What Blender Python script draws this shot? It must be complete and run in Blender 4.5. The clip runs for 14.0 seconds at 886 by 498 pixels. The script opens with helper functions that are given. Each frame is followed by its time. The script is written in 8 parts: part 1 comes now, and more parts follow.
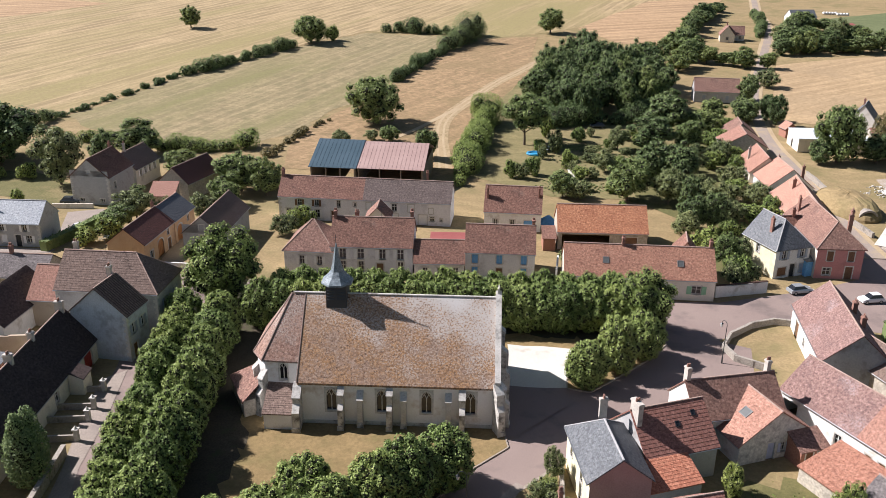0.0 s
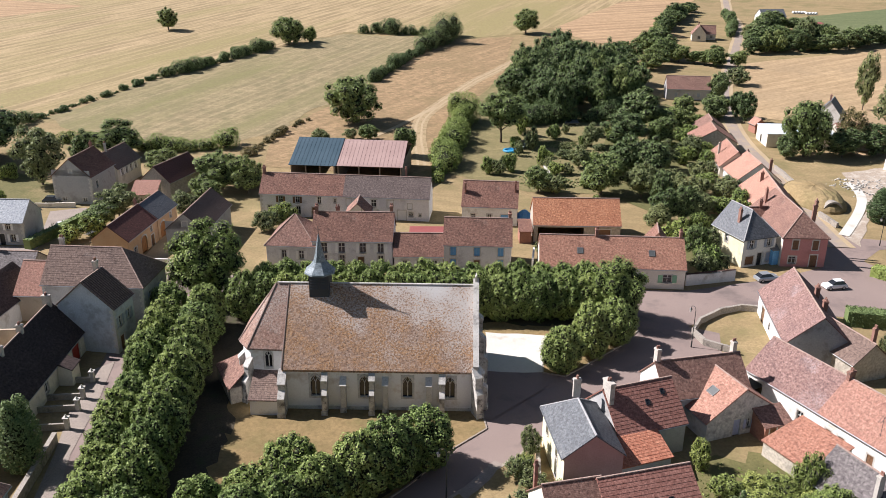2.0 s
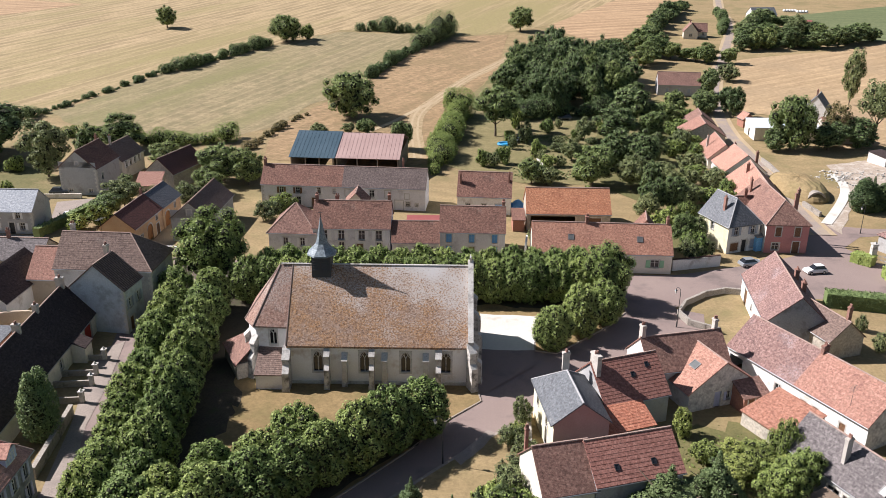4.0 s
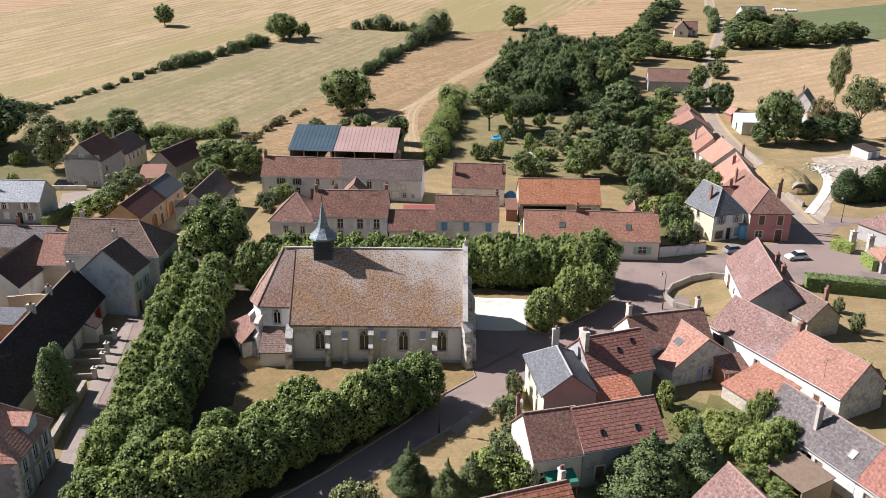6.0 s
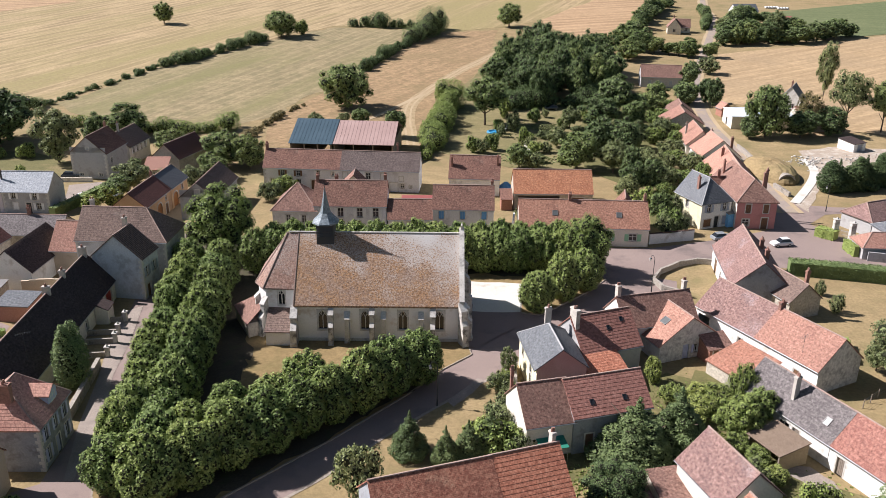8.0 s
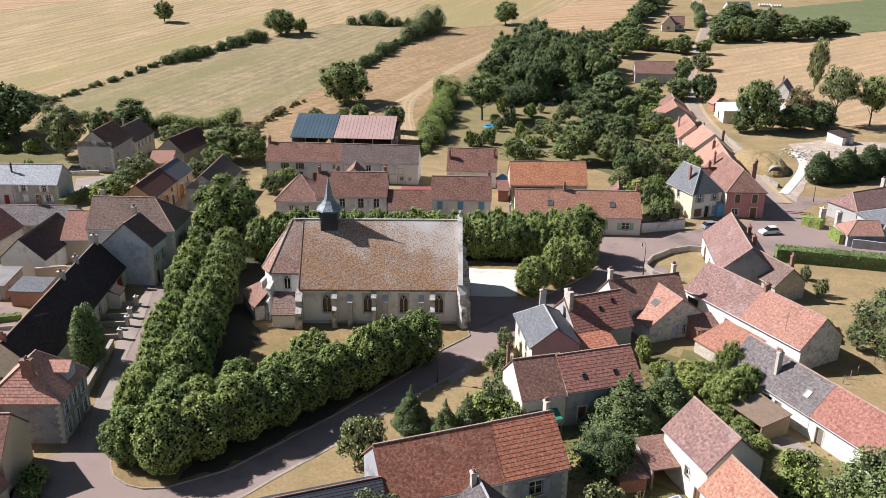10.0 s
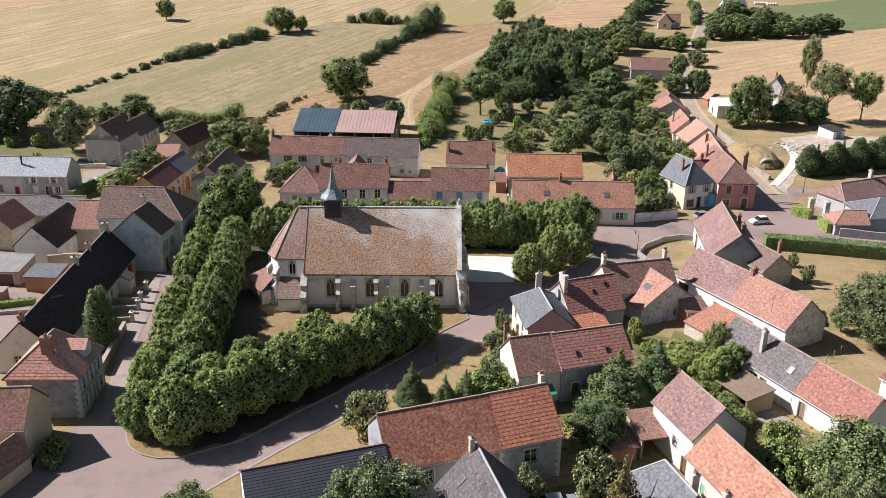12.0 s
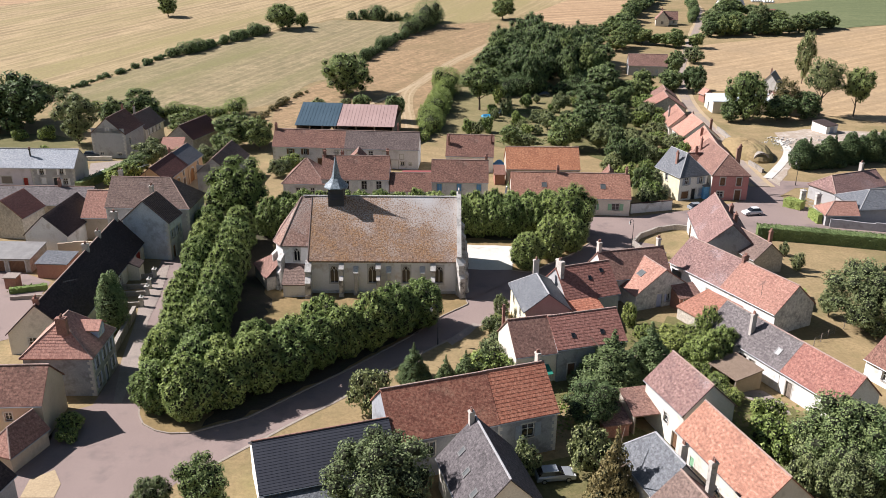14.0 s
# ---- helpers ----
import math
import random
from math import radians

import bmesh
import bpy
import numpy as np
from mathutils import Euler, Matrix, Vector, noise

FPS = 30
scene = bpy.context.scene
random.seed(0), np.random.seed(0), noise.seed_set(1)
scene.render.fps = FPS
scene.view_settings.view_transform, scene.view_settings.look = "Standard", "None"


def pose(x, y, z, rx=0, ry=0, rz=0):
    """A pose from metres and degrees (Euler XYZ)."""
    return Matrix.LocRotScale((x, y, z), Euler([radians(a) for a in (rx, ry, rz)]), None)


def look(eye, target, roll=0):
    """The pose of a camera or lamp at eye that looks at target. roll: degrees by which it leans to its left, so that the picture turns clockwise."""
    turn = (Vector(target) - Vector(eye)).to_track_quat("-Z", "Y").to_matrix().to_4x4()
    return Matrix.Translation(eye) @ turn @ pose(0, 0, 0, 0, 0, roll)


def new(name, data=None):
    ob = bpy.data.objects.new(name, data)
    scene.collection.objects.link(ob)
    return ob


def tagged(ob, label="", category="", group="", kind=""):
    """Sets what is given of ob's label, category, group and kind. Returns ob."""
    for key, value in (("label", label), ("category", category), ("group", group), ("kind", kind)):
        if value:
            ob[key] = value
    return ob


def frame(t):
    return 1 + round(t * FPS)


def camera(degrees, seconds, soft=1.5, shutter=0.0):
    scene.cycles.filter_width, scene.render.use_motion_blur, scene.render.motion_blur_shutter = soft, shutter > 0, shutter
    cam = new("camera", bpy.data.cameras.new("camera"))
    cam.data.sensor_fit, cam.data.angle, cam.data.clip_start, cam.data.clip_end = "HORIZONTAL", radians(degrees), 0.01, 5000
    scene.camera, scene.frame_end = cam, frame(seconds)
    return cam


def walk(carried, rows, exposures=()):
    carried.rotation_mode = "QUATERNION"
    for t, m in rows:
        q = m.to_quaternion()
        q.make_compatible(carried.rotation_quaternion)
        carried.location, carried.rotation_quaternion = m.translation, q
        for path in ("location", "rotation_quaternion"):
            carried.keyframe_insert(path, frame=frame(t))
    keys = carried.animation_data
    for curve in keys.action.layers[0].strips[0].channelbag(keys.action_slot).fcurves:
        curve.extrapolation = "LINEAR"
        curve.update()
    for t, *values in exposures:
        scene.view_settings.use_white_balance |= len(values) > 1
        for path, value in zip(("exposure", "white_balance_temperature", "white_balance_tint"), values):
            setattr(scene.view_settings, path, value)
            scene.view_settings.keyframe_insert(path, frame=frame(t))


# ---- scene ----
cam = camera(55.74, 14.0, soft=0.6)
PATH = [
    (0, (0.482, -0.413, 55.665), (0.424, 1.446, 54.93), 0.6),
    (0.5, (0.595, -0.731, 55.713), (0.581, 1.132, 54.985), 0.5),
    (1, (0.624, -1.781, 55.715), (0.611, 0.081, 54.985), 0.4),
    (1.5, (0.653, -2.996, 55.693), (0.642, -1.134, 54.962), 0.5),
    (2, (0.675, -4.346, 55.648), (0.666, -2.484, 54.917), 0.5),
    (2.5, (0.686, -5.752, 55.611), (0.68, -3.891, 54.879), 0.5),
    (3, (0.695, -7.177, 55.572), (0.691, -5.315, 54.84), 0.5),
    (5.5, (0.564, -14.349, 55.476), (0.575, -12.488, 54.744), 0.6),
    (6, (0.515, -15.74, 55.427), (0.529, -13.879, 54.695), 0.6),
    (6.5, (0.47, -17.144, 55.373), (0.486, -15.283, 54.641), 0.6),
    (7, (0.433, -18.548, 55.32), (0.451, -16.687, 54.588), 0.6),
    (7.5, (0.384, -19.917, 55.289), (0.404, -18.056, 54.556), 0.6),
    (8, (0.318, -21.257, 55.266), (0.341, -19.397, 54.533), 0.6),
    (10.5, (-0.051, -27.742, 55.203), (-0.021, -25.882, 54.468), 0.5),
    (11, (-0.119, -28.977, 55.147), (-0.088, -27.117, 54.412), 0.5),
    (11.5, (-0.135, -30.201, 55.109), (-0.103, -28.341, 54.373), 0.5),
    (12, (-0.149, -31.446, 55.084), (-0.117, -29.587, 54.348), 0.5),
    (12.5, (-0.194, -32.691, 55.058), (-0.161, -30.833, 54.321), 0.5),
    (13, (-0.251, -33.844, 55.016), (-0.217, -31.985, 54.278), 0.5),
    (13.5, (-0.325, -34.813, 54.983), (-0.291, -32.955, 54.243), 0.5),
    (14, (-0.437, -35.566, 54.956), (-0.402, -33.708, 54.216), 0.6),
]
walk(cam, [(t, look(eye, target, roll)) for t, eye, target, roll in PATH])

# ---- light ----
SUN_TRAVEL = math.radians(-14.5)
SUN_HEIGHT = math.radians(42.0)
world = bpy.data.worlds.new("sky")
scene.world = world
world.use_nodes = True
wn = world.node_tree
sky = wn.nodes.new("ShaderNodeTexSky")
sky.sky_type = "NISHITA"
sky.sun_disc = False
sky.sun_elevation = SUN_HEIGHT
sky.sun_rotation = math.atan2(-math.cos(SUN_TRAVEL), -math.sin(SUN_TRAVEL))
sky.dust_density = 0.8
wn.links.new(sky.outputs[0], wn.nodes["Background"].inputs[0])
wn.nodes["Background"].inputs[1].default_value = 0.042
sun_data = bpy.data.lights.new("sun", "SUN")
sun_data.energy = 5.0
sun_data.angle = math.radians(0.6)
sun_data.color = (1.0, 0.937, 0.946)
sun = new("sun", sun_data)
sun.matrix_world = look((0, 0, 100), (
    math.cos(SUN_TRAVEL) * math.cos(SUN_HEIGHT), math.sin(SUN_TRAVEL) * math.cos(SUN_HEIGHT), 100 - math.sin(SUN_HEIGHT)))
scene.view_settings.exposure = 0.80


# ---- materials ----
def nodes_of(name):
    m = bpy.data.materials.new(name)
    m.use_nodes = True
    nt = m.node_tree
    return m, nt, nt.nodes["Principled BSDF"]


def node(nt, kind, **inputs):
    n = nt.nodes.new(kind)
    for key, value in inputs.items():
        n.inputs[key.replace("_", " ")].default_value = value
    return n


def rgba(c):
    return (c[0], c[1], c[2], 1.0)


def mixed(nt, factor, a, b, mode="MIX"):
    """A colour mix; factor, a and b are sockets or values."""
    n = nt.nodes.new("ShaderNodeMix")
    n.data_type, n.blend_type = "RGBA", mode
    for socket, value in ((n.inputs[0], factor), (n.inputs[6], a), (n.inputs[7], b)):
        if isinstance(value, bpy.types.NodeSocket):
            nt.links.new(value, socket)
        else:
            socket.default_value = value if isinstance(value, float) else rgba(value)
    return n.outputs[2]


def ramp(nt, source, low, high, bottom=0.0, top=1.0):
    n = node(nt, "ShaderNodeMapRange", From_Min=low, From_Max=high, To_Min=bottom, To_Max=top)
    nt.links.new(source, n.inputs[0])
    return n.outputs[0]


def noise_of(nt, coords, scale, detail=4.0, rough=0.55):
    n = node(nt, "ShaderNodeTexNoise", Scale=scale, Detail=detail, Roughness=rough)
    nt.links.new(coords, n.inputs["Vector"])
    return n.outputs["Fac"]


def object_tint(nt, color, amount):
    """Vary the brightness from object to object."""
    info = nt.nodes.new("ShaderNodeObjectInfo")
    v = ramp(nt, info.outputs["Random"], 0.0, 1.0, 1.0 - amount, 1.0 + amount)
    hsv = nt.nodes.new("ShaderNodeHueSaturation")
    nt.links.new(v, hsv.inputs["Value"])
    nt.links.new(color, hsv.inputs["Color"])
    return hsv.outputs[0]


def finish(nt, bsdf, color, height=None, bump=0.2, distance=0.03, rough=0.9):
    nt.links.new(color, bsdf.inputs["Base Color"])
    bsdf.inputs["Roughness"].default_value = rough
    bsdf.inputs["Specular IOR Level"].default_value = 0.25
    if height is not None:
        b = node(nt, "ShaderNodeBump", Strength=bump, Distance=distance)
        nt.links.new(height, b.inputs["Height"])
        nt.links.new(b.outputs[0], bsdf.inputs["Normal"])


def surface(name, base, alt, scale=0.5, fine=9.0, rough=0.9, bump=0.25, stain=None, stain_scale=0.25, stain_from=0.55, tint=0.05, grainy=0.55):
    """A weathered surface: broad patches of two colours, fine grain, optional stains."""
    m, nt, bsdf = nodes_of(name)
    co = nt.nodes.new("ShaderNodeTexCoord").outputs["Object"]
    broad = ramp(nt, noise_of(nt, co, scale, 5.0), 0.35, 0.65)
    grain = noise_of(nt, co, fine, 6.0, 0.65)
    color = mixed(nt, broad, base, alt)
    color = mixed(nt, grainy, color, mixed(nt, ramp(nt, grain, 0.3, 0.7), [c * 0.55 for c in base], [min(1.0, c * 1.4) for c in alt]))
    if stain:
        s = ramp(nt, noise_of(nt, co, stain_scale, 7.0, 0.65), stain_from, stain_from + 0.14)
        color = mixed(nt, s, color, stain)
    if tint:
        color = object_tint(nt, color, tint)
    finish(nt, bsdf, color, grain, bump, 0.03, rough)
    return m


def roofing(name, base, alt, dark, lichen=None, width=0.24, row=0.16, rough=0.88, lichen_from=0.56, joint=0.6, tint=0.08):
    """Small flat tiles or slates, each of its own shade, with weather patches and lichen."""
    m, nt, bsdf = nodes_of(name)
    co = nt.nodes.new("ShaderNodeTexCoord").outputs["UV"]
    bk = node(nt, "ShaderNodeTexBrick", Scale=1.0, Mortar_Size=0.008, Mortar_Smooth=0.3, Bias=0.0, Brick_Width=width, Row_Height=row)
    bk.offset = 0.5
    bk.inputs["Color1"].default_value = rgba(base)
    bk.inputs["Color2"].default_value = rgba(alt)
    bk.inputs["Mortar"].default_value = rgba([c * joint for c in dark])
    nt.links.new(co, bk.inputs["Vector"])
    broad = noise_of(nt, co, 0.35, 6.0, 0.6)
    mid = noise_of(nt, co, 2.2, 5.0, 0.7)
    speck = noise_of(nt, co, 3.0, 5.0, 0.85)
    color = mixed(nt, ramp(nt, broad, 0.45, 0.68, 0.0, 0.75), bk.outputs["Color"], dark)
    color = mixed(nt, ramp(nt, speck, 0.52, 0.64, 0.0, 0.85), color, [min(1.0, c * 1.38 + 0.01) for c in alt])
    color = mixed(nt, ramp(nt, speck, 0.47, 0.38, 0.0, 0.85), color, [c * 0.5 for c in dark])
    color = mixed(nt, ramp(nt, mid, 0.45, 0.75, 0.0, 0.5), color, [c * 0.5 for c in dark])
    if lichen:
        spots = ramp(nt, noise_of(nt, co, 5.5, 3.0, 0.65), 0.44, 0.60, 0.0, 0.8)
        zone = ramp(nt, noise_of(nt, co, 0.16, 4.0, 0.6), lichen_from, lichen_from + 0.12)
        color = mixed(nt, product(nt, spots, zone), color, lichen)
    color = object_tint(nt, color, tint)
    finish(nt, bsdf, color, bk.outputs["Fac"], 0.5, -0.02, rough)
    return m


def calc(nt, operation, a, b, c=None):
    """A sum in nodes; a, b and c are sockets or numbers."""
    n = nt.nodes.new("ShaderNodeMath")
    n.operation = operation
    for socket, value in zip(n.inputs, (a, b, c)):
        if isinstance(value, bpy.types.NodeSocket):
            nt.links.new(value, socket)
        elif value is not None:
            socket.default_value = value
    return n.outputs[0]


def product(nt, a, b):
    return calc(nt, "MULTIPLY", a, b)


def church_roofing(name):
    """Old flat tiles: rusty and pinkish ones mixed, dark weathered ones, and pale lichen that thickens towards the upper west end."""
    m, nt, bsdf = nodes_of(name)
    co = nt.nodes.new("ShaderNodeTexCoord").outputs["UV"]
    bk = node(nt, "ShaderNodeTexBrick", Scale=1.0, Mortar_Size=0.004, Mortar_Smooth=0.3, Bias=0.0, Brick_Width=0.31, Row_Height=0.24)
    bk.offset = 0.5
    bk.inputs["Color1"].default_value = rgba((0.210, 0.130, 0.090))
    bk.inputs["Color2"].default_value = rgba((0.385, 0.278, 0.212))
    bk.inputs["Mortar"].default_value = rgba((0.230, 0.142, 0.100))
    nt.links.new(co, bk.inputs["Vector"])
    place = nt.nodes.new("ShaderNodeSeparateXYZ")
    nt.links.new(co, place.inputs[0])
    rust = ramp(nt, noise_of(nt, co, 0.30, 5.0, 0.7), 0.40, 0.56, 0.0, 0.9)
    color = mixed(nt, rust, bk.outputs["Color"], mixed(nt, ramp(nt, noise_of(nt, co, 3.2, 3.0, 0.7), 0.40, 0.60), (0.185, 0.100, 0.052), (0.445, 0.258, 0.130)))
    black = ramp(nt, noise_of(nt, co, 3.4, 3.0, 0.8), 0.47, 0.38, 0.0, 0.9)
    color = mixed(nt, black, color, (0.095, 0.060, 0.046))
    zone = calc(nt, "MULTIPLY_ADD", place.outputs[1], 0.030, calc(nt, "MULTIPLY_ADD", place.outputs[0], 0.013, noise_of(nt, co, 0.13, 4.0, 0.6)))
    zone = ramp(nt, zone, 0.70, 1.18)
    spots = noise_of(nt, co, 4.5, 3.0, 0.8)
    cover = ramp(nt, calc(nt, "MULTIPLY_ADD", zone, 0.24, spots), 0.54, 0.64, 0.0, 0.92)
    color = mixed(nt, cover, color, mixed(nt, zone, (0.42, 0.335, 0.27), (0.56, 0.545, 0.53)))
    finish(nt, bsdf, color, spots, 0.35, 0.10, 0.9)
    return m


def foliage(name, dark, light, rough=0.6):
    m, nt, bsdf = nodes_of(name)
    geo = nt.nodes.new("ShaderNodeNewGeometry")
    co = nt.nodes.new("ShaderNodeTexCoord").outputs["Object"]
    color = mixed(nt, geo.outputs["Random Per Island"], dark, light)
    color = mixed(nt, ramp(nt, noise_of(nt, co, 0.6, 3.0), 0.4, 0.7, 0.0, 0.45), color, [c * 0.6 for c in dark])
    info = nt.nodes.new("ShaderNodeObjectInfo")
    hsv = nt.nodes.new("ShaderNodeHueSaturation")
    nt.links.new(ramp(nt, info.outputs["Random"], 0.0, 1.0, 0.485, 0.512), hsv.inputs["Hue"])
    nt.links.new(ramp(nt, info.outputs["Random"], 0.0, 1.0, 1.25, 0.8), hsv.inputs["Value"])
    hsv.inputs["Saturation"].default_value = 1.04
    nt.links.new(color, hsv.inputs["Color"])
    nt.links.new(hsv.outputs[0], bsdf.inputs["Base Color"])
    bsdf.inputs["Roughness"].default_value = rough
    bsdf.inputs["Specular IOR Level"].default_value = 0.22
    thin = nt.nodes.new("ShaderNodeBsdfTranslucent")
    nt.links.new(hsv.outputs[0], thin.inputs["Color"])
    both = nt.nodes.new("ShaderNodeMixShader")
    both.inputs[0].default_value = 0.10
    nt.links.new(bsdf.outputs[0], both.inputs[1])
    nt.links.new(thin.outputs[0], both.inputs[2])
    nt.links.new(both.outputs[0], nt.nodes["Material Output"].inputs["Surface"])
    return m


def field_mat(name, base, alt, turn=0.0, spacing=6.0, lines=0.35, patch=None, patch_from=0.5, patch_scale=0.02, fine=1.2, mottle=0.3, mottled=0.4, banded=False):
    """A mown or cropped field: soft wheel lines in one direction, patches and grain."""
    m, nt, bsdf = nodes_of(name)
    co = nt.nodes.new("ShaderNodeTexCoord").outputs["Object"]
    mp = nt.nodes.new("ShaderNodeMapping")
    mp.inputs["Rotation"].default_value = (0, 0, math.radians(turn))
    nt.links.new(co, mp.inputs["Vector"])
    wave = node(nt, "ShaderNodeTexWave", Scale=0.314 / spacing, Distortion=0.9, Detail=2.0, Detail_Scale=0.4)
    wave.bands_direction = "Y"
    nt.links.new(mp.outputs[0], wave.inputs["Vector"])
    stretched = nt.nodes.new("ShaderNodeMapping")
    stretched.inputs["Scale"].default_value = (0.012, 0.30, 1.0)
    nt.links.new(mp.outputs[0], stretched.inputs["Vector"])
    streak = noise_of(nt, stretched.outputs[0], 1.0, 5.0, 0.6)
    broad = ramp(nt, noise_of(nt, co, 0.012, 5.0, 0.6), 0.35, 0.65)
    color = mixed(nt, broad, base, alt)
    thatch = noise_of(nt, co, mottle, 6.0, 0.7)
    color = mixed(nt, ramp(nt, thatch, 0.46, 0.64, 0.0, mottled), color, [c * k for c, k in zip(base, (0.58, 0.66, 0.60))])
    color = mixed(nt, ramp(nt, thatch, 0.46, 0.34, 0.0, mottled * 0.6), color, [min(1.0, c * 1.25) for c in alt])
    color = mixed(nt, ramp(nt, streak, 0.46, 0.58, 0.0, lines * 1.5), color, [c * 0.74 for c in base])
    color = mixed(nt, ramp(nt, streak, 0.46, 0.36, 0.0, lines), color, [min(1.0, c * 1.25) for c in alt])
    color = mixed(nt, ramp(nt, wave.outputs["Fac"], 0.72, 0.95, 0.0, lines), color, [min(1.0, c * 1.3) for c in alt])
    if patch:
        place = co
        if banded:
            long = nt.nodes.new("ShaderNodeMapping")
            long.inputs["Scale"].default_value = (0.22, 1.6, 1.0)
            nt.links.new(mp.outputs[0], long.inputs["Vector"])
            place = long.outputs[0]
        color = mixed(nt, ramp(nt, noise_of(nt, place, patch_scale, 6.0, 0.65), patch_from, patch_from + 0.16), color, patch)
    grain = noise_of(nt, co, fine, 7.0, 0.75)
    color = mixed(nt, ramp(nt, grain, 0.42, 0.66, 0.0, 0.6), color, [c * 0.55 for c in base])
    finish(nt, bsdf, color, grain, 0.5, 0.15, 0.95)
    return m


def glossy(name, color, rough=0.15, metal=0.0, spec=0.5):
    m, nt, bsdf = nodes_of(name)
    co = nt.nodes.new("ShaderNodeTexCoord").outputs["Object"]
    n = noise_of(nt, co, 3.0, 3.0)
    nt.links.new(mixed(nt, ramp(nt, n, 0.3, 0.7, 0.0, 0.4), color, [c * 0.7 for c in color]), bsdf.inputs["Base Color"])
    bsdf.inputs["Roughness"].default_value = rough
    bsdf.inputs["Metallic"].default_value = metal
    bsdf.inputs["Specular IOR Level"].default_value = spec
    return m


# roofs
TILE_BROWN = roofing("brown_flat_tiles", (0.240, 0.130, 0.102), (0.315, 0.190, 0.150), (0.140, 0.082, 0.068), (0.40, 0.35, 0.31), lichen_from=0.6)
TILE_RED = roofing("red_flat_tiles", (0.205, 0.104, 0.078), (0.285, 0.156, 0.118), (0.110, 0.062, 0.050), (0.36, 0.30, 0.25), lichen_from=0.58)
TILE_STREET = roofing("light_red_flat_tiles", (0.365, 0.172, 0.118), (0.445, 0.245, 0.172), (0.220, 0.108, 0.078), (0.42, 0.35, 0.29), lichen_from=0.6)
TILE_ORANGE = roofing("orange_flat_tiles", (0.445, 0.182, 0.095), (0.52, 0.262, 0.150), (0.28, 0.110, 0.064), (0.50, 0.36, 0.24), lichen_from=0.62)
TILE_LONG = roofing("mottled_dark_red_tiles", (0.300, 0.108, 0.072), (0.40, 0.195, 0.130), (0.170, 0.066, 0.048), (0.50, 0.34, 0.23), lichen_from=0.55)
TILE_PINK = roofing("pinkish_new_tiles", (0.318, 0.165, 0.126), (0.365, 0.208, 0.160), (0.240, 0.125, 0.098), None, width=0.3, row=0.34)
TILE_MAUVE = roofing("mauve_brown_flat_tiles", (0.222, 0.130, 0.114), (0.305, 0.196, 0.172), (0.142, 0.090, 0.085), (0.37, 0.31, 0.31), lichen_from=0.52)
TILE_SALMON = roofing("salmon_tiles", (0.375, 0.200, 0.150), (0.430, 0.245, 0.185), (0.280, 0.146, 0.110), None, width=0.3, row=0.3, tint=0.14)
TILE_GREYBROWN = roofing("greyish_brown_tiles", (0.185, 0.128, 0.106), (0.230, 0.165, 0.138), (0.125, 0.088, 0.075), (0.3, 0.27, 0.25), width=0.3, row=0.3)
TILE_ASHBROWN = roofing("ashy_brown_tiles", (0.150, 0.115, 0.105), (0.190, 0.150, 0.138), (0.100, 0.078, 0.072), None, width=0.3, row=0.3)
TILE_DARK = roofing("dark_tiles", (0.060, 0.042, 0.040), (0.085, 0.060, 0.055), (0.042, 0.032, 0.031), None, width=0.3, row=0.3)
TILE_MAROON = roofing("dark_red_tiles", (0.135, 0.058, 0.050), (0.175, 0.082, 0.068), (0.095, 0.046, 0.042), None, width=0.3, row=0.3)
TILE_STRIPED = roofing("red_interlocking_tiles", (0.285, 0.128, 0.100), (0.345, 0.172, 0.138), (0.215, 0.098, 0.080), None, width=0.26, row=0.36, joint=0.5)
TILE_STRIPED_ORANGE = roofing("orange_interlocking_tiles", (0.42, 0.160, 0.098), (0.48, 0.215, 0.138), (0.31, 0.112, 0.072), None, width=0.26, row=0.36, joint=0.45)
TILE_RAGGED = roofing("ragged_red_tiles", (0.36, 0.165, 0.112), (0.44, 0.225, 0.160), (0.24, 0.110, 0.078), (0.42, 0.34, 0.28), width=0.26, row=0.36, joint=0.55, lichen_from=0.6)
TILE_DARKGREY = roofing("dark_weathered_grey_tiles", (0.100, 0.090, 0.092), (0.145, 0.130, 0.132), (0.062, 0.056, 0.058), (0.24, 0.22, 0.21), width=0.28, row=0.30, rough=0.85, lichen_from=0.6)
TILE_ROSE = roofing("rose_interlocking_tiles", (0.46, 0.245, 0.190), (0.51, 0.29, 0.225), (0.38, 0.195, 0.155), None, width=0.26, row=0.36, joint=0.5)
TILE_CHURCH = church_roofing("old_lichened_church_tiles")
TILE_CHOIR = roofing("rosy_old_flat_tiles", (0.265, 0.148, 0.110), (0.36, 0.240, 0.190), (0.160, 0.092, 0.074), (0.46, 0.42, 0.38), lichen_from=0.42, joint=0.85)
SLATE = roofing("grey_slate", (0.115, 0.125, 0.14), (0.16, 0.17, 0.18), (0.085, 0.09, 0.1), (0.3, 0.3, 0.28), width=0.3, row=0.2, rough=0.6)
SLATE_SPIRE = roofing("blue_grey_spire_slates", (0.20, 0.25, 0.28), (0.26, 0.31, 0.34), (0.15, 0.185, 0.21), None, width=0.25, row=0.18, rough=0.5)
SLATE_PALE = roofing("pale_slate", (0.34, 0.37, 0.41), (0.42, 0.45, 0.48), (0.26, 0.29, 0.33), None, width=0.4, row=0.3, rough=0.55)
TILE_FLATGREY = roofing("weathered_grey_tiles", (0.160, 0.142, 0.140), (0.222, 0.198, 0.194), (0.100, 0.088, 0.088), (0.34, 0.31, 0.29), width=0.28, row=0.34, lichen_from=0.6)
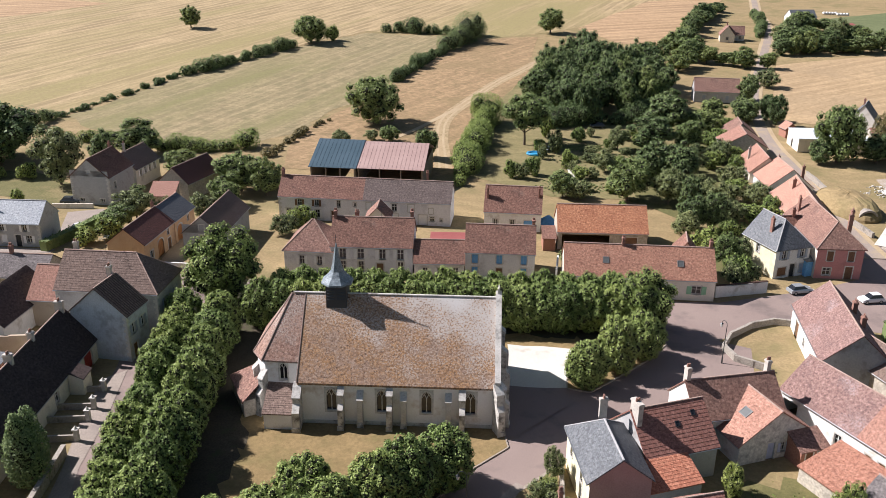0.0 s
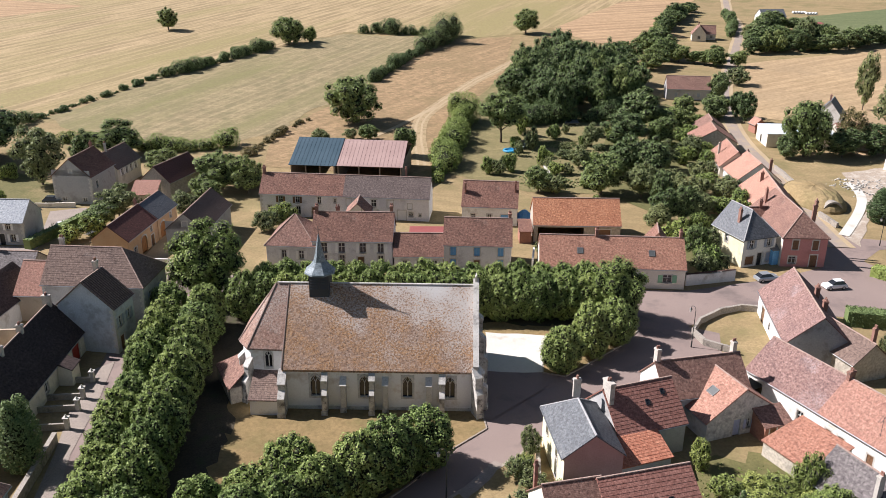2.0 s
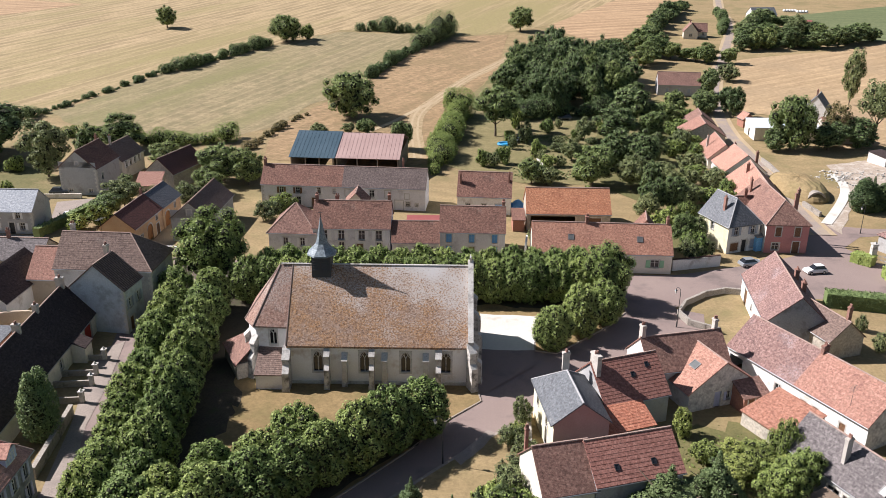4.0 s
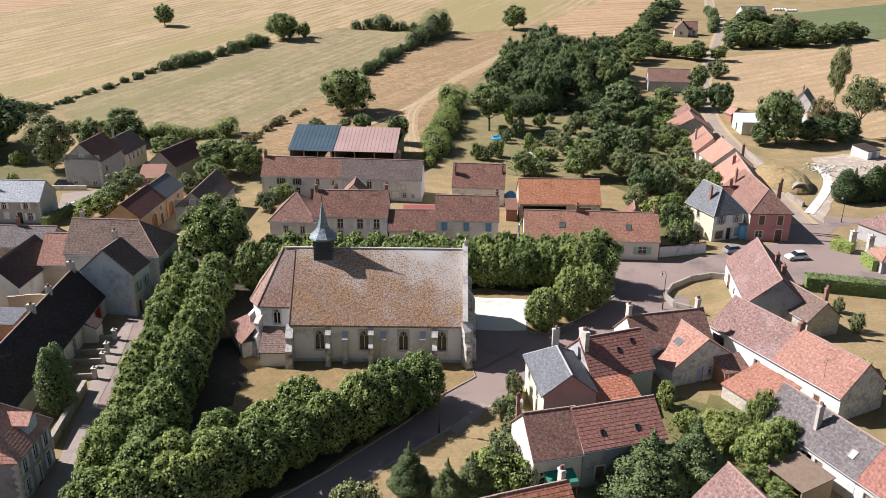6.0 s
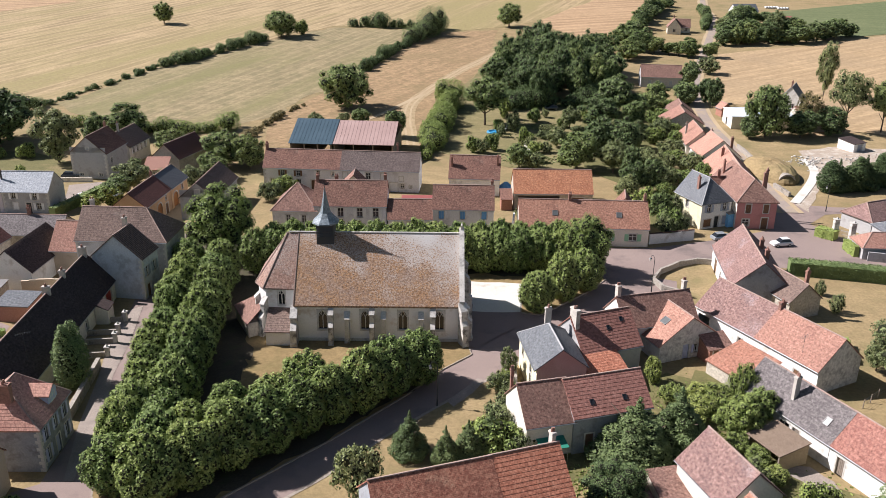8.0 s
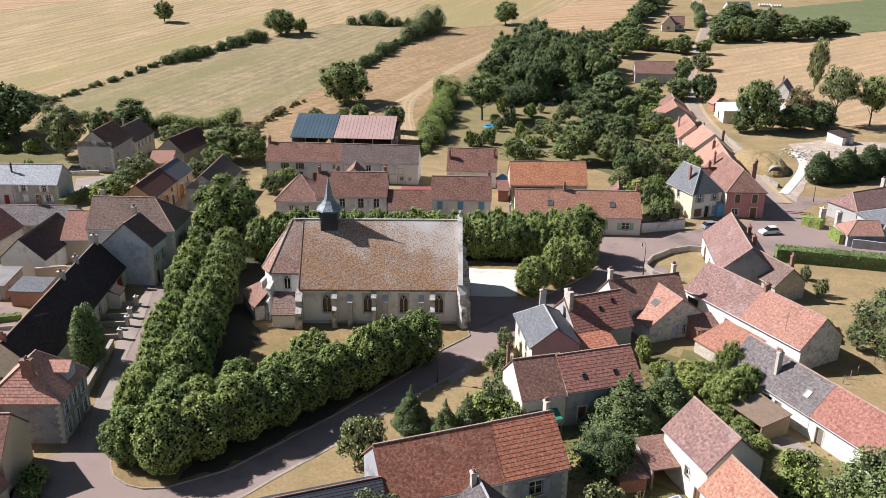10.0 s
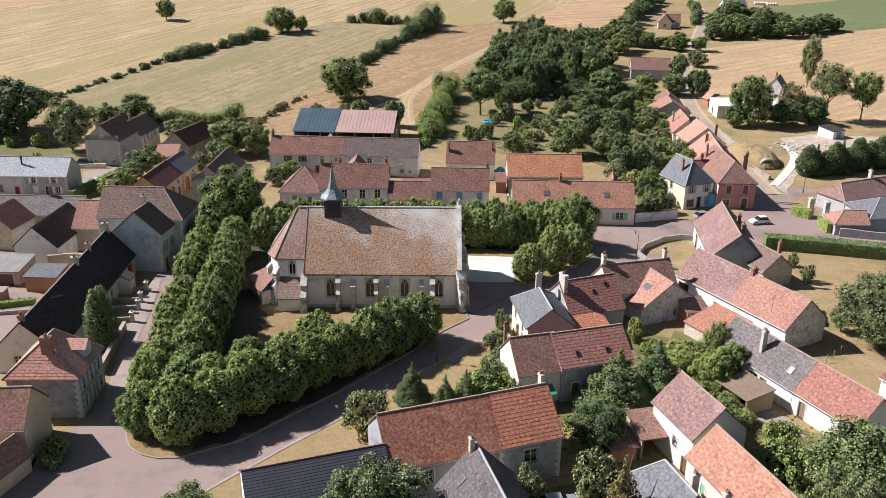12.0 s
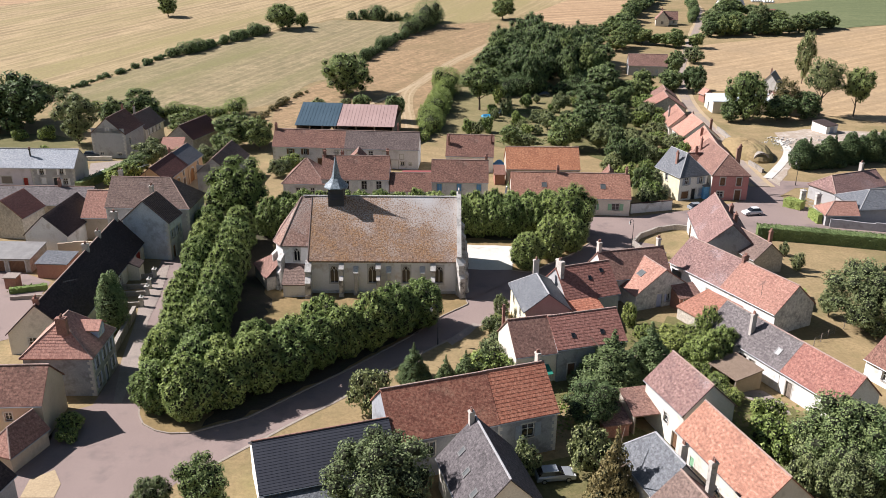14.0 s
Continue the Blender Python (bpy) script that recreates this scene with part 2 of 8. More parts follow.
SHEET_BLUE = surface("blue_grey_sheet_metal", (0.05, 0.085, 0.11), (0.07, 0.11, 0.14), 0.2, 4.0, 0.45, 0.05, grainy=0.2)
SHEET_PINK = surface("faded_pink_sheeting", (0.33, 0.225, 0.205), (0.39, 0.275, 0.25), 0.2, 4.0, 0.6, 0.05, grainy=0.2)
SHEET_DARK = surface("anthracite_sheeting", (0.04, 0.043, 0.055), (0.055, 0.058, 0.07), 0.3, 4.0, 0.5, 0.05, grainy=0.2)
SHEET_PALE = surface("pale_blue_sheeting", (0.50, 0.56, 0.60), (0.60, 0.65, 0.68), 0.3, 4.0, 0.6, 0.05, grainy=0.2)
SHEET_GREY = surface("grey_fibre_cement", (0.19, 0.185, 0.18), (0.26, 0.255, 0.245), 0.6, 5.0, 0.85, 0.2, (0.16, 0.15, 0.14), grainy=0.2)
RIDGE_MORTAR = surface("ridge_tiles_in_mortar", (0.27, 0.175, 0.14), (0.40, 0.30, 0.255), 2.0, 9.0)
SHEET_RED = surface("red_sheet_roof", (0.25, 0.075, 0.07), (0.30, 0.10, 0.09), 0.4, 5.0, 0.6, 0.05, grainy=0.2)
RIDGE_GREY = surface("grey_ridge", (0.3, 0.3, 0.31), (0.4, 0.4, 0.4), 2.0, 9.0)
# walls
WALL_CREAM = surface("cream_render", (0.62, 0.575, 0.49), (0.71, 0.665, 0.58), 0.4, 6.0, stain=(0.50, 0.46, 0.39), stain_scale=0.5, stain_from=0.55, grainy=0.25)
WALL_WHITE = surface("white_render", (0.74, 0.725, 0.68), (0.80, 0.785, 0.745), 0.4, 6.0, stain=(0.54, 0.51, 0.455), stain_scale=0.5, stain_from=0.54, grainy=0.28)
WALL_GREY = surface("grey_render", (0.37, 0.37, 0.37), (0.45, 0.445, 0.44), 0.5, 6.0, stain=(0.31, 0.30, 0.29), stain_scale=0.5, stain_from=0.52, grainy=0.25)
WALL_STONE = surface("rubble_limestone", (0.38, 0.34, 0.29), (0.52, 0.47, 0.39), 1.8, 3.5, bump=0.6, stain=(0.25, 0.23, 0.2))
WALL_BLUEGREY = surface("blue_grey_render", (0.27, 0.285, 0.31), (0.345, 0.36, 0.38), 0.5, 5.0, stain=(0.21, 0.21, 0.22), stain_scale=0.6, stain_from=0.50, grainy=0.3)
WALL_PALEBLUE = surface("pale_blue_white_render", (0.47, 0.50, 0.54), (0.56, 0.585, 0.62), 0.5, 5.0, stain=(0.38, 0.39, 0.41), stain_scale=0.6, stain_from=0.50, grainy=0.3)
WALL_RUBBLE = surface("pale_rubble_stone", (0.46, 0.45, 0.43), (0.64, 0.62, 0.58), 2.4, 3.0, bump=0.6, stain=(0.33, 0.32, 0.31), stain_scale=1.3, stain_from=0.5, grainy=0.5)
WALL_BEIGE = surface("beige_render", (0.50, 0.41, 0.31), (0.58, 0.49, 0.38), 0.4, 6.0, stain=(0.36, 0.29, 0.22), grainy=0.2)
WALL_PINK = surface("rose_render", (0.49, 0.215, 0.200), (0.55, 0.26, 0.24), 0.5, 6.0, stain=(0.40, 0.18, 0.165), grainy=0.2)
WALL_ROSE_PALE = surface("faded_rose_render", (0.33, 0.215, 0.205), (0.38, 0.26, 0.245), 0.5, 6.0, stain=(0.27, 0.18, 0.17), grainy=0.25)
WALL_LILAC = surface("lilac_white_render", (0.60, 0.545, 0.57), (0.68, 0.62, 0.645), 0.4, 6.0, stain=(0.50, 0.45, 0.46), stain_scale=0.5, stain_from=0.55, grainy=0.2)
WALL_COOL = surface("cool_grey_white_render", (0.66, 0.645, 0.655), (0.74, 0.725, 0.735), 0.4, 6.0, stain=(0.52, 0.505, 0.51), stain_scale=0.5, stain_from=0.55, grainy=0.25)
WALL_ORANGE = surface("ochre_render", (0.55, 0.34, 0.19), (0.62, 0.42, 0.25), 0.4, 6.0, stain=(0.42, 0.27, 0.17), grainy=0.2)
WALL_YELLOW = surface("pale_yellow_render", (0.68, 0.62, 0.40), (0.74, 0.69, 0.5), 0.4, 6.0, stain=(0.5, 0.45, 0.32), grainy=0.2)
WALL_BRICK = surface("red_brick", (0.30, 0.14, 0.10), (0.37, 0.19, 0.14), 2.0, 8.0, bump=0.4)
WALL_CHURCH = surface("church_limestone_render", (0.82, 0.80, 0.77), (0.87, 0.85, 0.83), 0.25, 5.0, stain=(0.58, 0.50, 0.42), stain_scale=0.3, stain_from=0.54, tint=0.02, grainy=0.15)
STONE_PALE = surface("pale_ashlar", (0.50, 0.48, 0.44), (0.62, 0.60, 0.56), 0.9, 6.0, stain=(0.22, 0.205, 0.19), stain_scale=0.7, stain_from=0.52, grainy=0.3)
STONE_OLD = surface("lichen_blackened_ashlar", (0.43, 0.41, 0.375), (0.57, 0.55, 0.51), 1.1, 6.0, stain=(0.15, 0.14, 0.13), stain_scale=0.8, stain_from=0.50, grainy=0.3)
CHIMNEY_BRICK = surface("chimney_brick", (0.24, 0.125, 0.098), (0.32, 0.185, 0.145), 2.0, 9.0, stain=(0.12, 0.09, 0.08), stain_scale=1.2)
CHIMNEY_WHITE = surface("limewashed_chimney", (0.43, 0.40, 0.36), (0.54, 0.505, 0.455), 1.0, 8.0, stain=(0.25, 0.23, 0.21), stain_scale=1.5, grainy=0.2)
DRY_STONE = surface("dry_stone", (0.25, 0.225, 0.195), (0.37, 0.335, 0.29), 3.0, 7.0, bump=0.7, stain=(0.15, 0.135, 0.12), stain_scale=0.8)
# ground
ASPHALT = surface("sun_bleached_asphalt", (0.225, 0.172, 0.155), (0.275, 0.214, 0.190), 0.08, 12.0, 0.9, 0.2, stain=(0.165, 0.132, 0.122), stain_scale=0.12, stain_from=0.52, tint=0, grainy=0.35)
ASPHALT_OLD = surface("worn_lane_asphalt", (0.26, 0.215, 0.185), (0.32, 0.265, 0.225), 0.15, 9.0, 0.9, 0.25, stain=(0.35, 0.28, 0.2), stain_scale=0.3, stain_from=0.5, tint=0)
GRAVEL = surface("white_limestone_gravel", (0.54, 0.515, 0.46), (0.62, 0.595, 0.54), 0.2, 8.0, 0.95, 0.3, stain=(0.43, 0.39, 0.33), stain_scale=0.3, stain_from=0.56, tint=0, grainy=0.3)
CONCRETE = surface("pale_concrete_slabs", (0.245, 0.205, 0.178), (0.315, 0.268, 0.232), 0.4, 8.0, 0.9, 0.2, stain=(0.21, 0.18, 0.16), tint=0)
KERB = surface("kerb_stone", (0.27, 0.23, 0.19), (0.36, 0.31, 0.26), 1.5, 8.0)
GRASS_DRY = field_mat("parched_grass", (0.290, 0.214, 0.110), (0.340, 0.256, 0.136), 12, 9.0, 0.15, (0.20, 0.172, 0.078), 0.50, 0.07, 2.0)
GRASS_MIXED = field_mat("half_dry_garden_grass", (0.205, 0.180, 0.082), (0.265, 0.215, 0.11), 0, 9.0, 0.1, (0.135, 0.135, 0.052), 0.52, 0.06, 1.5)
GRASS_GREEN = field_mat("thin_green_grass", (0.125, 0.125, 0.048), (0.185, 0.16, 0.07), 0, 9.0, 0.1, (0.25, 0.195, 0.10), 0.52, 0.12, 2.0)
GRASS_CHURCH = field_mat("parched_churchyard_lawn", (0.240, 0.172, 0.080), (0.285, 0.205, 0.10), 0, 9.0, 0.1, (0.19, 0.155, 0.066), 0.52, 0.15, 2.0)
STUBBLE = field_mat("pale_stubble", (0.338, 0.256, 0.140), (0.380, 0.288, 0.165), -69, 5.0, 0.55, (0.282, 0.238, 0.108), 0.47, 0.016, 0.9, 0.15, 0.3, True)
STUBBLE_RED = field_mat("reddish_stubble", (0.375, 0.250, 0.145), (0.42, 0.29, 0.17), -22, 7.0, 0.5, None, 0.5, 0.02, 0.7, 0.15, 0.2)
STUBBLE_RIGHT = field_mat("golden_stubble", (0.39, 0.275, 0.155), (0.435, 0.315, 0.185), -35, 5.0, 0.32, (0.34, 0.25, 0.15), 0.5, 0.02, 0.8, 0.2, 0.3)
MEADOW = field_mat("dry_meadow", (0.262, 0.214, 0.118), (0.312, 0.248, 0.142), -69, 4.0, 0.3, (0.206, 0.190, 0.084), 0.48, 0.02, 0.9, 0.22, 0.8, True)
SCRUB = field_mat("brown_fallow", (0.30, 0.205, 0.112), (0.365, 0.25, 0.14), -60, 6.0, 0.2, (0.225, 0.168, 0.085), 0.5, 0.03, 0.8, 0.5, 0.85)
CROP_GREEN = field_mat("green_crop", (0.13, 0.155, 0.07), (0.16, 0.18, 0.085), 10, 8.0, 0.15)
# leaf litter, its colour darkened to carry the shade under the limes
LITTER_SHADE = surface("leaf_litter_with_shade", (0.050, 0.042, 0.028), (0.080, 0.066, 0.044), 0.5, 5.0, 0.95, 0.5, stain=(0.060, 0.066, 0.030), stain_scale=0.4, tint=0)
TRACK = surface("pale_dirt_track", (0.36, 0.275, 0.17), (0.42, 0.33, 0.21), 0.2, 4.0, tint=0, grainy=0.35)
TRACK_FAINT = surface("trodden_sandy_grass", (0.315, 0.235, 0.138), (0.375, 0.285, 0.17), 0.3, 3.0, stain=(0.25, 0.19, 0.10), stain_scale=0.5, stain_from=0.5, tint=0, grainy=0.4)
RUBBLE_EARTH = surface("bare_rubble_earth", (0.32, 0.262, 0.205), (0.40, 0.335, 0.27), 0.3, 3.0, bump=0.6, stain=(0.50, 0.45, 0.385), stain_scale=0.5, stain_from=0.5, tint=0)
# plants
LIME_LEAF = foliage("lime_leaves", (0.150, 0.212, 0.070), (0.325, 0.400, 0.135))
OAK_LEAF = foliage("broad_leaves", (0.120, 0.170, 0.064), (0.285, 0.350, 0.130))
WOOD_LEAF = foliage("dark_wood_leaves", (0.090, 0.134, 0.058), (0.232, 0.300, 0.122))
FIR_LEAF = foliage("conifer_needles", (0.060, 0.096, 0.042), (0.150, 0.200, 0.085))
SPRUCE_LEAF = foliage("yew_green_needles", (0.085, 0.125, 0.055), (0.185, 0.245, 0.105))
WALNUT_LEAF = foliage("pale_leaves", (0.125, 0.160, 0.070), (0.310, 0.345, 0.160))
GREY_LEAF = foliage("grey_green_leaves", (0.110, 0.145, 0.066), (0.290, 0.340, 0.160))
DRY_LEAF = foliage("sun_scorched_leaves", (0.16, 0.135, 0.06), (0.28, 0.235, 0.11))
HEDGE_LEAF = foliage("hedge_leaves", (0.150, 0.208, 0.066), (0.330, 0.405, 0.130))
GARDEN_LEAF = foliage("bright_garden_leaves", (0.190, 0.240, 0.075), (0.400, 0.455, 0.155))
# near-black twigs: the shade deep inside the crowns is painted into this colour
TWIGS_SHADE = surface("inner_twigs_with_shade", (0.018, 0.022, 0.011), (0.032, 0.036, 0.018), 1.5, 6.0, bump=0.6, tint=0)
BARK = surface("bark", (0.10, 0.075, 0.055), (0.16, 0.125, 0.095), 2.0, 9.0, bump=0.6)
# small things
GLASS = glossy("dark_window_glass", (0.018, 0.02, 0.024), 0.08, 0.0, 0.6)
FRAME_WHITE = surface("white_joinery", (0.68, 0.67, 0.64), (0.74, 0.73, 0.7), 2.0, 8.0, 0.5, 0.05, grainy=0.2)
SHUTTER_BLUE = surface("sky_blue_paint", (0.13, 0.33, 0.62), (0.18, 0.4, 0.68), 1.0, 6.0, 0.6, 0.1, grainy=0.2)
SHUTTER_GREEN = surface("pale_green_paint", (0.21, 0.40, 0.25), (0.27, 0.47, 0.31), 1.0, 6.0, 0.6, 0.1, grainy=0.2)
SHUTTER_WHITE = surface("off_white_paint", (0.76, 0.75, 0.73), (0.82, 0.81, 0.79), 1.0, 6.0, 0.6, 0.1, grainy=0.2)
SHUTTER_LILAC = surface("grey_lilac_paint", (0.42, 0.45, 0.62), (0.5, 0.53, 0.68), 1.0, 6.0, 0.6, 0.1, grainy=0.2)
SHUTTER_GREY = surface("grey_blue_paint", (0.30, 0.34, 0.40), (0.36, 0.4, 0.46), 1.0, 6.0, 0.6, 0.1, grainy=0.2)
WOOD_BROWN = surface("brown_wood", (0.15, 0.08, 0.045), (0.21, 0.12, 0.07), 1.5, 9.0, 0.7, 0.2)
WOOD_ORANGE = surface("varnished_doors", (0.36, 0.15, 0.05), (0.43, 0.20, 0.075), 1.5, 9.0, 0.6, 0.2)
WOOD_GREY = surface("weathered_boards", (0.19, 0.16, 0.13), (0.27, 0.225, 0.185), 1.5, 9.0, 0.85, 0.3)
WOOD_SLAT = surface("yellowed_board_wall", (0.40, 0.30, 0.18), (0.50, 0.39, 0.25), 2.5, 9.0, 0.8, 0.4)
WOOD_ROOF = surface("brown_felted_boards", (0.17, 0.125, 0.09), (0.24, 0.18, 0.135), 1.2, 7.0, 0.9, 0.3, stain=(0.11, 0.085, 0.065))
DOOR_RED = surface("red_painted_door", (0.30, 0.035, 0.025), (0.36, 0.05, 0.035), 1.0, 6.0, 0.6, 0.1)
BLUE_PAINT = surface("blue_painted_wall", (0.16, 0.42, 0.72), (0.22, 0.48, 0.76), 1.0, 6.0, 0.7, 0.1)
METAL_DARK = glossy("dark_painted_steel", (0.05, 0.055, 0.06), 0.45, 0.6)
METAL_GREY = glossy("grey_roof_window_steel", (0.17, 0.17, 0.165), 0.55, 0.3)
# paler than the window glass: the reflected sky is put into the colour
GLASS_ROOF = glossy("sky_paled_roof_window_glass", (0.10, 0.108, 0.108), 0.35, 0.0, 0.5)
METAL_GREEN = glossy("green_awning_cloth", (0.02, 0.22, 0.15), 0.7)
METAL_PALE = glossy("galvanised_steel", (0.45, 0.46, 0.47), 0.4, 0.8)
CAR_WHITE = glossy("white_car_paint", (0.72, 0.72, 0.72), 0.22, 0.0, 0.6)
CAR_SILVER = glossy("silver_car_paint", (0.42, 0.45, 0.48), 0.25, 0.4, 0.6)
CAR_DARK = glossy("dark_car_paint", (0.06, 0.07, 0.08), 0.25, 0.2, 0.6)
TYRE = surface("tyre_rubber", (0.02, 0.02, 0.02), (0.03, 0.03, 0.03), 2.0, 9.0, 0.9)
POOL_BLUE = glossy("pool_liner_blue", (0.05, 0.35, 0.62), 0.4)
PLASTIC_WHITE = glossy("white_plastic", (0.75, 0.76, 0.77), 0.4)
LAMP_GLASS = glossy("lamp_glass", (0.6, 0.6, 0.56), 0.2)


# ---- builders ----
def thing(name, label, category, m=None, group="", kind=""):
    ob = tagged(new(name), label, category, group, kind)
    ob.empty_display_size = 0.5
    if m is not None:
        ob.matrix_world = m
    return ob


def mesh_of(name, bm, material):
    me = bpy.data.meshes.new(name)
    bm.to_mesh(me)
    bm.free()
    me.materials.append(material)
    return me


def part(name, source, material, parent, label="", m=None):
    """One mesh under a thing or a part. source: a bmesh or a mesh shared with others."""
    me = source if isinstance(source, bpy.types.Mesh) else mesh_of(name, source, material)
    ob = new(name, me)
    ob.parent = parent
    if m is not None:
        ob.matrix_basis = m
    if label:
        tagged(ob, label)
    return ob


def box(bm, x0, y0, z0, x1, y1, z1):
    v = [bm.verts.new(p) for p in ((x0, y0, z0), (x1, y0, z0), (x1, y1, z0), (x0, y1, z0), (x0, y0, z1), (x1, y0, z1), (x1, y1, z1), (x0, y1, z1))]
    for f in ((0, 3, 2, 1), (4, 5, 6, 7), (0, 1, 5, 4), (1, 2, 6, 5), (2, 3, 7, 6), (3, 0, 4, 7)):
        bm.faces.new([v[i] for i in f])
    return v


def prism(bm, outline, z0, z1):
    """An upright prism over an outline given anticlockwise."""
    a = [bm.verts.new((x, y, z0)) for x, y in outline]
    b = [bm.verts.new((x, y, z1)) for x, y in outline]
    n = len(a)
    for i in range(n):
        bm.faces.new((a[i], a[(i + 1) % n], b[(i + 1) % n], b[i]))
    bm.faces.new(b)
    bm.faces.new(a[::-1])


def tube(bm, x, y, z0, z1, r0, r1, sides=8):
    a = [bm.verts.new((x + r0 * math.cos(i * math.tau / sides), y + r0 * math.sin(i * math.tau / sides), z0)) for i in range(sides)]
    b = [bm.verts.new((x + r1 * math.cos(i * math.tau / sides), y + r1 * math.sin(i * math.tau / sides), z1)) for i in range(sides)]
    for i in range(sides):
        bm.faces.new((a[i], a[(i + 1) % sides], b[(i + 1) % sides], b[i]))
    bm.faces.new(b)
    bm.faces.new(a[::-1])


def beam(bm, p, q, r0, r1, sides=6):
    """A tapered round bar from p to q."""
    p, q = Vector(p), Vector(q)
    m = (q - p).to_track_quat("Z", "Y").to_matrix()
    rings = []
    for c, r in ((p, r0), (q, r1)):
        rings.append([bm.verts.new(c + m @ Vector((r * math.cos(i * math.tau / sides), r * math.sin(i * math.tau / sides), 0))) for i in range(sides)])
    for i in range(sides):
        bm.faces.new((rings[0][i], rings[0][(i + 1) % sides], rings[1][(i + 1) % sides], rings[1][i]))
    bm.faces.new(rings[1])
    bm.faces.new(rings[0][::-1])


def facade(bm, origin, ux, width, height, holes, depth=0.2):
    """A wall face with rectangular openings and their reveals. holes: (centre, sill, width, height)."""
    ox, oy = origin
    inx, iny = -ux[1], ux[0]

    def at(u, z, d=0.0):
        return bm.verts.new((ox + ux[0] * u + inx * d, oy + ux[1] * u + iny * d, z))

    us, zs = {0.0, width}, {0.0, height}
    for c, s, w, h in holes:
        us |= {c - w / 2, c + w / 2}
        zs |= {s, s + h}
    us, zs = sorted(us), sorted(zs)
    for a, b in zip(us, us[1:]):
        for lo, hi in zip(zs, zs[1:]):
            mu, mz = (a + b) / 2, (lo + hi) / 2
            if any(abs(mu - c) < w / 2 and s < mz < s + h for c, s, w, h in holes):
                continue
            bm.faces.new((at(a, lo), at(b, lo), at(b, hi), at(a, hi)))
    for c, s, w, h in holes:
        ring = [(c - w / 2, s), (c + w / 2, s), (c + w / 2, s + h), (c - w / 2, s + h)]
        for (u0, z0), (u1, z1) in zip(ring, ring[1:] + ring[:1]):
            bm.faces.new((at(u0, z0), at(u0, z0, depth), at(u1, z1, depth), at(u1, z1)))


def slope(bm, e1, e2, r2, r1, thick=0.16, course=0.0, lift=0.022):
    """One roof plane with thickness, from its eave (e1, e2) up to its ridge (r1, r2), with real courses where asked."""
    uv = bm.loops.layers.uv.verify()
    e1, e2, r1, r2 = (Vector(p) for p in (e1, e2, r1, r2))
    along = (e2 - e1).normalized()
    up = ((r1 + r2) / 2 - (e1 + e2) / 2)
    up = (up - along * up.dot(along)).normalized()
    normal = along.cross(up).normalized()

    def put(points):
        verts = [bm.verts.new(p) for p in points]
        f = bm.faces.new(verts)
        for loop in f.loops:
            d = loop.vert.co - e1
            loop[uv].uv = (d.dot(along), d.dot(up))

    rise = max((r1 - e1).dot(up), (r2 - e1).dot(up))
    rows = max(1, round(rise / course)) if course else 1
    h = lift if course else 0.0
    for k in range(rows):
        a, b = k / rows, (k + 1) / rows
        p, q = e1.lerp(r1, a), e2.lerp(r2, a)
        s, t = e1.lerp(r1, b), e2.lerp(r2, b)
        put((p + normal * h, q + normal * h, t, s) if (t - s).length > 1e-4 else (p + normal * h, q + normal * h, t))
        if h:
            put((p, q, q + normal * h, p + normal * h))
    low = [v - Vector((0, 0, thick)) for v in (e1, e2, r2, r1)]
    top = [e1, e2, r2, r1]
    if (r1 - r2).length < 1e-4:
        low, top = low[:3], top[:3]
    put(low[::-1])
    for i in range(len(top)):
        j = (i + 1) % len(top)
        put((top[j], top[i], low[i], low[j]))


def ridge_caps(parent, p, q, material, size=0.13, step=0.4):
    """A row of half-round ridge tiles laid from p to q, one lapping the next."""
    bm = bmesh.new()
    p, q = Vector(p), Vector(q)
    n = max(1, int((q - p).length / step))
    along = (q - p).normalized()
    side = along.cross(Vector((0, 0, 1))).normalized()
    up = side.cross(along)
    for i in range(n):
        a, b = p.lerp(q, i / n), p.lerp(q, (i + 1.06) / n)
        rings = []
        for c, r in ((a, size), (b, size * 0.84)):
            rings.append([bm.verts.new(c + side * (r * math.cos(t)) + up * (r * 0.8 * math.sin(t))) for t in (0, math.pi * 0.3, math.pi * 0.7, math.pi)])
        for k in range(3):
            bm.faces.new((rings[0][k], rings[1][k], rings[1][k + 1], rings[0][k + 1]))
        bm.faces.new(rings[0])
    part("ridge_tiles", bm, material, parent)


window_meshes = {}


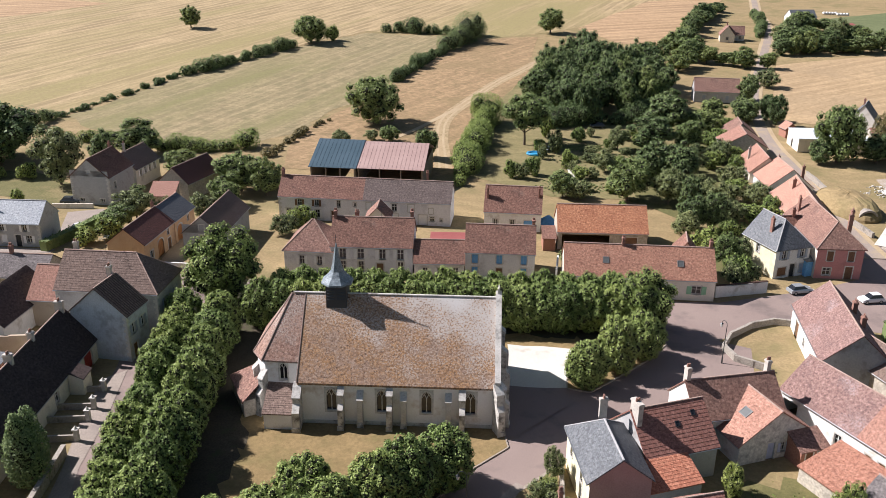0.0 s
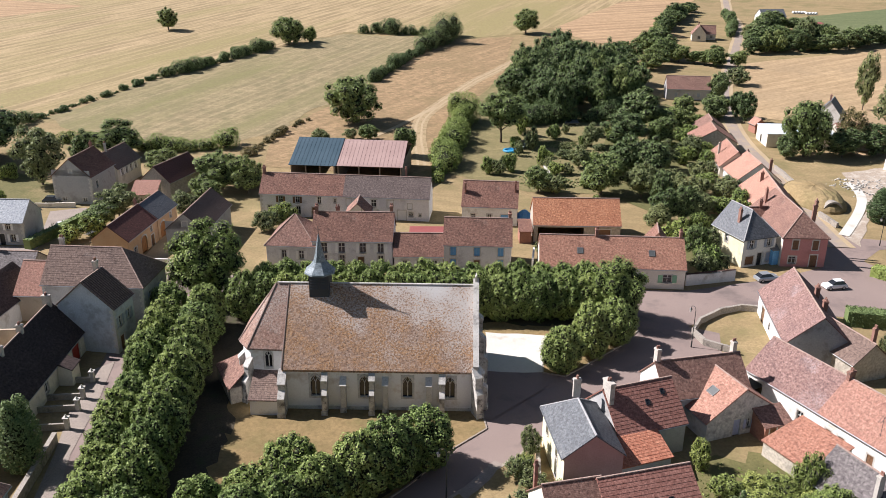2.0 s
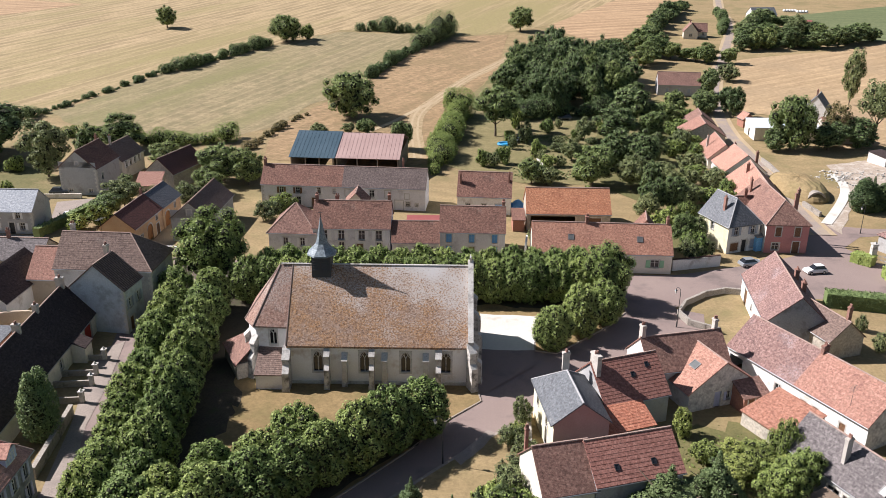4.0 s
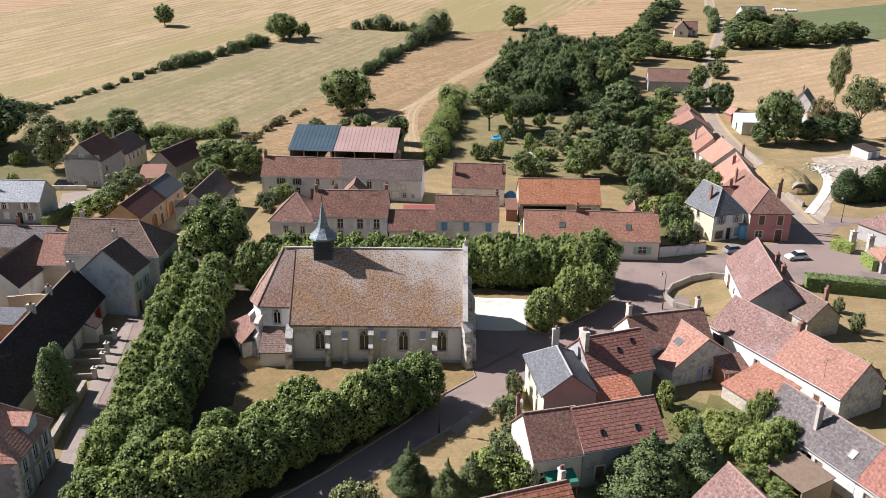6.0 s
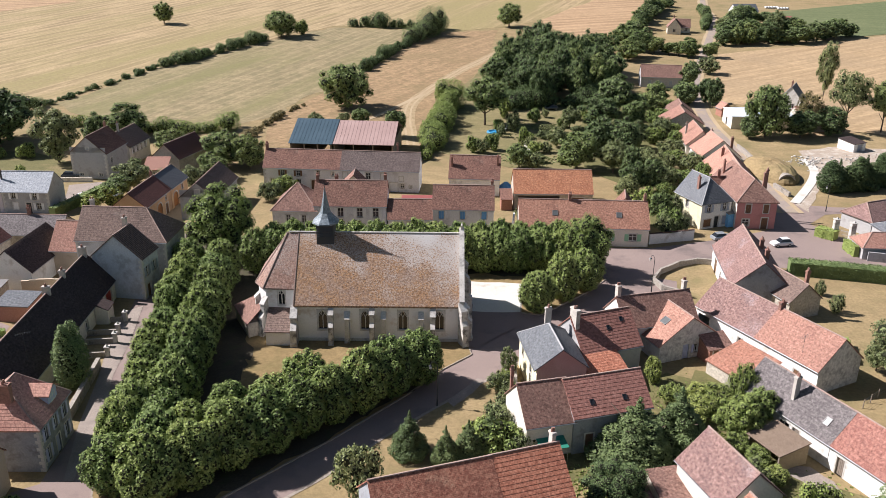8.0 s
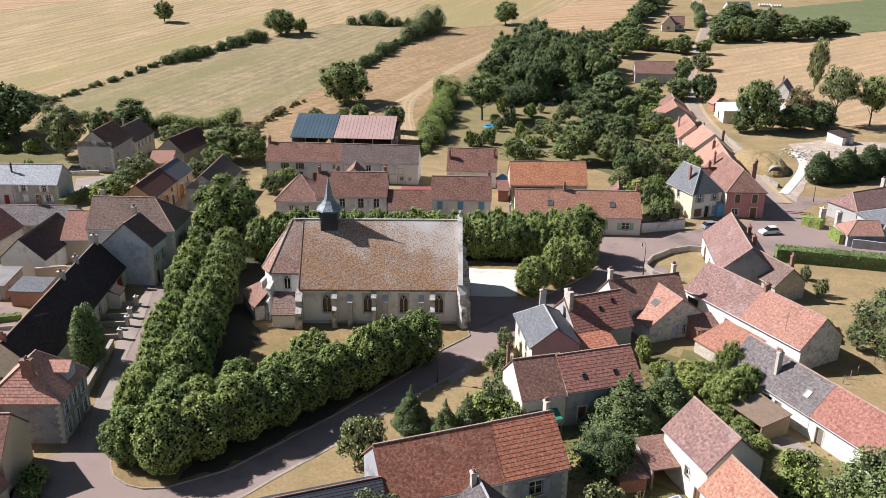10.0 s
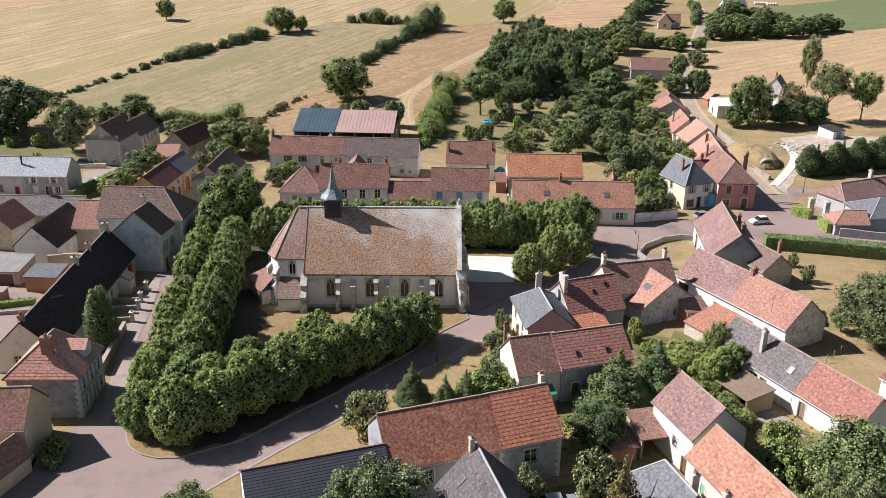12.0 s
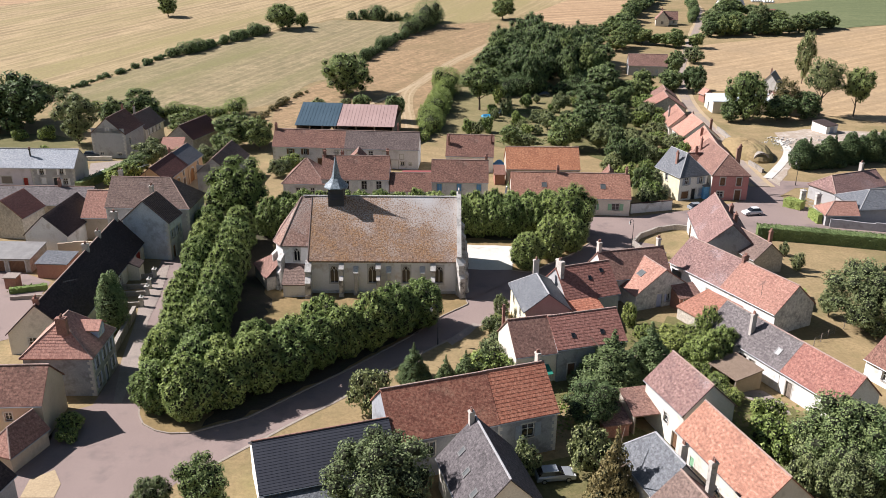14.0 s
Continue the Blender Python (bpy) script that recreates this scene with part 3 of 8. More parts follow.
def window_mesh(kind, w, h):
    key = (kind, round(w, 2), round(h, 2))
    if key in window_meshes:
        return window_meshes[key]
    bm = bmesh.new()
    if kind == "frame":
        t, lw = 0.08, (w - 0.08 * 2 - 0.07) / 2
        lower, upper = h * 0.6 - t, h * 0.4 - t - 0.05
        cuts = [(t + lw / 2 + k * (lw + 0.07), z, lw, zh) for k in (0, 1) for z, zh in ((t, lower), (h * 0.6 + 0.05, upper))]
        facade(bm, (-w / 2, -0.04), (1, 0), w, h, cuts, 0.06)
        bmesh.ops.remove_doubles(bm, verts=bm.verts[:], dist=0.001)
        mat = FRAME_WHITE
    elif kind == "pane":
        box(bm, -w / 2 + 0.05, 0.0, 0.05, w / 2 - 0.05, 0.02, h - 0.05)
        mat = GLASS
    elif kind == "sill":
        box(bm, -w / 2 - 0.1, -0.3, -0.12, w / 2 + 0.1, 0.02, 0.0)
        mat = STONE_PALE
    elif kind == "surround":
        facade(bm, (-w / 2 - 0.18, -0.225), (1, 0), w + 0.36, h + 0.2, [(w / 2 + 0.18, 0.0, w, h)], 0.05)
        bmesh.ops.remove_doubles(bm, verts=bm.verts[:], dist=0.001)
        mat = STONE_PALE
    elif kind == "shutter":
        box(bm, 0, -0.02, 0, w, 0.02, h)
        for k in range(3):
            z = h * (0.12 + 0.35 * k)
            box(bm, 0.03, -0.045, z, w - 0.03, -0.02, z + 0.1)
        mat = None
    elif kind == "door":
        n = max(2, round(w / 0.22))
        front = []
        for k in range(n):
            a, b = -w / 2 + k * w / n, -w / 2 + (k + 1) * w / n
            front += [(a + 0.004, -0.012), (a + 0.016, -0.04), (b - 0.016, -0.04), (b - 0.004, -0.012)]
        prism(bm, front + [(w / 2, 0.03), (-w / 2, 0.03)], 0, h)
        mat = None
    me = bpy.data.meshes.new(kind)
    bm.to_mesh(me)
    bm.free()
    if mat:
        me.materials.append(mat)
    window_meshes[key] = me
    return me


painted = {}


def in_paint(me, material):
    """A copy of a shared mesh in another paint."""
    key = (me.name, material.name)
    if key not in painted:
        painted[key] = me.copy()
        painted[key].materials.clear()
        painted[key].materials.append(material)
    return painted[key]


SIDES = {"f": (-1, -1, 1, 0), "r": (1, -1, 0, 1), "b": (1, 1, -1, 0), "l": (-1, 1, 0, -1)}


def put_opening(parent, side, L, W, hole):
    """The joinery of one opening. hole: centre along the wall, sill, width, height, kind, paint."""
    c, s, w, h, kind, paint = hole
    sx, sy, ux, uy = SIDES[side]
    x, y = sx * L / 2 + ux * c - uy * 0.2, sy * W / 2 + uy * c + ux * 0.2
    m = pose(x, y, s, 0, 0, math.degrees(math.atan2(uy, ux)))
    if kind in ("door", "garage"):
        door = part("door", in_paint(window_mesh("door", w, h), paint or WOOD_BROWN), None, parent, "", m)
        part("lintel", window_mesh("surround", w, h), None, door)
        return
    if kind == "open":
        return
    if kind == "arch":
        bm = bmesh.new()
        rise = w * 0.42
        curve = [(-w / 2 * math.cos(math.pi * k / 12), h - rise + rise * math.sin(math.pi * k / 12)) for k in range(13)]
        bm.faces.new([bm.verts.new((px, 0.0, pz)) for px, pz in [(w / 2, 0), (-w / 2, 0)][::-1] + [curve[-1]] + curve[-2:0:-1] + [curve[0]]])
        for k in (-1, 0, 1):
            box(bm, k * w / 4 - 0.02, -0.03, 0.05, k * w / 4 + 0.02, 0.0, h * 0.7)
        door = part("arched_door", bm, paint, parent, "", m)
        bm = bmesh.new()
        for p, q in zip(curve, curve[1:]):
            v = [bm.verts.new((x, -0.19, z)) for x, z in (p, q, (q[0], h + 0.01), (p[0], h + 0.01))]
            bm.faces.new(v)
            u = [bm.verts.new((x, -0.215, z)) for x, z in (p, q, (q[0] * 1.15, h - rise + (q[1] - h + rise) * 1.3 + 0.02), (p[0] * 1.15, h - rise + (p[1] - h + rise) * 1.3 + 0.02))]
            bm.faces.new(u)
        part("arch_stones", bm, STONE_PALE, door)
        return
    win = part("window", window_mesh("frame", w, h), None, parent, "", m)
    part("pane", window_mesh("pane", w, h), None, win)
    part("sill", window_mesh("sill", w, h), None, win)
    part("surround", window_mesh("surround", w, h), None, win)
    if kind == "shutters":
        sw = w * 0.5
        me = in_paint(window_mesh("shutter", sw, h), paint)
        part("shutter", me, None, win, "", pose(w / 2 + 0.02, -0.26, 0, 0, 0, 3))
        part("shutter", me, None, win, "", pose(-w / 2 - 0.02 - sw, -0.26, 0, 0, 0, -3))
    elif kind == "closed":
        me = in_paint(window_mesh("shutter", w / 2 - 0.01, h), paint)
        part("shutter", me, None, win, "", pose(-w / 2, -0.14, 0))
        part("shutter", me, None, win, "", pose(0.01, -0.14, 0))


def chimney(parent, x, y, z0, z1, material, w=0.9, d=0.5, pots=2):
    bm = bmesh.new()
    box(bm, x - w / 2, y - d / 2, z0, x + w / 2, y + d / 2, z1 - 0.25)
    box(bm, x - w / 2 - 0.07, y - d / 2 - 0.07, z1 - 0.25, x + w / 2 + 0.07, y + d / 2 + 0.07, z1 - 0.1)
    box(bm, x - w / 2 - 0.02, y - d / 2 - 0.02, z1 - 0.1, x + w / 2 + 0.02, y + d / 2 + 0.02, z1)
    stack = part("chimney", bm, material, parent)
    for k in range(pots):
        bm = bmesh.new()
        px = x + (k - (pots - 1) / 2) * w * 0.5
        tube(bm, px, y, z1, z1 + 0.4, 0.13, 0.1)
        part("chimney_pot", bm, CHIMNEY_BRICK, stack)


def skylight(parent, x, W, eave, ridge, f, w=0.5, h=0.65):
    """A roof window on the front plane, at the share f of the way up."""
    half = W / 2
    tilt = math.atan2(ridge - eave, half)
    m = Matrix.Translation((x, -half * (1 - f), eave + (ridge - eave) * f + 0.03)) @ Matrix.Rotation(tilt, 4, "X")
    bm = bmesh.new()
    t = 0.09
    box(bm, -w / 2, -h / 2, 0, -w / 2 + t, h / 2, 0.12)
    box(bm, w / 2 - t, -h / 2, 0, w / 2, h / 2, 0.12)
    box(bm, -w / 2 + t, -h / 2, 0, w / 2 - t, -h / 2 + t, 0.12)
    box(bm, -w / 2 + t, h / 2 - t, 0, w / 2 - t, h / 2, 0.12)
    sk = part("skylight", bm, METAL_GREY if w > 0.6 else METAL_DARK, parent, "", m)
    bm = bmesh.new()
    box(bm, -w / 2 + t, -h / 2 + t, 0.03, w / 2 - t, h / 2 - t, 0.08)
    part("pane", bm, GLASS_ROOF if w > 0.6 else GLASS, sk)


quoin_meshes = {}


def quoins(parent, L, W, height, corners):
    """Alternating corner stones, each a piece of its own."""
    for sx, sy in corners:
        z, k = 0.02, 0
        while z + 0.4 < height:
            key = (sx, sy, k % 2)
            if key not in quoin_meshes:
                a, b = (0.55, 0.3) if k % 2 else (0.3, 0.55)
                bm = bmesh.new()
                box(bm, min(sx * 0.03, -sx * a), min(sy * 0.03, -sy * b), 0, max(sx * 0.03, -sx * a), max(sy * 0.03, -sy * b), 0.4)
                quoin_meshes[key] = mesh_of("quoin", bm, STONE_PALE)
            part("quoin", quoin_meshes[key], None, parent, "", pose(sx * L / 2, sy * W / 2, z))
            z += 0.43
            k += 1


def house(label, x, y, turn, length, width, eave, ridge, wall, roof, holes=(), chimneys=(), hips=(0, 0), over=0.3, end=0.15,
          course=0.0, caps=RIDGE_MORTAR, sky=(), corners=(), name="house", category="house", group="village houses", z0=0.0, ribs=0.0, open_front=False, skins=()):
    """A gabled or hipped house. Local x runs along the ridge; the front is towards local -y.
    holes: (side, centre, sill, width, height, kind, paint); chimneys: (x, y, top, material, width, depth)."""
    ob = thing(name, label, category, pose(x, y, z0, 0, 0, turn), group)
    L, W, E, R = length, width, eave, ridge
    k = (R - E) / (W / 2)
    skin = dict(skins)
    bm = bmesh.new()
    for side, (sx, sy, ux, uy) in SIDES.items():
        if side == "f" and open_front:
            continue
        if side in skin:
            part("wall", bm, wall, ob)
            bm = bmesh.new()
        run = L if side in "fb" else W
        cut = [h[1:5] for h in holes if h[0] == side]
        facade(bm, (sx * L / 2, sy * W / 2), (ux, uy), run, E, cut)
        if side in "lr" and not hips[0 if side == "l" else 1]:
            a = bm.verts.new((sx * L / 2, -W / 2, E))
            b = bm.verts.new((sx * L / 2, W / 2, E))
            c = bm.verts.new((sx * L / 2, 0, R - 0.05))
            bm.faces.new((a, b, c) if sx > 0 else (b, a, c))
        if side in skin:
            part("end_wall", bm, skin[side], ob)
            bm = bmesh.new()
    part("wall", bm, wall, ob)
    for h in holes:
        put_opening(ob, h[0], L, W, h[1:])
    x0 = -L / 2 - (over if hips[0] else end)
    x1 = L / 2 + (over if hips[1] else end)
    yo, zo = W / 2 + over, E - over * k + 0.06
    rl = -L / 2 + hips[0] if hips[0] else x0
    rr = L / 2 - hips[1] if hips[1] else x1
    R2 = R + 0.06
    bm = bmesh.new()
    slope(bm, (x0, -yo, zo), (x1, -yo, zo), (rr, 0, R2), (rl, 0, R2), course=course)
    slope(bm, (x1, yo, zo), (x0, yo, zo), (rl, 0, R2), (rr, 0, R2), course=course)
    if hips[0]:
        slope(bm, (x0, yo, zo), (x0, -yo, zo), (rl, 0, R2), (rl, 0, R2), course=course)
    if hips[1]:
        slope(bm, (x1, -yo, zo), (x1, yo, zo), (rr, 0, R2), (rr, 0, R2), course=course)
    rf = part("roof", bm, roof, ob)
    if ribs:
        n = int((x1 - x0) / ribs)
        for i in range(1, n):
            px = x0 + (x1 - x0) * i / n
            for sy in (-1, 1):
                bm = bmesh.new()
                beam(bm, (px, sy * yo, zo + 0.02), (px, 0, R2 + 0.02), 0.06, 0.06, 5)
                part("pantile_roll", bm, roof, rf)
    if caps:
        if rr - rl > 0.3:
            ridge_caps(rf, (rl, 0, R2), (rr, 0, R2), caps)
        for hip, ex, rx in ((hips[0], x0, rl), (hips[1], x1, rr)):
            if hip:
                for sy in (-1, 1):
                    ridge_caps(rf, (ex, sy * yo, zo), (rx, 0, R2), caps, 0.1)
    for cx, cy, top, material, w, d in chimneys:
        chimney(ob, cx, cy, R - abs(cy) * k - 0.7, top, material, w * 0.82, d * 0.82)
    for s in sky:
        skylight(ob, s[0], W, E, R, s[1], *s[2:])
    if corners:
        quoins(ob, L, W, E, corners)
    # gutter along the front eave
    bm = bmesh.new()
    beam(bm, (x0, -yo - 0.05, zo - 0.1), (x1, -yo - 0.05, zo - 0.1), 0.06, 0.06)
    part("gutter", bm, METAL_PALE, ob)
    return ob


def lean_to(label, x, y, turn, length, depth, low, high, wall, roof, name="shed", holes=(), course=0.0, open_front=False, over=0.2):
    """A shed with one roof plane, low at its front (local -y)."""
    ob = thing(name, label, name.replace("_", " "), pose(x, y, ground_height(y), 0, 0, turn))
    L, W = length, depth
    bm = bmesh.new()
    for side, (sx, sy, ux, uy) in SIDES.items():
        if side == "f" and open_front:
            continue
        run = L if side in "fb" else W
        facade(bm, (sx * L / 2, sy * W / 2), (ux, uy), run, high if side == "b" else low, [h[1:5] for h in holes if h[0] == side])
        if side in "lr":
            a, b, c = ((sx * L / 2, -W / 2, low), (sx * L / 2, W / 2, low), (sx * L / 2, W / 2, high))
            bm.faces.new([bm.verts.new(p) for p in ((a, b, c) if sx > 0 else (b, a, c))])
    part("wall", bm, wall, ob)
    if open_front:
        for px in (-L / 2 + 0.1, L / 2 - 0.1):
            bm = bmesh.new()
            box(bm, px - 0.09, -W / 2, 0, px + 0.09, -W / 2 + 0.18, low)
            part("post", bm, WOOD_GREY, ob)
    for h in holes:
        put_opening(ob, h[0], L, W, h[1:])
    k = (high - low) / W
    bm = bmesh.new()
    slope(bm, (-L / 2 - over, -W / 2 - over, low - over * k + 0.05), (L / 2 + over, -W / 2 - over, low - over * k + 0.05),
          (L / 2 + over, W / 2 + 0.05, high + 0.07), (-L / 2 - over, W / 2 + 0.05, high + 0.07), 0.12, course)
    part("roof", bm, roof, ob)
    return ob


def wall_run(name, label, points, height, thick, material, category="wall", cap=None):
    """A free-standing wall along a line of corners, with a coping."""
    ob = thing(name, label, category, pose(points[0][0], points[0][1], 0))
    for p, q in zip(points, points[1:]):
        d = Vector((q[0] - p[0], q[1] - p[1], 0))
        n = Vector((-d.y, d.x, 0)).normalized() * thick / 2
        a = Vector((p[0] - points[0][0], p[1] - points[0][1], 0))
        b = a + d + d.normalized() * thick * 0.4
        bm = bmesh.new()
        steps = max(1, int(d.length / 1.2))
        for k in range(steps):
            s, t = a.lerp(b, k / steps), a.lerp(b, (k + 1) / steps)
            h = height * (1 + 0.06 * math.sin(7.1 * k + points[0][0]))
            prism(bm, [tuple((s - n).xy), tuple((t - n).xy), tuple((t + n).xy), tuple((s + n).xy)], 0, h)
        part("masonry", bm, material, ob)
        if cap:
            bm = bmesh.new()
            prism(bm, [tuple((a - n * 1.35).xy), tuple((b - n * 1.35).xy), tuple((b + n * 1.35).xy), tuple((a + n * 1.35).xy)], height * 1.06, height * 1.06 + 0.1)
            part("coping", bm, cap, ob)
    return ob


# ---- ground ----
from mathutils.geometry import tessellate_polygon


def ground_height(y):
    s = min(max(0.0, y - 185.0), 700.0)
    return 0.045 * s * s / (s + 40.0)


def ground_sheet():
    xs = [-2500, -900, -400, -200, -100, 0, 100, 200, 400, 900, 2500]
    ys = [-900, -200, 0, 100, 150, 185] + [185 + 12 * k for k in range(1, 40)] + [700, 800, 885, 1200, 2000, 3500]
    verts = [(x, y, ground_height(y)) for y in ys for x in xs]
    w = len(xs)
    faces = [(j * w + i, j * w + i + 1, (j + 1) * w + i + 1, (j + 1) * w + i) for j in range(len(ys) - 1) for i in range(w - 1)]
    me = bpy.data.meshes.new("ground")
    me.from_pydata(verts, [], faces)
    me.materials.append(GRASS_DRY)
    tagged(new("ground", me), "parched summer grass between the village houses", "ground", kind="structure")


ground_sheet()
edge_random = random.Random(5)


def patch(name, label, outline, material, lift, category="ground", jitter=0.0, step=5.0):
    """A sheet of ground lying on the terrain inside an outline."""
    pts = []
    for p, q in zip(outline, outline[1:] + outline[:1]):
        n = max(1, int(math.dist(p, q) / step)) if jitter else 1
        for k in range(n):
            f = k / n
            j = jitter if k else 0.0
            pts.append((p[0] + (q[0] - p[0]) * f + edge_random.uniform(-j, j), p[1] + (q[1] - p[1]) * f + edge_random.uniform(-j, j)))
    bm = bmesh.new()
    corners = [bm.verts.new((x, y, 0)) for x, y in pts]
    for tri in tessellate_polygon([[Vector((x, y, 0)) for x, y in pts]]):
        bm.faces.new([corners[i] for i in tri])
    for y in [185 + 12 * k for k in range(0, 40)]:
        if min(p[1] for p in pts) < y < max(p[1] for p in pts):
            bmesh.ops.bisect_plane(bm, geom=bm.verts[:] + bm.edges[:] + bm.faces[:], plane_co=(0, y, 0), plane_no=(0, 1, 0))
    for v in bm.verts:
        v.co.z = ground_height(v.co.y) + lift
    bmesh.ops.recalc_face_normals(bm, faces=bm.faces[:])
    if sum(f.normal.z for f in bm.faces) < 0:
        bmesh.ops.reverse_faces(bm, faces=bm.faces[:])
    ob = new(name, mesh_of(name, bm, material))
    return tagged(ob, label, category, kind="structure")


def ribbon(points, widths):
    """The outline of a strip along a line."""
    left, right = [], []
    for i, p in enumerate(points):
        a, b = points[max(0, i - 1)], points[min(len(points) - 1, i + 1)]
        d = Vector((b[0] - a[0], b[1] - a[1])).normalized()
        w = widths[i] / 2 if isinstance(widths, (list, tuple)) else widths / 2
        left.append((p[0] - d.y * w, p[1] + d.x * w))
        right.append((p[0] + d.y * w, p[1] - d.x * w))
    return right + left[::-1]


def rounded(points, times=3):
    """A line with its corners cut off again and again."""
    for _ in range(times):
        out = [points[0]]
        for p, q in zip(points, points[1:]):
            out += [(p[0] * 0.75 + q[0] * 0.25, p[1] * 0.75 + q[1] * 0.25), (p[0] * 0.25 + q[0] * 0.75, p[1] * 0.25 + q[1] * 0.75)]
        points = out + [points[-1]]
    return points


# ---- plants ----
def crown_mesh(name, blobs, leaves, size, material, seed, droop=0.0, core=0.8, spread=0.7, lift=0.25):
    """Many small leaf sprays over a set of round boughs, with a dense heart inside each, painted dark as inner shade.
    """
    rng = np.random.default_rng(seed)
    leaves, size = int(leaves * 1.6), size * 0.8
    b = np.array(blobs, float)
    area = (b[:, 3] * b[:, 4] + b[:, 4] * b[:, 5] + b[:, 3] * b[:, 5])
    pick = rng.choice(len(b), leaves * 3, p=area / area.sum())
    d = rng.normal(size=(leaves * 3, 3))
    d /= np.linalg.norm(d, axis=1)[:, None]
    pos = b[pick, :3] + b[pick, 3:] * d * (0.74 + 0.38 * rng.random((len(pick), 1)) ** 0.7)
    keep = np.ones(len(pick), bool)
    for k in range(len(b)):
        inside = (((pos - b[k, :3]) / b[k, 3:]) ** 2).sum(1) < 0.62
        keep &= ~(inside & (pick != k))
    keep &= pos[:, 2] > 0.05
    pos, d = pos[keep][:leaves], (d / b[pick, 3:])[keep][:leaves]
    n = d / np.linalg.norm(d, axis=1)[:, None] + rng.normal(size=d.shape) * spread
    n[:, 2] += lift
    n /= np.linalg.norm(n, axis=1)[:, None]
    ref = rng.normal(size=d.shape)
    u = np.cross(n, ref)
    u /= np.linalg.norm(u, axis=1)[:, None]
    v = np.cross(n, u)
    v[:, 2] -= droop
    s = size * (0.55 + 0.8 * rng.random((len(pos), 1)))
    tips = np.stack([pos - u * s * 0.5 - v * s * 0.24, pos + u * s * 0.5 - v * s * 0.24, pos + v * s * 0.48 + n * s * 0.2], 1).reshape(-1, 3)
    verts = [tuple(p) for p in tips]
    faces = [(3 * i, 3 * i + 1, 3 * i + 2) for i in range(len(pos))]
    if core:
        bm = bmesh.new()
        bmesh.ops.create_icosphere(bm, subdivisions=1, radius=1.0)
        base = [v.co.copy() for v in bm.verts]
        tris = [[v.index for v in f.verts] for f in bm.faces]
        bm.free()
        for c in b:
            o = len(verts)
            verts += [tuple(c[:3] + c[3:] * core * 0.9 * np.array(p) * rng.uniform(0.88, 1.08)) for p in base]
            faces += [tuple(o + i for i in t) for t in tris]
    me = bpy.data.meshes.new(name)
    me.from_pydata(verts, [], faces)
    me.materials.append(material)
    # the hearts take the twig colour with the crown's inner shade painted in
    me.materials.append(TWIGS_SHADE)
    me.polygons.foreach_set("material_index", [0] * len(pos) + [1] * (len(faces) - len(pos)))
    return me


def trunk_mesh(height, radius, limbs, seed):
    rng = random.Random(seed)
    bm = bmesh.new()
    p = Vector((0, 0, -0.2))
    r = radius
    for k in range(4):
        q = Vector((rng.uniform(-0.1, 0.1) * k, rng.uniform(-0.1, 0.1) * k, height * (k + 1) / 4))
        beam(bm, p, q, r, r * 0.8, 8)
        p, r = q, r * 0.8
    for k in range(limbs):
        a = k * math.tau / limbs + rng.uniform(-0.3, 0.3)
        s = Vector((0, 0, height * rng.uniform(0.45, 0.8)))
        reach = height * rng.uniform(0.3, 0.45)
        beam(bm, s, s + Vector((math.cos(a) * reach, math.sin(a) * reach, reach * 0.9)), radius * 0.45, radius * 0.15, 6)
    return mesh_of("trunk", bm, BARK)


def directions(count, rng):
    """Evenly spread directions, a little shaken."""
    out = []
    for k in range(count):
        z = 1 - 2 * (k + 0.5) / count
        a = k * 2.39996 + rng.uniform(-0.35, 0.35)
        q = math.sqrt(1 - z * z)
        out.append((q * math.cos(a), q * math.sin(a), z))
    return out


def boughs(seed, r, low, high, count=26, size=0.30):
    """A rounded crown of many boughs of uneven reach with gaps between them, from the height low to high."""
    rng = random.Random(seed)
    mid, tall = (low + high) / 2, (high - low) / 2
    out = [(0, 0, mid, r * 0.58, r * 0.58, tall * 0.62)]
    lean = (rng.uniform(-0.12, 0.12), rng.uniform(-0.12, 0.12))
    for x, y, z in directions(int(count * 1.8), rng):
        reach = rng.uniform(0.54, 0.93)
        wide = 1.0 if z > -0.2 else 1.0 + 0.1 * z
        s = r * size * 0.76 * rng.uniform(0.6, 1.35)
        out.append((r * (x * reach * wide + lean[0] * z), r * (y * reach * wide + lean[1] * z), mid + tall * z * reach * 1.02, s, s, s * 0.9))
    return out


def clipped(seed):
    """A lime clipped to a tall dome of upright sprays whose skirts come down near the grass."""
    rng = random.Random(seed)
    out = [(0, 0, 3.6, 2.05, 2.05, 3.0), (0, 0, 2.6, 2.2, 2.2, 2.1)]
    for x, y, z in directions(84, rng):
        s = rng.uniform(0.34, 0.60)
        reach = rng.uniform(0.93, 1.10)
        wide = 2.25 if z < 0.2 else 2.2 - 0.25 * z
        out.append((x * wide * reach, y * wide * reach, max(0.9, 3.7 + z * 3.15 * reach), s, s, s * 1.5))
    return out


def cone(seed, r, h, tiers):
    rng = random.Random(seed)
    out = []
    for k in range(tiers):
        f = k / tiers
        rad = r * (1 - f) * 0.58 + 0.10
        z = h * (0.10 + 0.86 * f)
        n = max(1, round(7 * (1 - f)))
        for i in range(n):
            a = i * math.tau / n + k * 1.3 + rng.uniform(-0.3, 0.3)
            reach = r * (1 - f) * rng.uniform(0.5, 0.78) * (1 if n > 1 else 0)
            out.append((math.cos(a) * reach, math.sin(a) * reach, z + rng.uniform(-0.25, 0.2), rad * 0.62, rad * 0.62, rad * 0.5))
        out.append((0, 0, z, rad * 0.7, rad * 0.7, h / tiers))
    return out


def kind_of_tree(r, h, variants, trunk):
    return {"r": r, "h": h, "crowns": variants, "trunk": trunk}


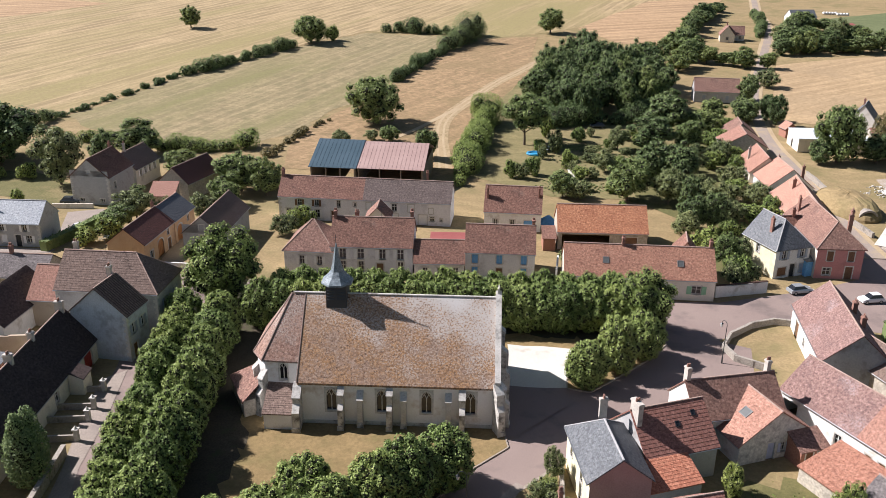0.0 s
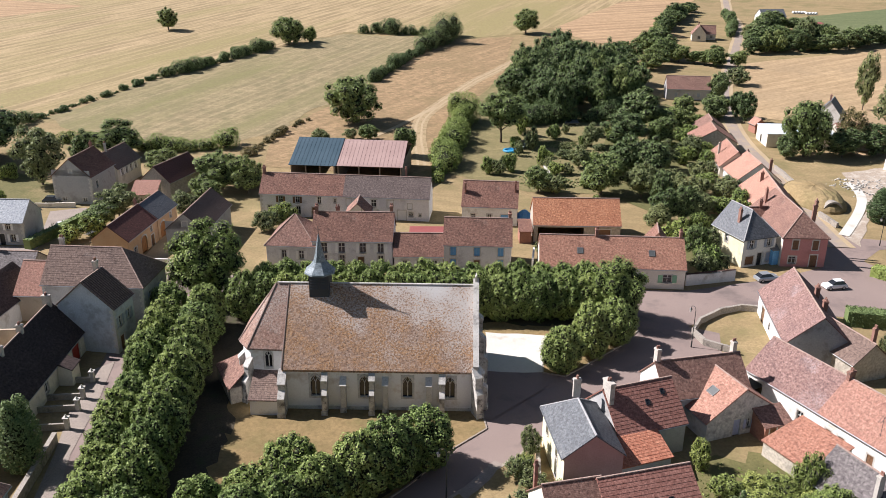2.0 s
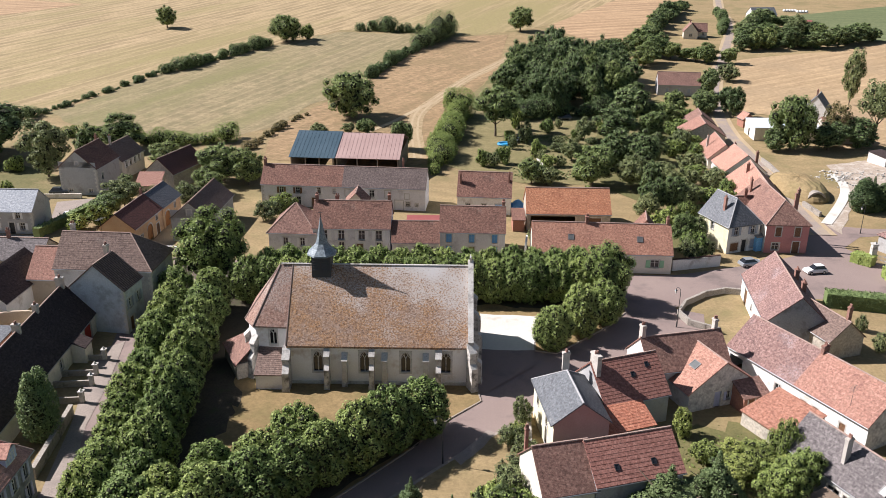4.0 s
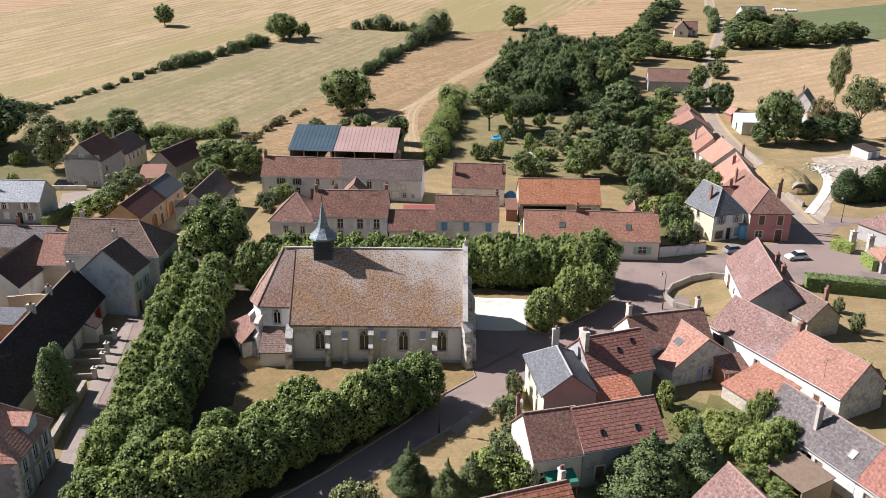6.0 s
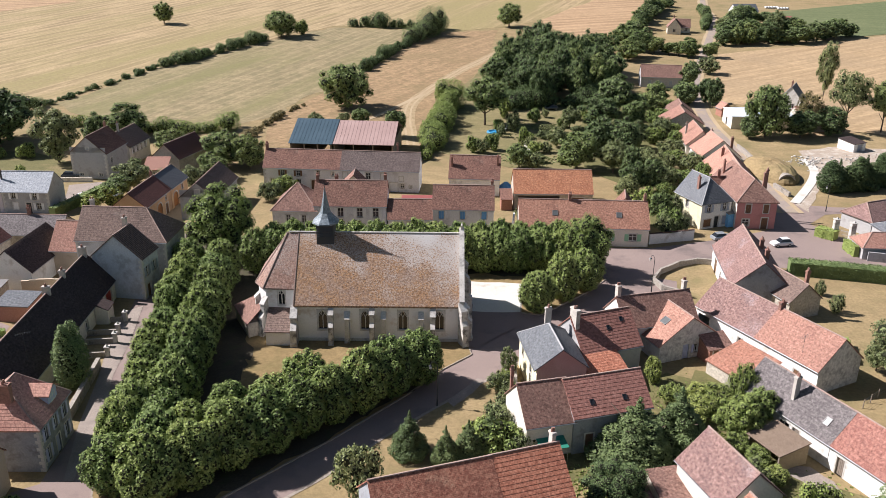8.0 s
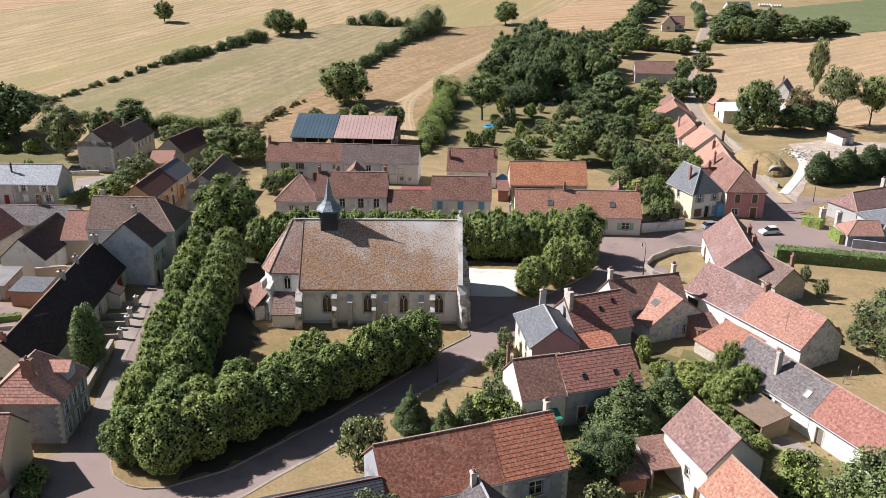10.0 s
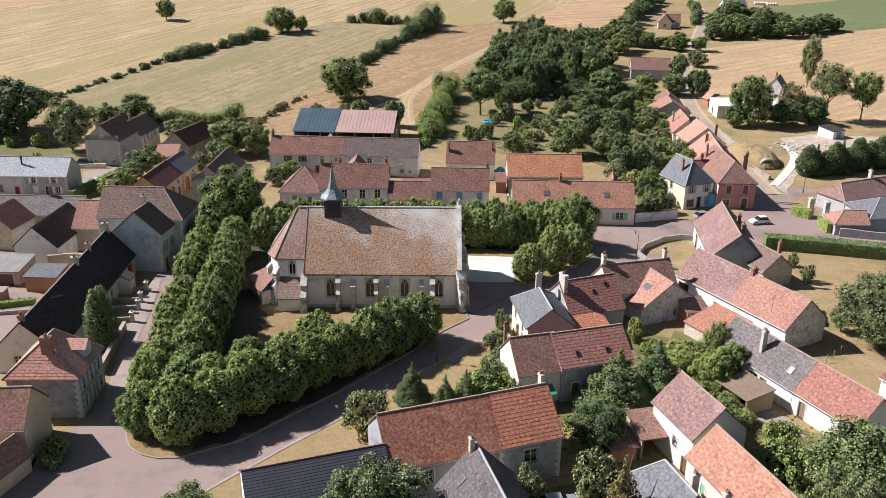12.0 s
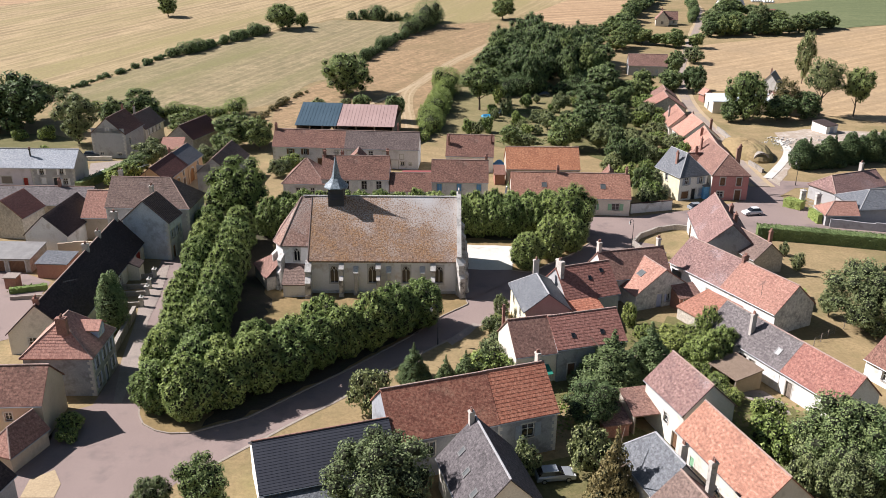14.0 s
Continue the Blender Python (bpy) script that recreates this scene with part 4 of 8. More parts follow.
TREES = {
    "lime": kind_of_tree(2.7, 7.3, [crown_mesh("crown", clipped(s), 6900, 0.26, LIME_LEAF, s, spread=0.34, lift=0.15) for s in (1, 2, 3, 4, 5)], trunk_mesh(3.4, 0.2, 4, 1)),
    "broad": kind_of_tree(5, 11, [crown_mesh("crown", boughs(s, 5, 0.4, 11), 4300, 0.48, OAK_LEAF, s, spread=0.45) for s in (11, 12, 13, 14)], trunk_mesh(5.5, 0.32, 5, 2)),
    "near": kind_of_tree(5, 9, [crown_mesh("crown", boughs(s, 5, 0.5, 9, 44, 0.24), 11000, 0.27, GREY_LEAF, s, core=0.78, spread=0.48) for s in (71, 72)], trunk_mesh(4.2, 0.3, 6, 16)),
    "walnut": kind_of_tree(5, 9, [crown_mesh("crown", boughs(s, 5, 0.3, 9, 48, 0.24), 11000, 0.25, WALNUT_LEAF, s, core=0.7, spread=0.6) for s in (77, 78)], trunk_mesh(4.2, 0.3, 6, 21)),
    "nearwood": kind_of_tree(5, 9, [crown_mesh("crown", boughs(s, 5, 0.3, 9, 44, 0.24), 11000, 0.28, WOOD_LEAF, s, core=0.8, spread=0.48) for s in (73, 74)], trunk_mesh(4.2, 0.3, 6, 17)),
    "linden": kind_of_tree(5, 10, [crown_mesh("crown", boughs(s, 5, 0.4, 10, 44, 0.25), 9000, 0.32, LIME_LEAF, s, core=0.8, spread=0.45) for s in (75, 76)], trunk_mesh(4.2, 0.3, 6, 19)),
    "oak": kind_of_tree(5, 9, [crown_mesh("crown", boughs(s, 5, 0.2, 9, 34, 0.27), 6000, 0.40, OAK_LEAF, s, core=0.74, spread=0.5) for s in (18, 19)], trunk_mesh(4.2, 0.34, 6, 15)),
    "tall": kind_of_tree(5, 13, [crown_mesh("crown", boughs(s, 5, 4.6, 13), 4400, 0.46, OAK_LEAF, s, core=0.7, spread=0.45) for s in (16, 17)], trunk_mesh(6.5, 0.28, 5, 12)),
    "wood": kind_of_tree(5, 12, [crown_mesh("crown", boughs(s, 5, 0.6, 12), 3200, 0.56, WOOD_LEAF, s, spread=0.45) for s in (21, 22, 23, 24)], trunk_mesh(6, 0.32, 4, 3)),
    "pale": kind_of_tree(4, 9, [crown_mesh("crown", boughs(s, 4, 1.2, 9, 24, 0.28), 4200, 0.4, WALNUT_LEAF, s, core=0.66, spread=0.5) for s in (31, 32, 33)], trunk_mesh(4.5, 0.22, 5, 4)),
    "paletall": kind_of_tree(4, 9, [crown_mesh("crown", boughs(s, 4, 3.6, 9, 16, 0.30), 3400, 0.34, WALNUT_LEAF, s, core=0.55, spread=0.6) for s in (34, 35)], trunk_mesh(5.6, 0.2, 6, 20)),
    "dry": kind_of_tree(4, 9, [crown_mesh("crown", boughs(s, 4, 2.0, 9, 20, 0.24), 3000, 0.34, DRY_LEAF, s, core=0.5, spread=0.7) for s in (36, 37)], trunk_mesh(5, 0.2, 6, 5)),
    "fir": kind_of_tree(2.4, 7, [crown_mesh("crown", cone(s, 2.4, 7, 11), 5200, 0.28, FIR_LEAF, s, 0.5, 0.72) for s in (41, 42, 43)], trunk_mesh(5, 0.16, 3, 6)),
    "spruce": kind_of_tree(2.4, 7, [crown_mesh("crown", cone(s, 2.4, 7, 15), 13500, 0.17, SPRUCE_LEAF, s, 0.35, 0.66) for s in (45, 46)], trunk_mesh(5, 0.16, 3, 23)),
    "dome": kind_of_tree(2, 4, [crown_mesh("crown", boughs(s, 2, 0.1, 4, 34, 0.22), 7000, 0.15, HEDGE_LEAF, s, core=0.85, spread=0.35) for s in (81, 82)], trunk_mesh(1.4, 0.1, 3, 24)),
    "brightshrub": kind_of_tree(2, 2.8, [crown_mesh("crown", boughs(s, 2, 0.1, 2.8, 20, 0.30), 3200, 0.18, GARDEN_LEAF, s, core=0.7, spread=0.55) for s in (83, 84)], trunk_mesh(0.8, 0.08, 3, 25)),
    "dryfir": kind_of_tree(2.4, 7, [crown_mesh("crown", cone(44, 2.4, 7, 11), 5200, 0.26, DRY_LEAF, 44, 0.5, 0.6)], trunk_mesh(5, 0.16, 3, 22)),
    "thuja": kind_of_tree(1.8, 7, [crown_mesh("crown", [(0, 0, 1.4, 1.3, 1.3, 1.5), (0.25, 0.15, 3.0, 1.5, 1.5, 1.9), (-0.3, 0.1, 3.4, 1.3, 1.3, 2.0), (-0.1, 0, 4.8, 1.1, 1.1, 1.7), (0.35, 0, 5.6, 0.6, 0.6, 1.2), (-0.2, 0, 6.0, 0.55, 0.55, 1.1)], 3400, 0.29, FIR_LEAF, 51, 0.1)], trunk_mesh(2, 0.15, 2, 7)),
    "fan": kind_of_tree(1.8, 7, [crown_mesh("crown", [(0, 0, 1.6, 1.3, 1.3, 1.6), (0.55, 0.1, 3.0, 1.0, 1.1, 2.3), (-0.55, 0, 3.2, 0.95, 1.1, 2.4), (0.1, 0.2, 3.6, 1.0, 1.0, 2.2), (0.6, 0, 4.9, 0.6, 0.6, 1.7), (-0.6, 0, 5.2, 0.55, 0.55, 1.7), (0, 0.3, 4.8, 0.6, 0.6, 1.4)], 5200, 0.2, WOOD_LEAF, 52, -0.3, spread=0.4)], trunk_mesh(2, 0.15, 2, 18)),
    "shrub": kind_of_tree(2, 2.8, [crown_mesh("crown", boughs(s, 2, 0.1, 2.8, 16, 0.34), 1700, 0.26, HEDGE_LEAF, s, core=0.75, spread=0.45) for s in (61, 62, 63)], trunk_mesh(0.8, 0.08, 3, 8)),
    "paleshrub": kind_of_tree(2, 2.8, [crown_mesh("crown", boughs(s, 2, 0.1, 2.8, 14, 0.34), 1500, 0.24, WALNUT_LEAF, s, core=0.7, spread=0.5) for s in (66, 67)], trunk_mesh(0.8, 0.08, 3, 9)),
}
tree_random = random.Random(77)


def tree(kind, x, y, height, radius, label, group="", name="tree", category="tree"):
    k = TREES[kind]
    ob = thing(name, label, category, pose(x, y, ground_height(y), 0, 0, tree_random.uniform(0, 360)), group)
    s = Matrix.Diagonal((radius / k["r"], radius / k["r"] * tree_random.uniform(0.92, 1.08), height / k["h"], 1))
    part("trunk", k["trunk"], None, ob, "", s)
    part("crown", tree_random.choice(k["crowns"]), None, ob, "", s)
    return ob


def hedge(label, points, width, height, material=HEDGE_LEAF, density=11.0, leaf=0.24, name="hedge"):
    """A clipped hedge along a line, with leafy sides and top."""
    rng = np.random.default_rng(int(abs(points[0][0] * 13 + points[0][1] * 7)))
    ob = thing(name, label, "hedge", pose(points[0][0], points[0][1], 0))
    pos, nor, verts, faces = [], [], [], []
    for p, q in zip(points, points[1:]):
        d = np.array([q[0] - p[0], q[1] - p[1], 0.0])
        L = np.linalg.norm(d)
        d /= L
        side = np.array([-d[1], d[0], 0.0])
        a = np.array([p[0] - points[0][0], p[1] - points[0][1], ground_height(p[1])])
        for off, nrm, span in ((side * width / 2, side, height), (-side * width / 2, -side, height), (None, np.array([0, 0, 1.0]), width)):
            n = int(L * span * density)
            u = rng.random(n)[:, None] * L
            v = rng.random(n)[:, None]
            if off is None:
                pos.append(a + d * u + side * (v - 0.5) * width + [0, 0, height])
            else:
                pos.append(a + d * u + off + np.array([0, 0, height]) * v)
            nor.append(np.tile(nrm, (n, 1)))
        c = [a - side * width * 0.44, a + d * L - side * width * 0.44, a + d * L + side * width * 0.44, a + side * width * 0.44]
        o = len(verts)
        verts += [tuple(x) for x in c] + [tuple(x + [0, 0, height * 0.95]) for x in c]
        faces += [tuple(o + i for i in f) for f in ((4, 5, 6, 7), (0, 1, 5, 4), (1, 2, 6, 5), (2, 3, 7, 6), (3, 0, 4, 7))]
    pos, nor = np.concatenate(pos), np.concatenate(nor)
    pos += rng.normal(size=pos.shape) * leaf * 0.35
    n = nor + rng.normal(size=pos.shape) * 0.6
    n /= np.linalg.norm(n, axis=1)[:, None]
    u = np.cross(n, rng.normal(size=pos.shape))
    u /= np.linalg.norm(u, axis=1)[:, None]
    v = np.cross(n, u)
    s = leaf * (0.6 + 0.8 * rng.random((len(pos), 1)))
    quads = np.stack([pos - u * s * 0.6, pos - v * s * 0.45, pos + u * s * 0.6, pos + v * s * 0.45], 1).reshape(-1, 3)
    o = len(verts)
    verts += [tuple(p) for p in quads]
    faces += [(o + 4 * i, o + 4 * i + 1, o + 4 * i + 2, o + 4 * i + 3) for i in range(len(pos))]
    me = bpy.data.meshes.new("leaves")
    me.from_pydata(verts, [], faces)
    me.materials.append(material)
    part("foliage", me, None, ob)
    return ob


def hedgerow(label, points, radius, height, gap=1.4, material=WOOD_LEAF, leaf=0.46, seed=1, uneven=0.5, name="hedgerow"):
    """A wild hedge of bushes grown into one another along a line across the fields."""
    rng = random.Random(seed)
    blobs = []
    x0, y0 = points[0]
    for p, q in zip(points, points[1:]):
        n = max(1, int(math.dist(p, q) / gap))
        for k in range(n):
            f = (k + rng.random()) / n
            s = 1 + rng.uniform(-uneven, uneven)
            if rng.random() < 0.12:
                s *= 1.45
            x, y = p[0] + (q[0] - p[0]) * f, p[1] + (q[1] - p[1]) * f
            r, h = radius * s * rng.uniform(0.8, 1.2), height * s
            blobs.append((x - x0 + rng.uniform(-0.8, 0.8), y - y0 + rng.uniform(-1.0, 1.0), ground_height(y) + h * 0.40, r, r, h * 0.58))
            for _ in range(2):
                a = rng.uniform(0, math.tau)
                blobs.append((x - x0 + math.cos(a) * r * 0.8, y - y0 + math.sin(a) * r * 0.8, ground_height(y) + h * rng.uniform(0.3, 0.75), r * 0.45, r * 0.45, h * 0.3))
    ob = tagged(new(name, crown_mesh(name, blobs, int(len(blobs) * 80 * max(0.6, radius)), leaf, material, seed)), label, "hedgerow", kind="stuff")
    ob.location = (x0, y0, 0)
    return ob


# ---- church ----
def pointed(w, h, n=7):
    """The outline of a pointed arch of width w and height h, from the left foot over the tip to the right foot."""
    rise = w * 0.85
    left = []
    for k in range(n + 1):
        f = k / n
        ang = f * math.radians(62)
        left.append((-w / 2 + w * 1.0 * (1 - math.cos(ang)) * 0.94, h - rise + rise * math.sin(ang) / math.sin(math.radians(62))))
    left[-1] = (0.0, h)
    return [(-w / 2, 0.0)] + left + [(-x, z) for x, z in left[-2::-1]] + [(w / 2, 0.0)]


def lancet(parent, x, y, z, w, h, turn=0.0, mullion=True):
    """A pointed church window: stone surround filling the head, recessed leaded glass, a mullion with a forked head."""
    m = pose(x, y, z, 0, 0, turn)
    arch = pointed(w, h)
    bm = bmesh.new()
    outer = [(px * 1.42, pz * 1.06 if pz > 0 else -0.22) for px, pz in arch]
    for d0, d1 in ((-0.06, 0.3),):
        ring = [(bm.verts.new((a[0], d0, a[1])), bm.verts.new((b[0], d0, b[1])), bm.verts.new((a[0], d1, a[1])), bm.verts.new((b[0], d1, b[1]))) for a, b in zip(arch, outer)]
        for p, q in zip(ring, ring[1:] + ring[:1]):
            bm.faces.new((p[0], q[0], q[1], p[1]))
            bm.faces.new((p[2], q[2], q[0], p[0]))
            bm.faces.new((p[1], q[1], q[3], p[3]))
    # spandrels that fill the square opening
    half, top = w * 0.71 + 0.02, h * 1.06 + 0.02
    for s in (-1, 1):
        pts = [(px, pz) for px, pz in outer if px * s >= -1e-6 and pz > 0]
        pts = pts if s < 0 else pts[::-1]
        poly = [bm.verts.new((px, 0.02, pz)) for px, pz in pts] + [bm.verts.new((s * half, 0.02, top))]
        bm.faces.new(poly)
    win = part("window", bm, STONE_PALE, parent, "", m)
    bm = bmesh.new()
    bm.faces.new([bm.verts.new((px * 1.02, 0.27, pz)) for px, pz in arch])
    part("pane", bm, GLASS, win)
    if mullion:
        bm = bmesh.new()
        box(bm, -0.05, 0.14, 0, 0.05, 0.26, h * 0.66)
        for s in (-1, 1):
            beam(bm, (0, 0.2, h * 0.64), (s * w * 0.22, 0.2, h * 0.82), 0.05, 0.05)
            beam(bm, (s * w * 0.22, 0.2, h * 0.82), (0, 0.2, h * 0.97), 0.05, 0.05)
            beam(bm, (s * w * 0.25, 0.2, h * 0.80), (s * w * 0.47, 0.2, h * 0.66), 0.04, 0.04)
        part("tracery", bm, STONE_PALE, win)


def buttress(parent, x, y, width, depth, height, turn=0.0, steps=2, cap=True):
    """A stepped buttress standing out to local -y, with sloping weatherings."""
    bm = bmesh.new()
    z, d = 0.0, depth
    for k in range(steps):
        top = height * (0.62 if k == 0 and steps > 1 else 1.0)
        nd = d * 0.62 if k < steps - 1 else 0.06
        slant = (d - nd) * 0.9
        w = width / 2
        for z0, z1, d0, d1 in ((z, top - slant, d, d), (top - slant, top, d, nd)):
            v = [bm.verts.new(p) for p in ((-w, -d0, z0), (w, -d0, z0), (w, 0.1, z0), (-w, 0.1, z0), (-w, -d1, z1), (w, -d1, z1), (w, 0.1, z1), (-w, 0.1, z1))]
            for f in ((0, 3, 2, 1), (4, 5, 6, 7), (0, 1, 5, 4), (1, 2, 6, 5), (2, 3, 7, 6), (3, 0, 4, 7)):
                bm.faces.new([v[i] for i in f])
        z, d = top, nd
    box(bm, -width / 2 - 0.08, -depth - 0.1, 0, width / 2 + 0.08, -depth, 0.7)
    bt = part("buttress", bm, STONE_OLD, parent, "", pose(x, y, 0, 0, 0, turn))
    if cap:
        bm = bmesh.new()
        d = depth * (0.62 if steps > 1 else 1.0)
        zb = height - d * 0.9
        a = [bm.verts.new(p) for p in ((-width / 2 - 0.08, -d - 0.1, zb - 0.02), (width / 2 + 0.08, -d - 0.1, zb - 0.02), (width / 2 + 0.08, 0, height + 0.12), (-width / 2 - 0.08, 0, height + 0.12))]
        b = [bm.verts.new(v.co - Vector((0, 0, 0.12))) for v in a]
        bm.faces.new(a)
        bm.faces.new(b[::-1])
        for i in range(4):
            bm.faces.new((a[(i + 1) % 4], a[i], b[i], b[(i + 1) % 4]))
        part("weathering", bm, STONE_PALE, bt)


def church():
    """Origin under the middle of the ridge; nave towards +x, choir towards -x, the south side towards -y."""
    ob = thing("church", "old limestone village church with lichened tile roof and slate spire", "church", pose(-7.2, 90.75, 0, 0, 0, -0.5))
    x0, x1, half, eave, ridge = -11.5, 11.3, 7.35, 5.9, 13.5
    ch, ce, cx = 5.35, 7.6, -17.2
    k = (ridge - eave) / half
    wins = [(-7.7, 1.9), (-1.8, 1.9), (3.4, 1.9), (8.5, 1.9)]
    w, h = 1.15, 2.9
    bm = bmesh.new()
    facade(bm, (x0, -half), (1, 0), x1 - x0, eave, [(wx - x0, wz - 0.22, w * 1.42, h * 1.06 + 0.24) for wx, wz in wins], 0.35)
    facade(bm, (x1, half), (-1, 0), x1 - x0, eave, [], 0.35)
    for s, x in ((1, x1), (-1, x0)):
        p = [(x, -half, 0), (x, half, 0), (x, half, eave), (x, 0, ridge - 0.1), (x, -half, eave)]
        bm.faces.new([bm.verts.new(q) for q in (p if s > 0 else p[::-1])])
    part("nave_wall", bm, WALL_CHURCH, ob)
    for wx, wz in wins:
        lancet(ob, wx, -half, wz, w, h)
    # plinth course
    bm = bmesh.new()
    box(bm, x0, -half - 0.12, 0, x1, -half + 0.05, 0.55)
    part("plinth", bm, STONE_PALE, ob)
    # nave roof
    over = 0.35
    bm = bmesh.new()
    slope(bm, (x0 - 0.1, -half - over, eave - over * k + 0.1), (x1, -half - over, eave - over * k + 0.1), (x1, 0, ridge + 0.1), (x0 - 0.1, 0, ridge + 0.1), 0.25, 0.24, 0.004)
    slope(bm, (x1, half + over, eave - over * k + 0.1), (x0 - 0.1, half + over, eave - over * k + 0.1), (x0 - 0.1, 0, ridge + 0.1), (x1, 0, ridge + 0.1), 0.25, 0.24, 0.004)
    roof = part("nave_roof", bm, TILE_CHURCH, ob, "brown lichened flat tiles")
    ridge_caps(roof, (x0 - 1.6, 0, ridge + 0.12), (x1, 0, ridge + 0.12), STONE_PALE, 0.15, 0.42)
    # choir with canted end
    out = [(x0, -ch), (cx + 1.4, -ch + 0.15), (cx, -ch + 2.2), (cx, ch - 2.2), (cx + 1.4, ch - 0.15), (x0, ch)]
    bm = bmesh.new()
    run = math.dist(out[0], out[1])
    d = ((out[0][0] - out[1][0]) / run, (out[0][1] - out[1][1]) / run)
    facade(bm, out[1], d, run, ce, [(run * 0.5, 4.6 - 0.22, 0.9 * 1.42, 2.2 * 1.06 + 0.24)], 0.35)
    for p, q in zip(out[1:], out[2:]):
        bm.faces.new([bm.verts.new(v) for v in ((q[0], q[1], 0), (p[0], p[1], 0), (p[0], p[1], ce), (q[0], q[1], ce))])
    part("choir_wall", bm, WALL_CHURCH, ob)
    lancet(ob, (out[0][0] + out[1][0]) / 2, (out[0][1] + out[1][1]) / 2, 4.6, 0.9, 2.2, math.degrees(math.atan2(d[1], d[0])))
    apex = (x0 - 1.75, 0, ridge + 0.02)
    bm = bmesh.new()

    def eave_of(p, lift=0.0):
        n = Vector((p[0] - (x0 + 1.0), p[1], 0)).normalized() * 0.45
        return (p[0] + n.x, p[1] + n.y, ce - 0.35 + lift)

    e = [(x0, -ch - 0.4, ce - 0.35)] + [eave_of(p) for p in out[1:5]] + [(x0, ch + 0.4, ce - 0.35)]
    slope(bm, e[1], e[0], (x0, 0, ridge + 0.02), apex, 0.2, 0.24, 0.008)
    for a, b in zip(e[1:], e[2:5]):
        slope(bm, b, a, apex, apex, 0.2, 0.24, 0.008)
    slope(bm, e[5], e[4], apex, (x0, 0, ridge + 0.02), 0.2, 0.24, 0.008)
    croof = part("choir_roof", bm, TILE_CHOIR, ob, "dark rosy old flat tiles")
    ridge_caps(croof, e[1], apex, TILE_CHOIR, 0.13)
    ridge_caps(croof, e[2], apex, TILE_CHOIR, 0.13)
    # mortared verge where the nave roof ends above the choir
    bm = bmesh.new()
    for s in (-1, 1):
        beam(bm, (x0 - 0.12, s * (half + over), eave - over * k + 0.12), (x0 - 0.12, 0, ridge + 0.12), 0.07, 0.07, 6)
    part("verge", bm, TILE_CHOIR, roof)
    # gable parapet at the west end
    bm = bmesh.new()
    t0, t1 = x1, x1 + 0.5
    prof = [(-half - 0.5, 0), (half + 0.5, 0), (half + 0.5, eave + 0.5), (0, ridge + 0.75), (-half - 0.5, eave + 0.5)]
    a = [bm.verts.new((t0, y, z)) for y, z in prof]
    b = [bm.verts.new((t1, y, z)) for y, z in prof]
    bm.faces.new(a[::-1])
    bm.faces.new(b)
    for i in range(5):
        bm.faces.new((a[i], a[(i + 1) % 5], b[(i + 1) % 5], b[i]))
    part("gable_wall", bm, STONE_OLD, ob)
    bm = bmesh.new()
    for s in (-1, 1):
        v = [bm.verts.new(p) for p in ((t0 - 0.1, s * (half + 0.6), eave + 0.45), (t1 + 0.1, s * (half + 0.6), eave + 0.45), (t1 + 0.1, 0, ridge + 0.8), (t0 - 0.1, 0, ridge + 0.8))]
        u = [bm.verts.new(p.co + Vector((0, 0, 0.2))) for p in v]
        for f in ((0, 1, 5, 4), (1, 2, 6, 5), (2, 3, 7, 6), (3, 0, 4, 7), (4, 5, 6, 7)):
            bm.faces.new([(v + u)[i] for i in (f if s < 0 else f[::-1])])
    part("coping", bm, STONE_PALE, ob)
    bm = bmesh.new()
    box(bm, t0 + 0.12, -0.3, ridge + 0.7, t1 - 0.12, 0.3, ridge + 1.35)
    box(bm, t0 + 0.2, -0.45, ridge + 1.35, t1 - 0.2, 0.45, ridge + 1.55)
    part("finial", bm, STONE_PALE, ob)
    # buttresses of the south side
    for bx, bd, bh, bw in ((-11.55, 2.2, 5.5, 0.85), (-6.5, 1.5, 5.4, 0.62), (-4.3, 0.8, 4.6, 0.62), (-0.85, 1.4, 5.4, 0.62), (0.75, 0.75, 4.6, 0.62), (5.95, 0.75, 4.6, 0.62), (7.55, 1.7, 5.4, 0.66)):
        buttress(ob, bx, -half, bw, bd, bh, 0.0, 2 if bd > 1 else 1, True)
    buttress(ob, x1 + 0.2, -half - 0.3, 0.85, 1.5, 6.2, 25, 2)
    buttress(ob, x1 + 0.45, -half + 0.8, 0.85, 1.3, 5.8, 80, 2)
    buttress(ob, x1 + 0.45, -2.6, 1.0, 1.4, 8.6, 90, 2)
    buttress(ob, x1 + 0.45, 2.6, 1.0, 1.4, 8.6, 90, 2)
    buttress(ob, cx + 1.3, -ch + 0.3, 0.7, 1.5, 5.8, -30, 2)
    buttress(ob, cx + 0.1, -ch + 2.4, 0.7, 1.3, 5.6, -70, 2)
    # sacristy in the corner of choir and nave
    bm = bmesh.new()
    sx0, sx1, sy0, sy1 = -15.4, -12.1, -9.0, -5.2
    facade(bm, (sx0, sy0), (1, 0), sx1 - sx0, 2.3, [])
    for x in (sx0, sx1):
        p = [(x, sy0, 0), (x, sy1, 0), (x, sy1, 4.1), (x, sy0, 2.3)]
        bm.faces.new([bm.verts.new(q) for q in (p if x == sx1 else p[::-1])])
    sac = part("sacristy", bm, WALL_CHURCH, ob)
    bm = bmesh.new()
    slope(bm, (sx0 - 0.15, sy0 - 0.2, 2.26), (sx1 + 0.15, sy0 - 0.2, 2.26), (sx1 + 0.15, sy1 + 0.05, 4.25), (sx0 - 0.15, sy1 + 0.05, 4.25), 0.12, 0.3)
    part("sacristy_roof", bm, TILE_GREYBROWN, sac)
    # low annexe at the east end
    bm = bmesh.new()
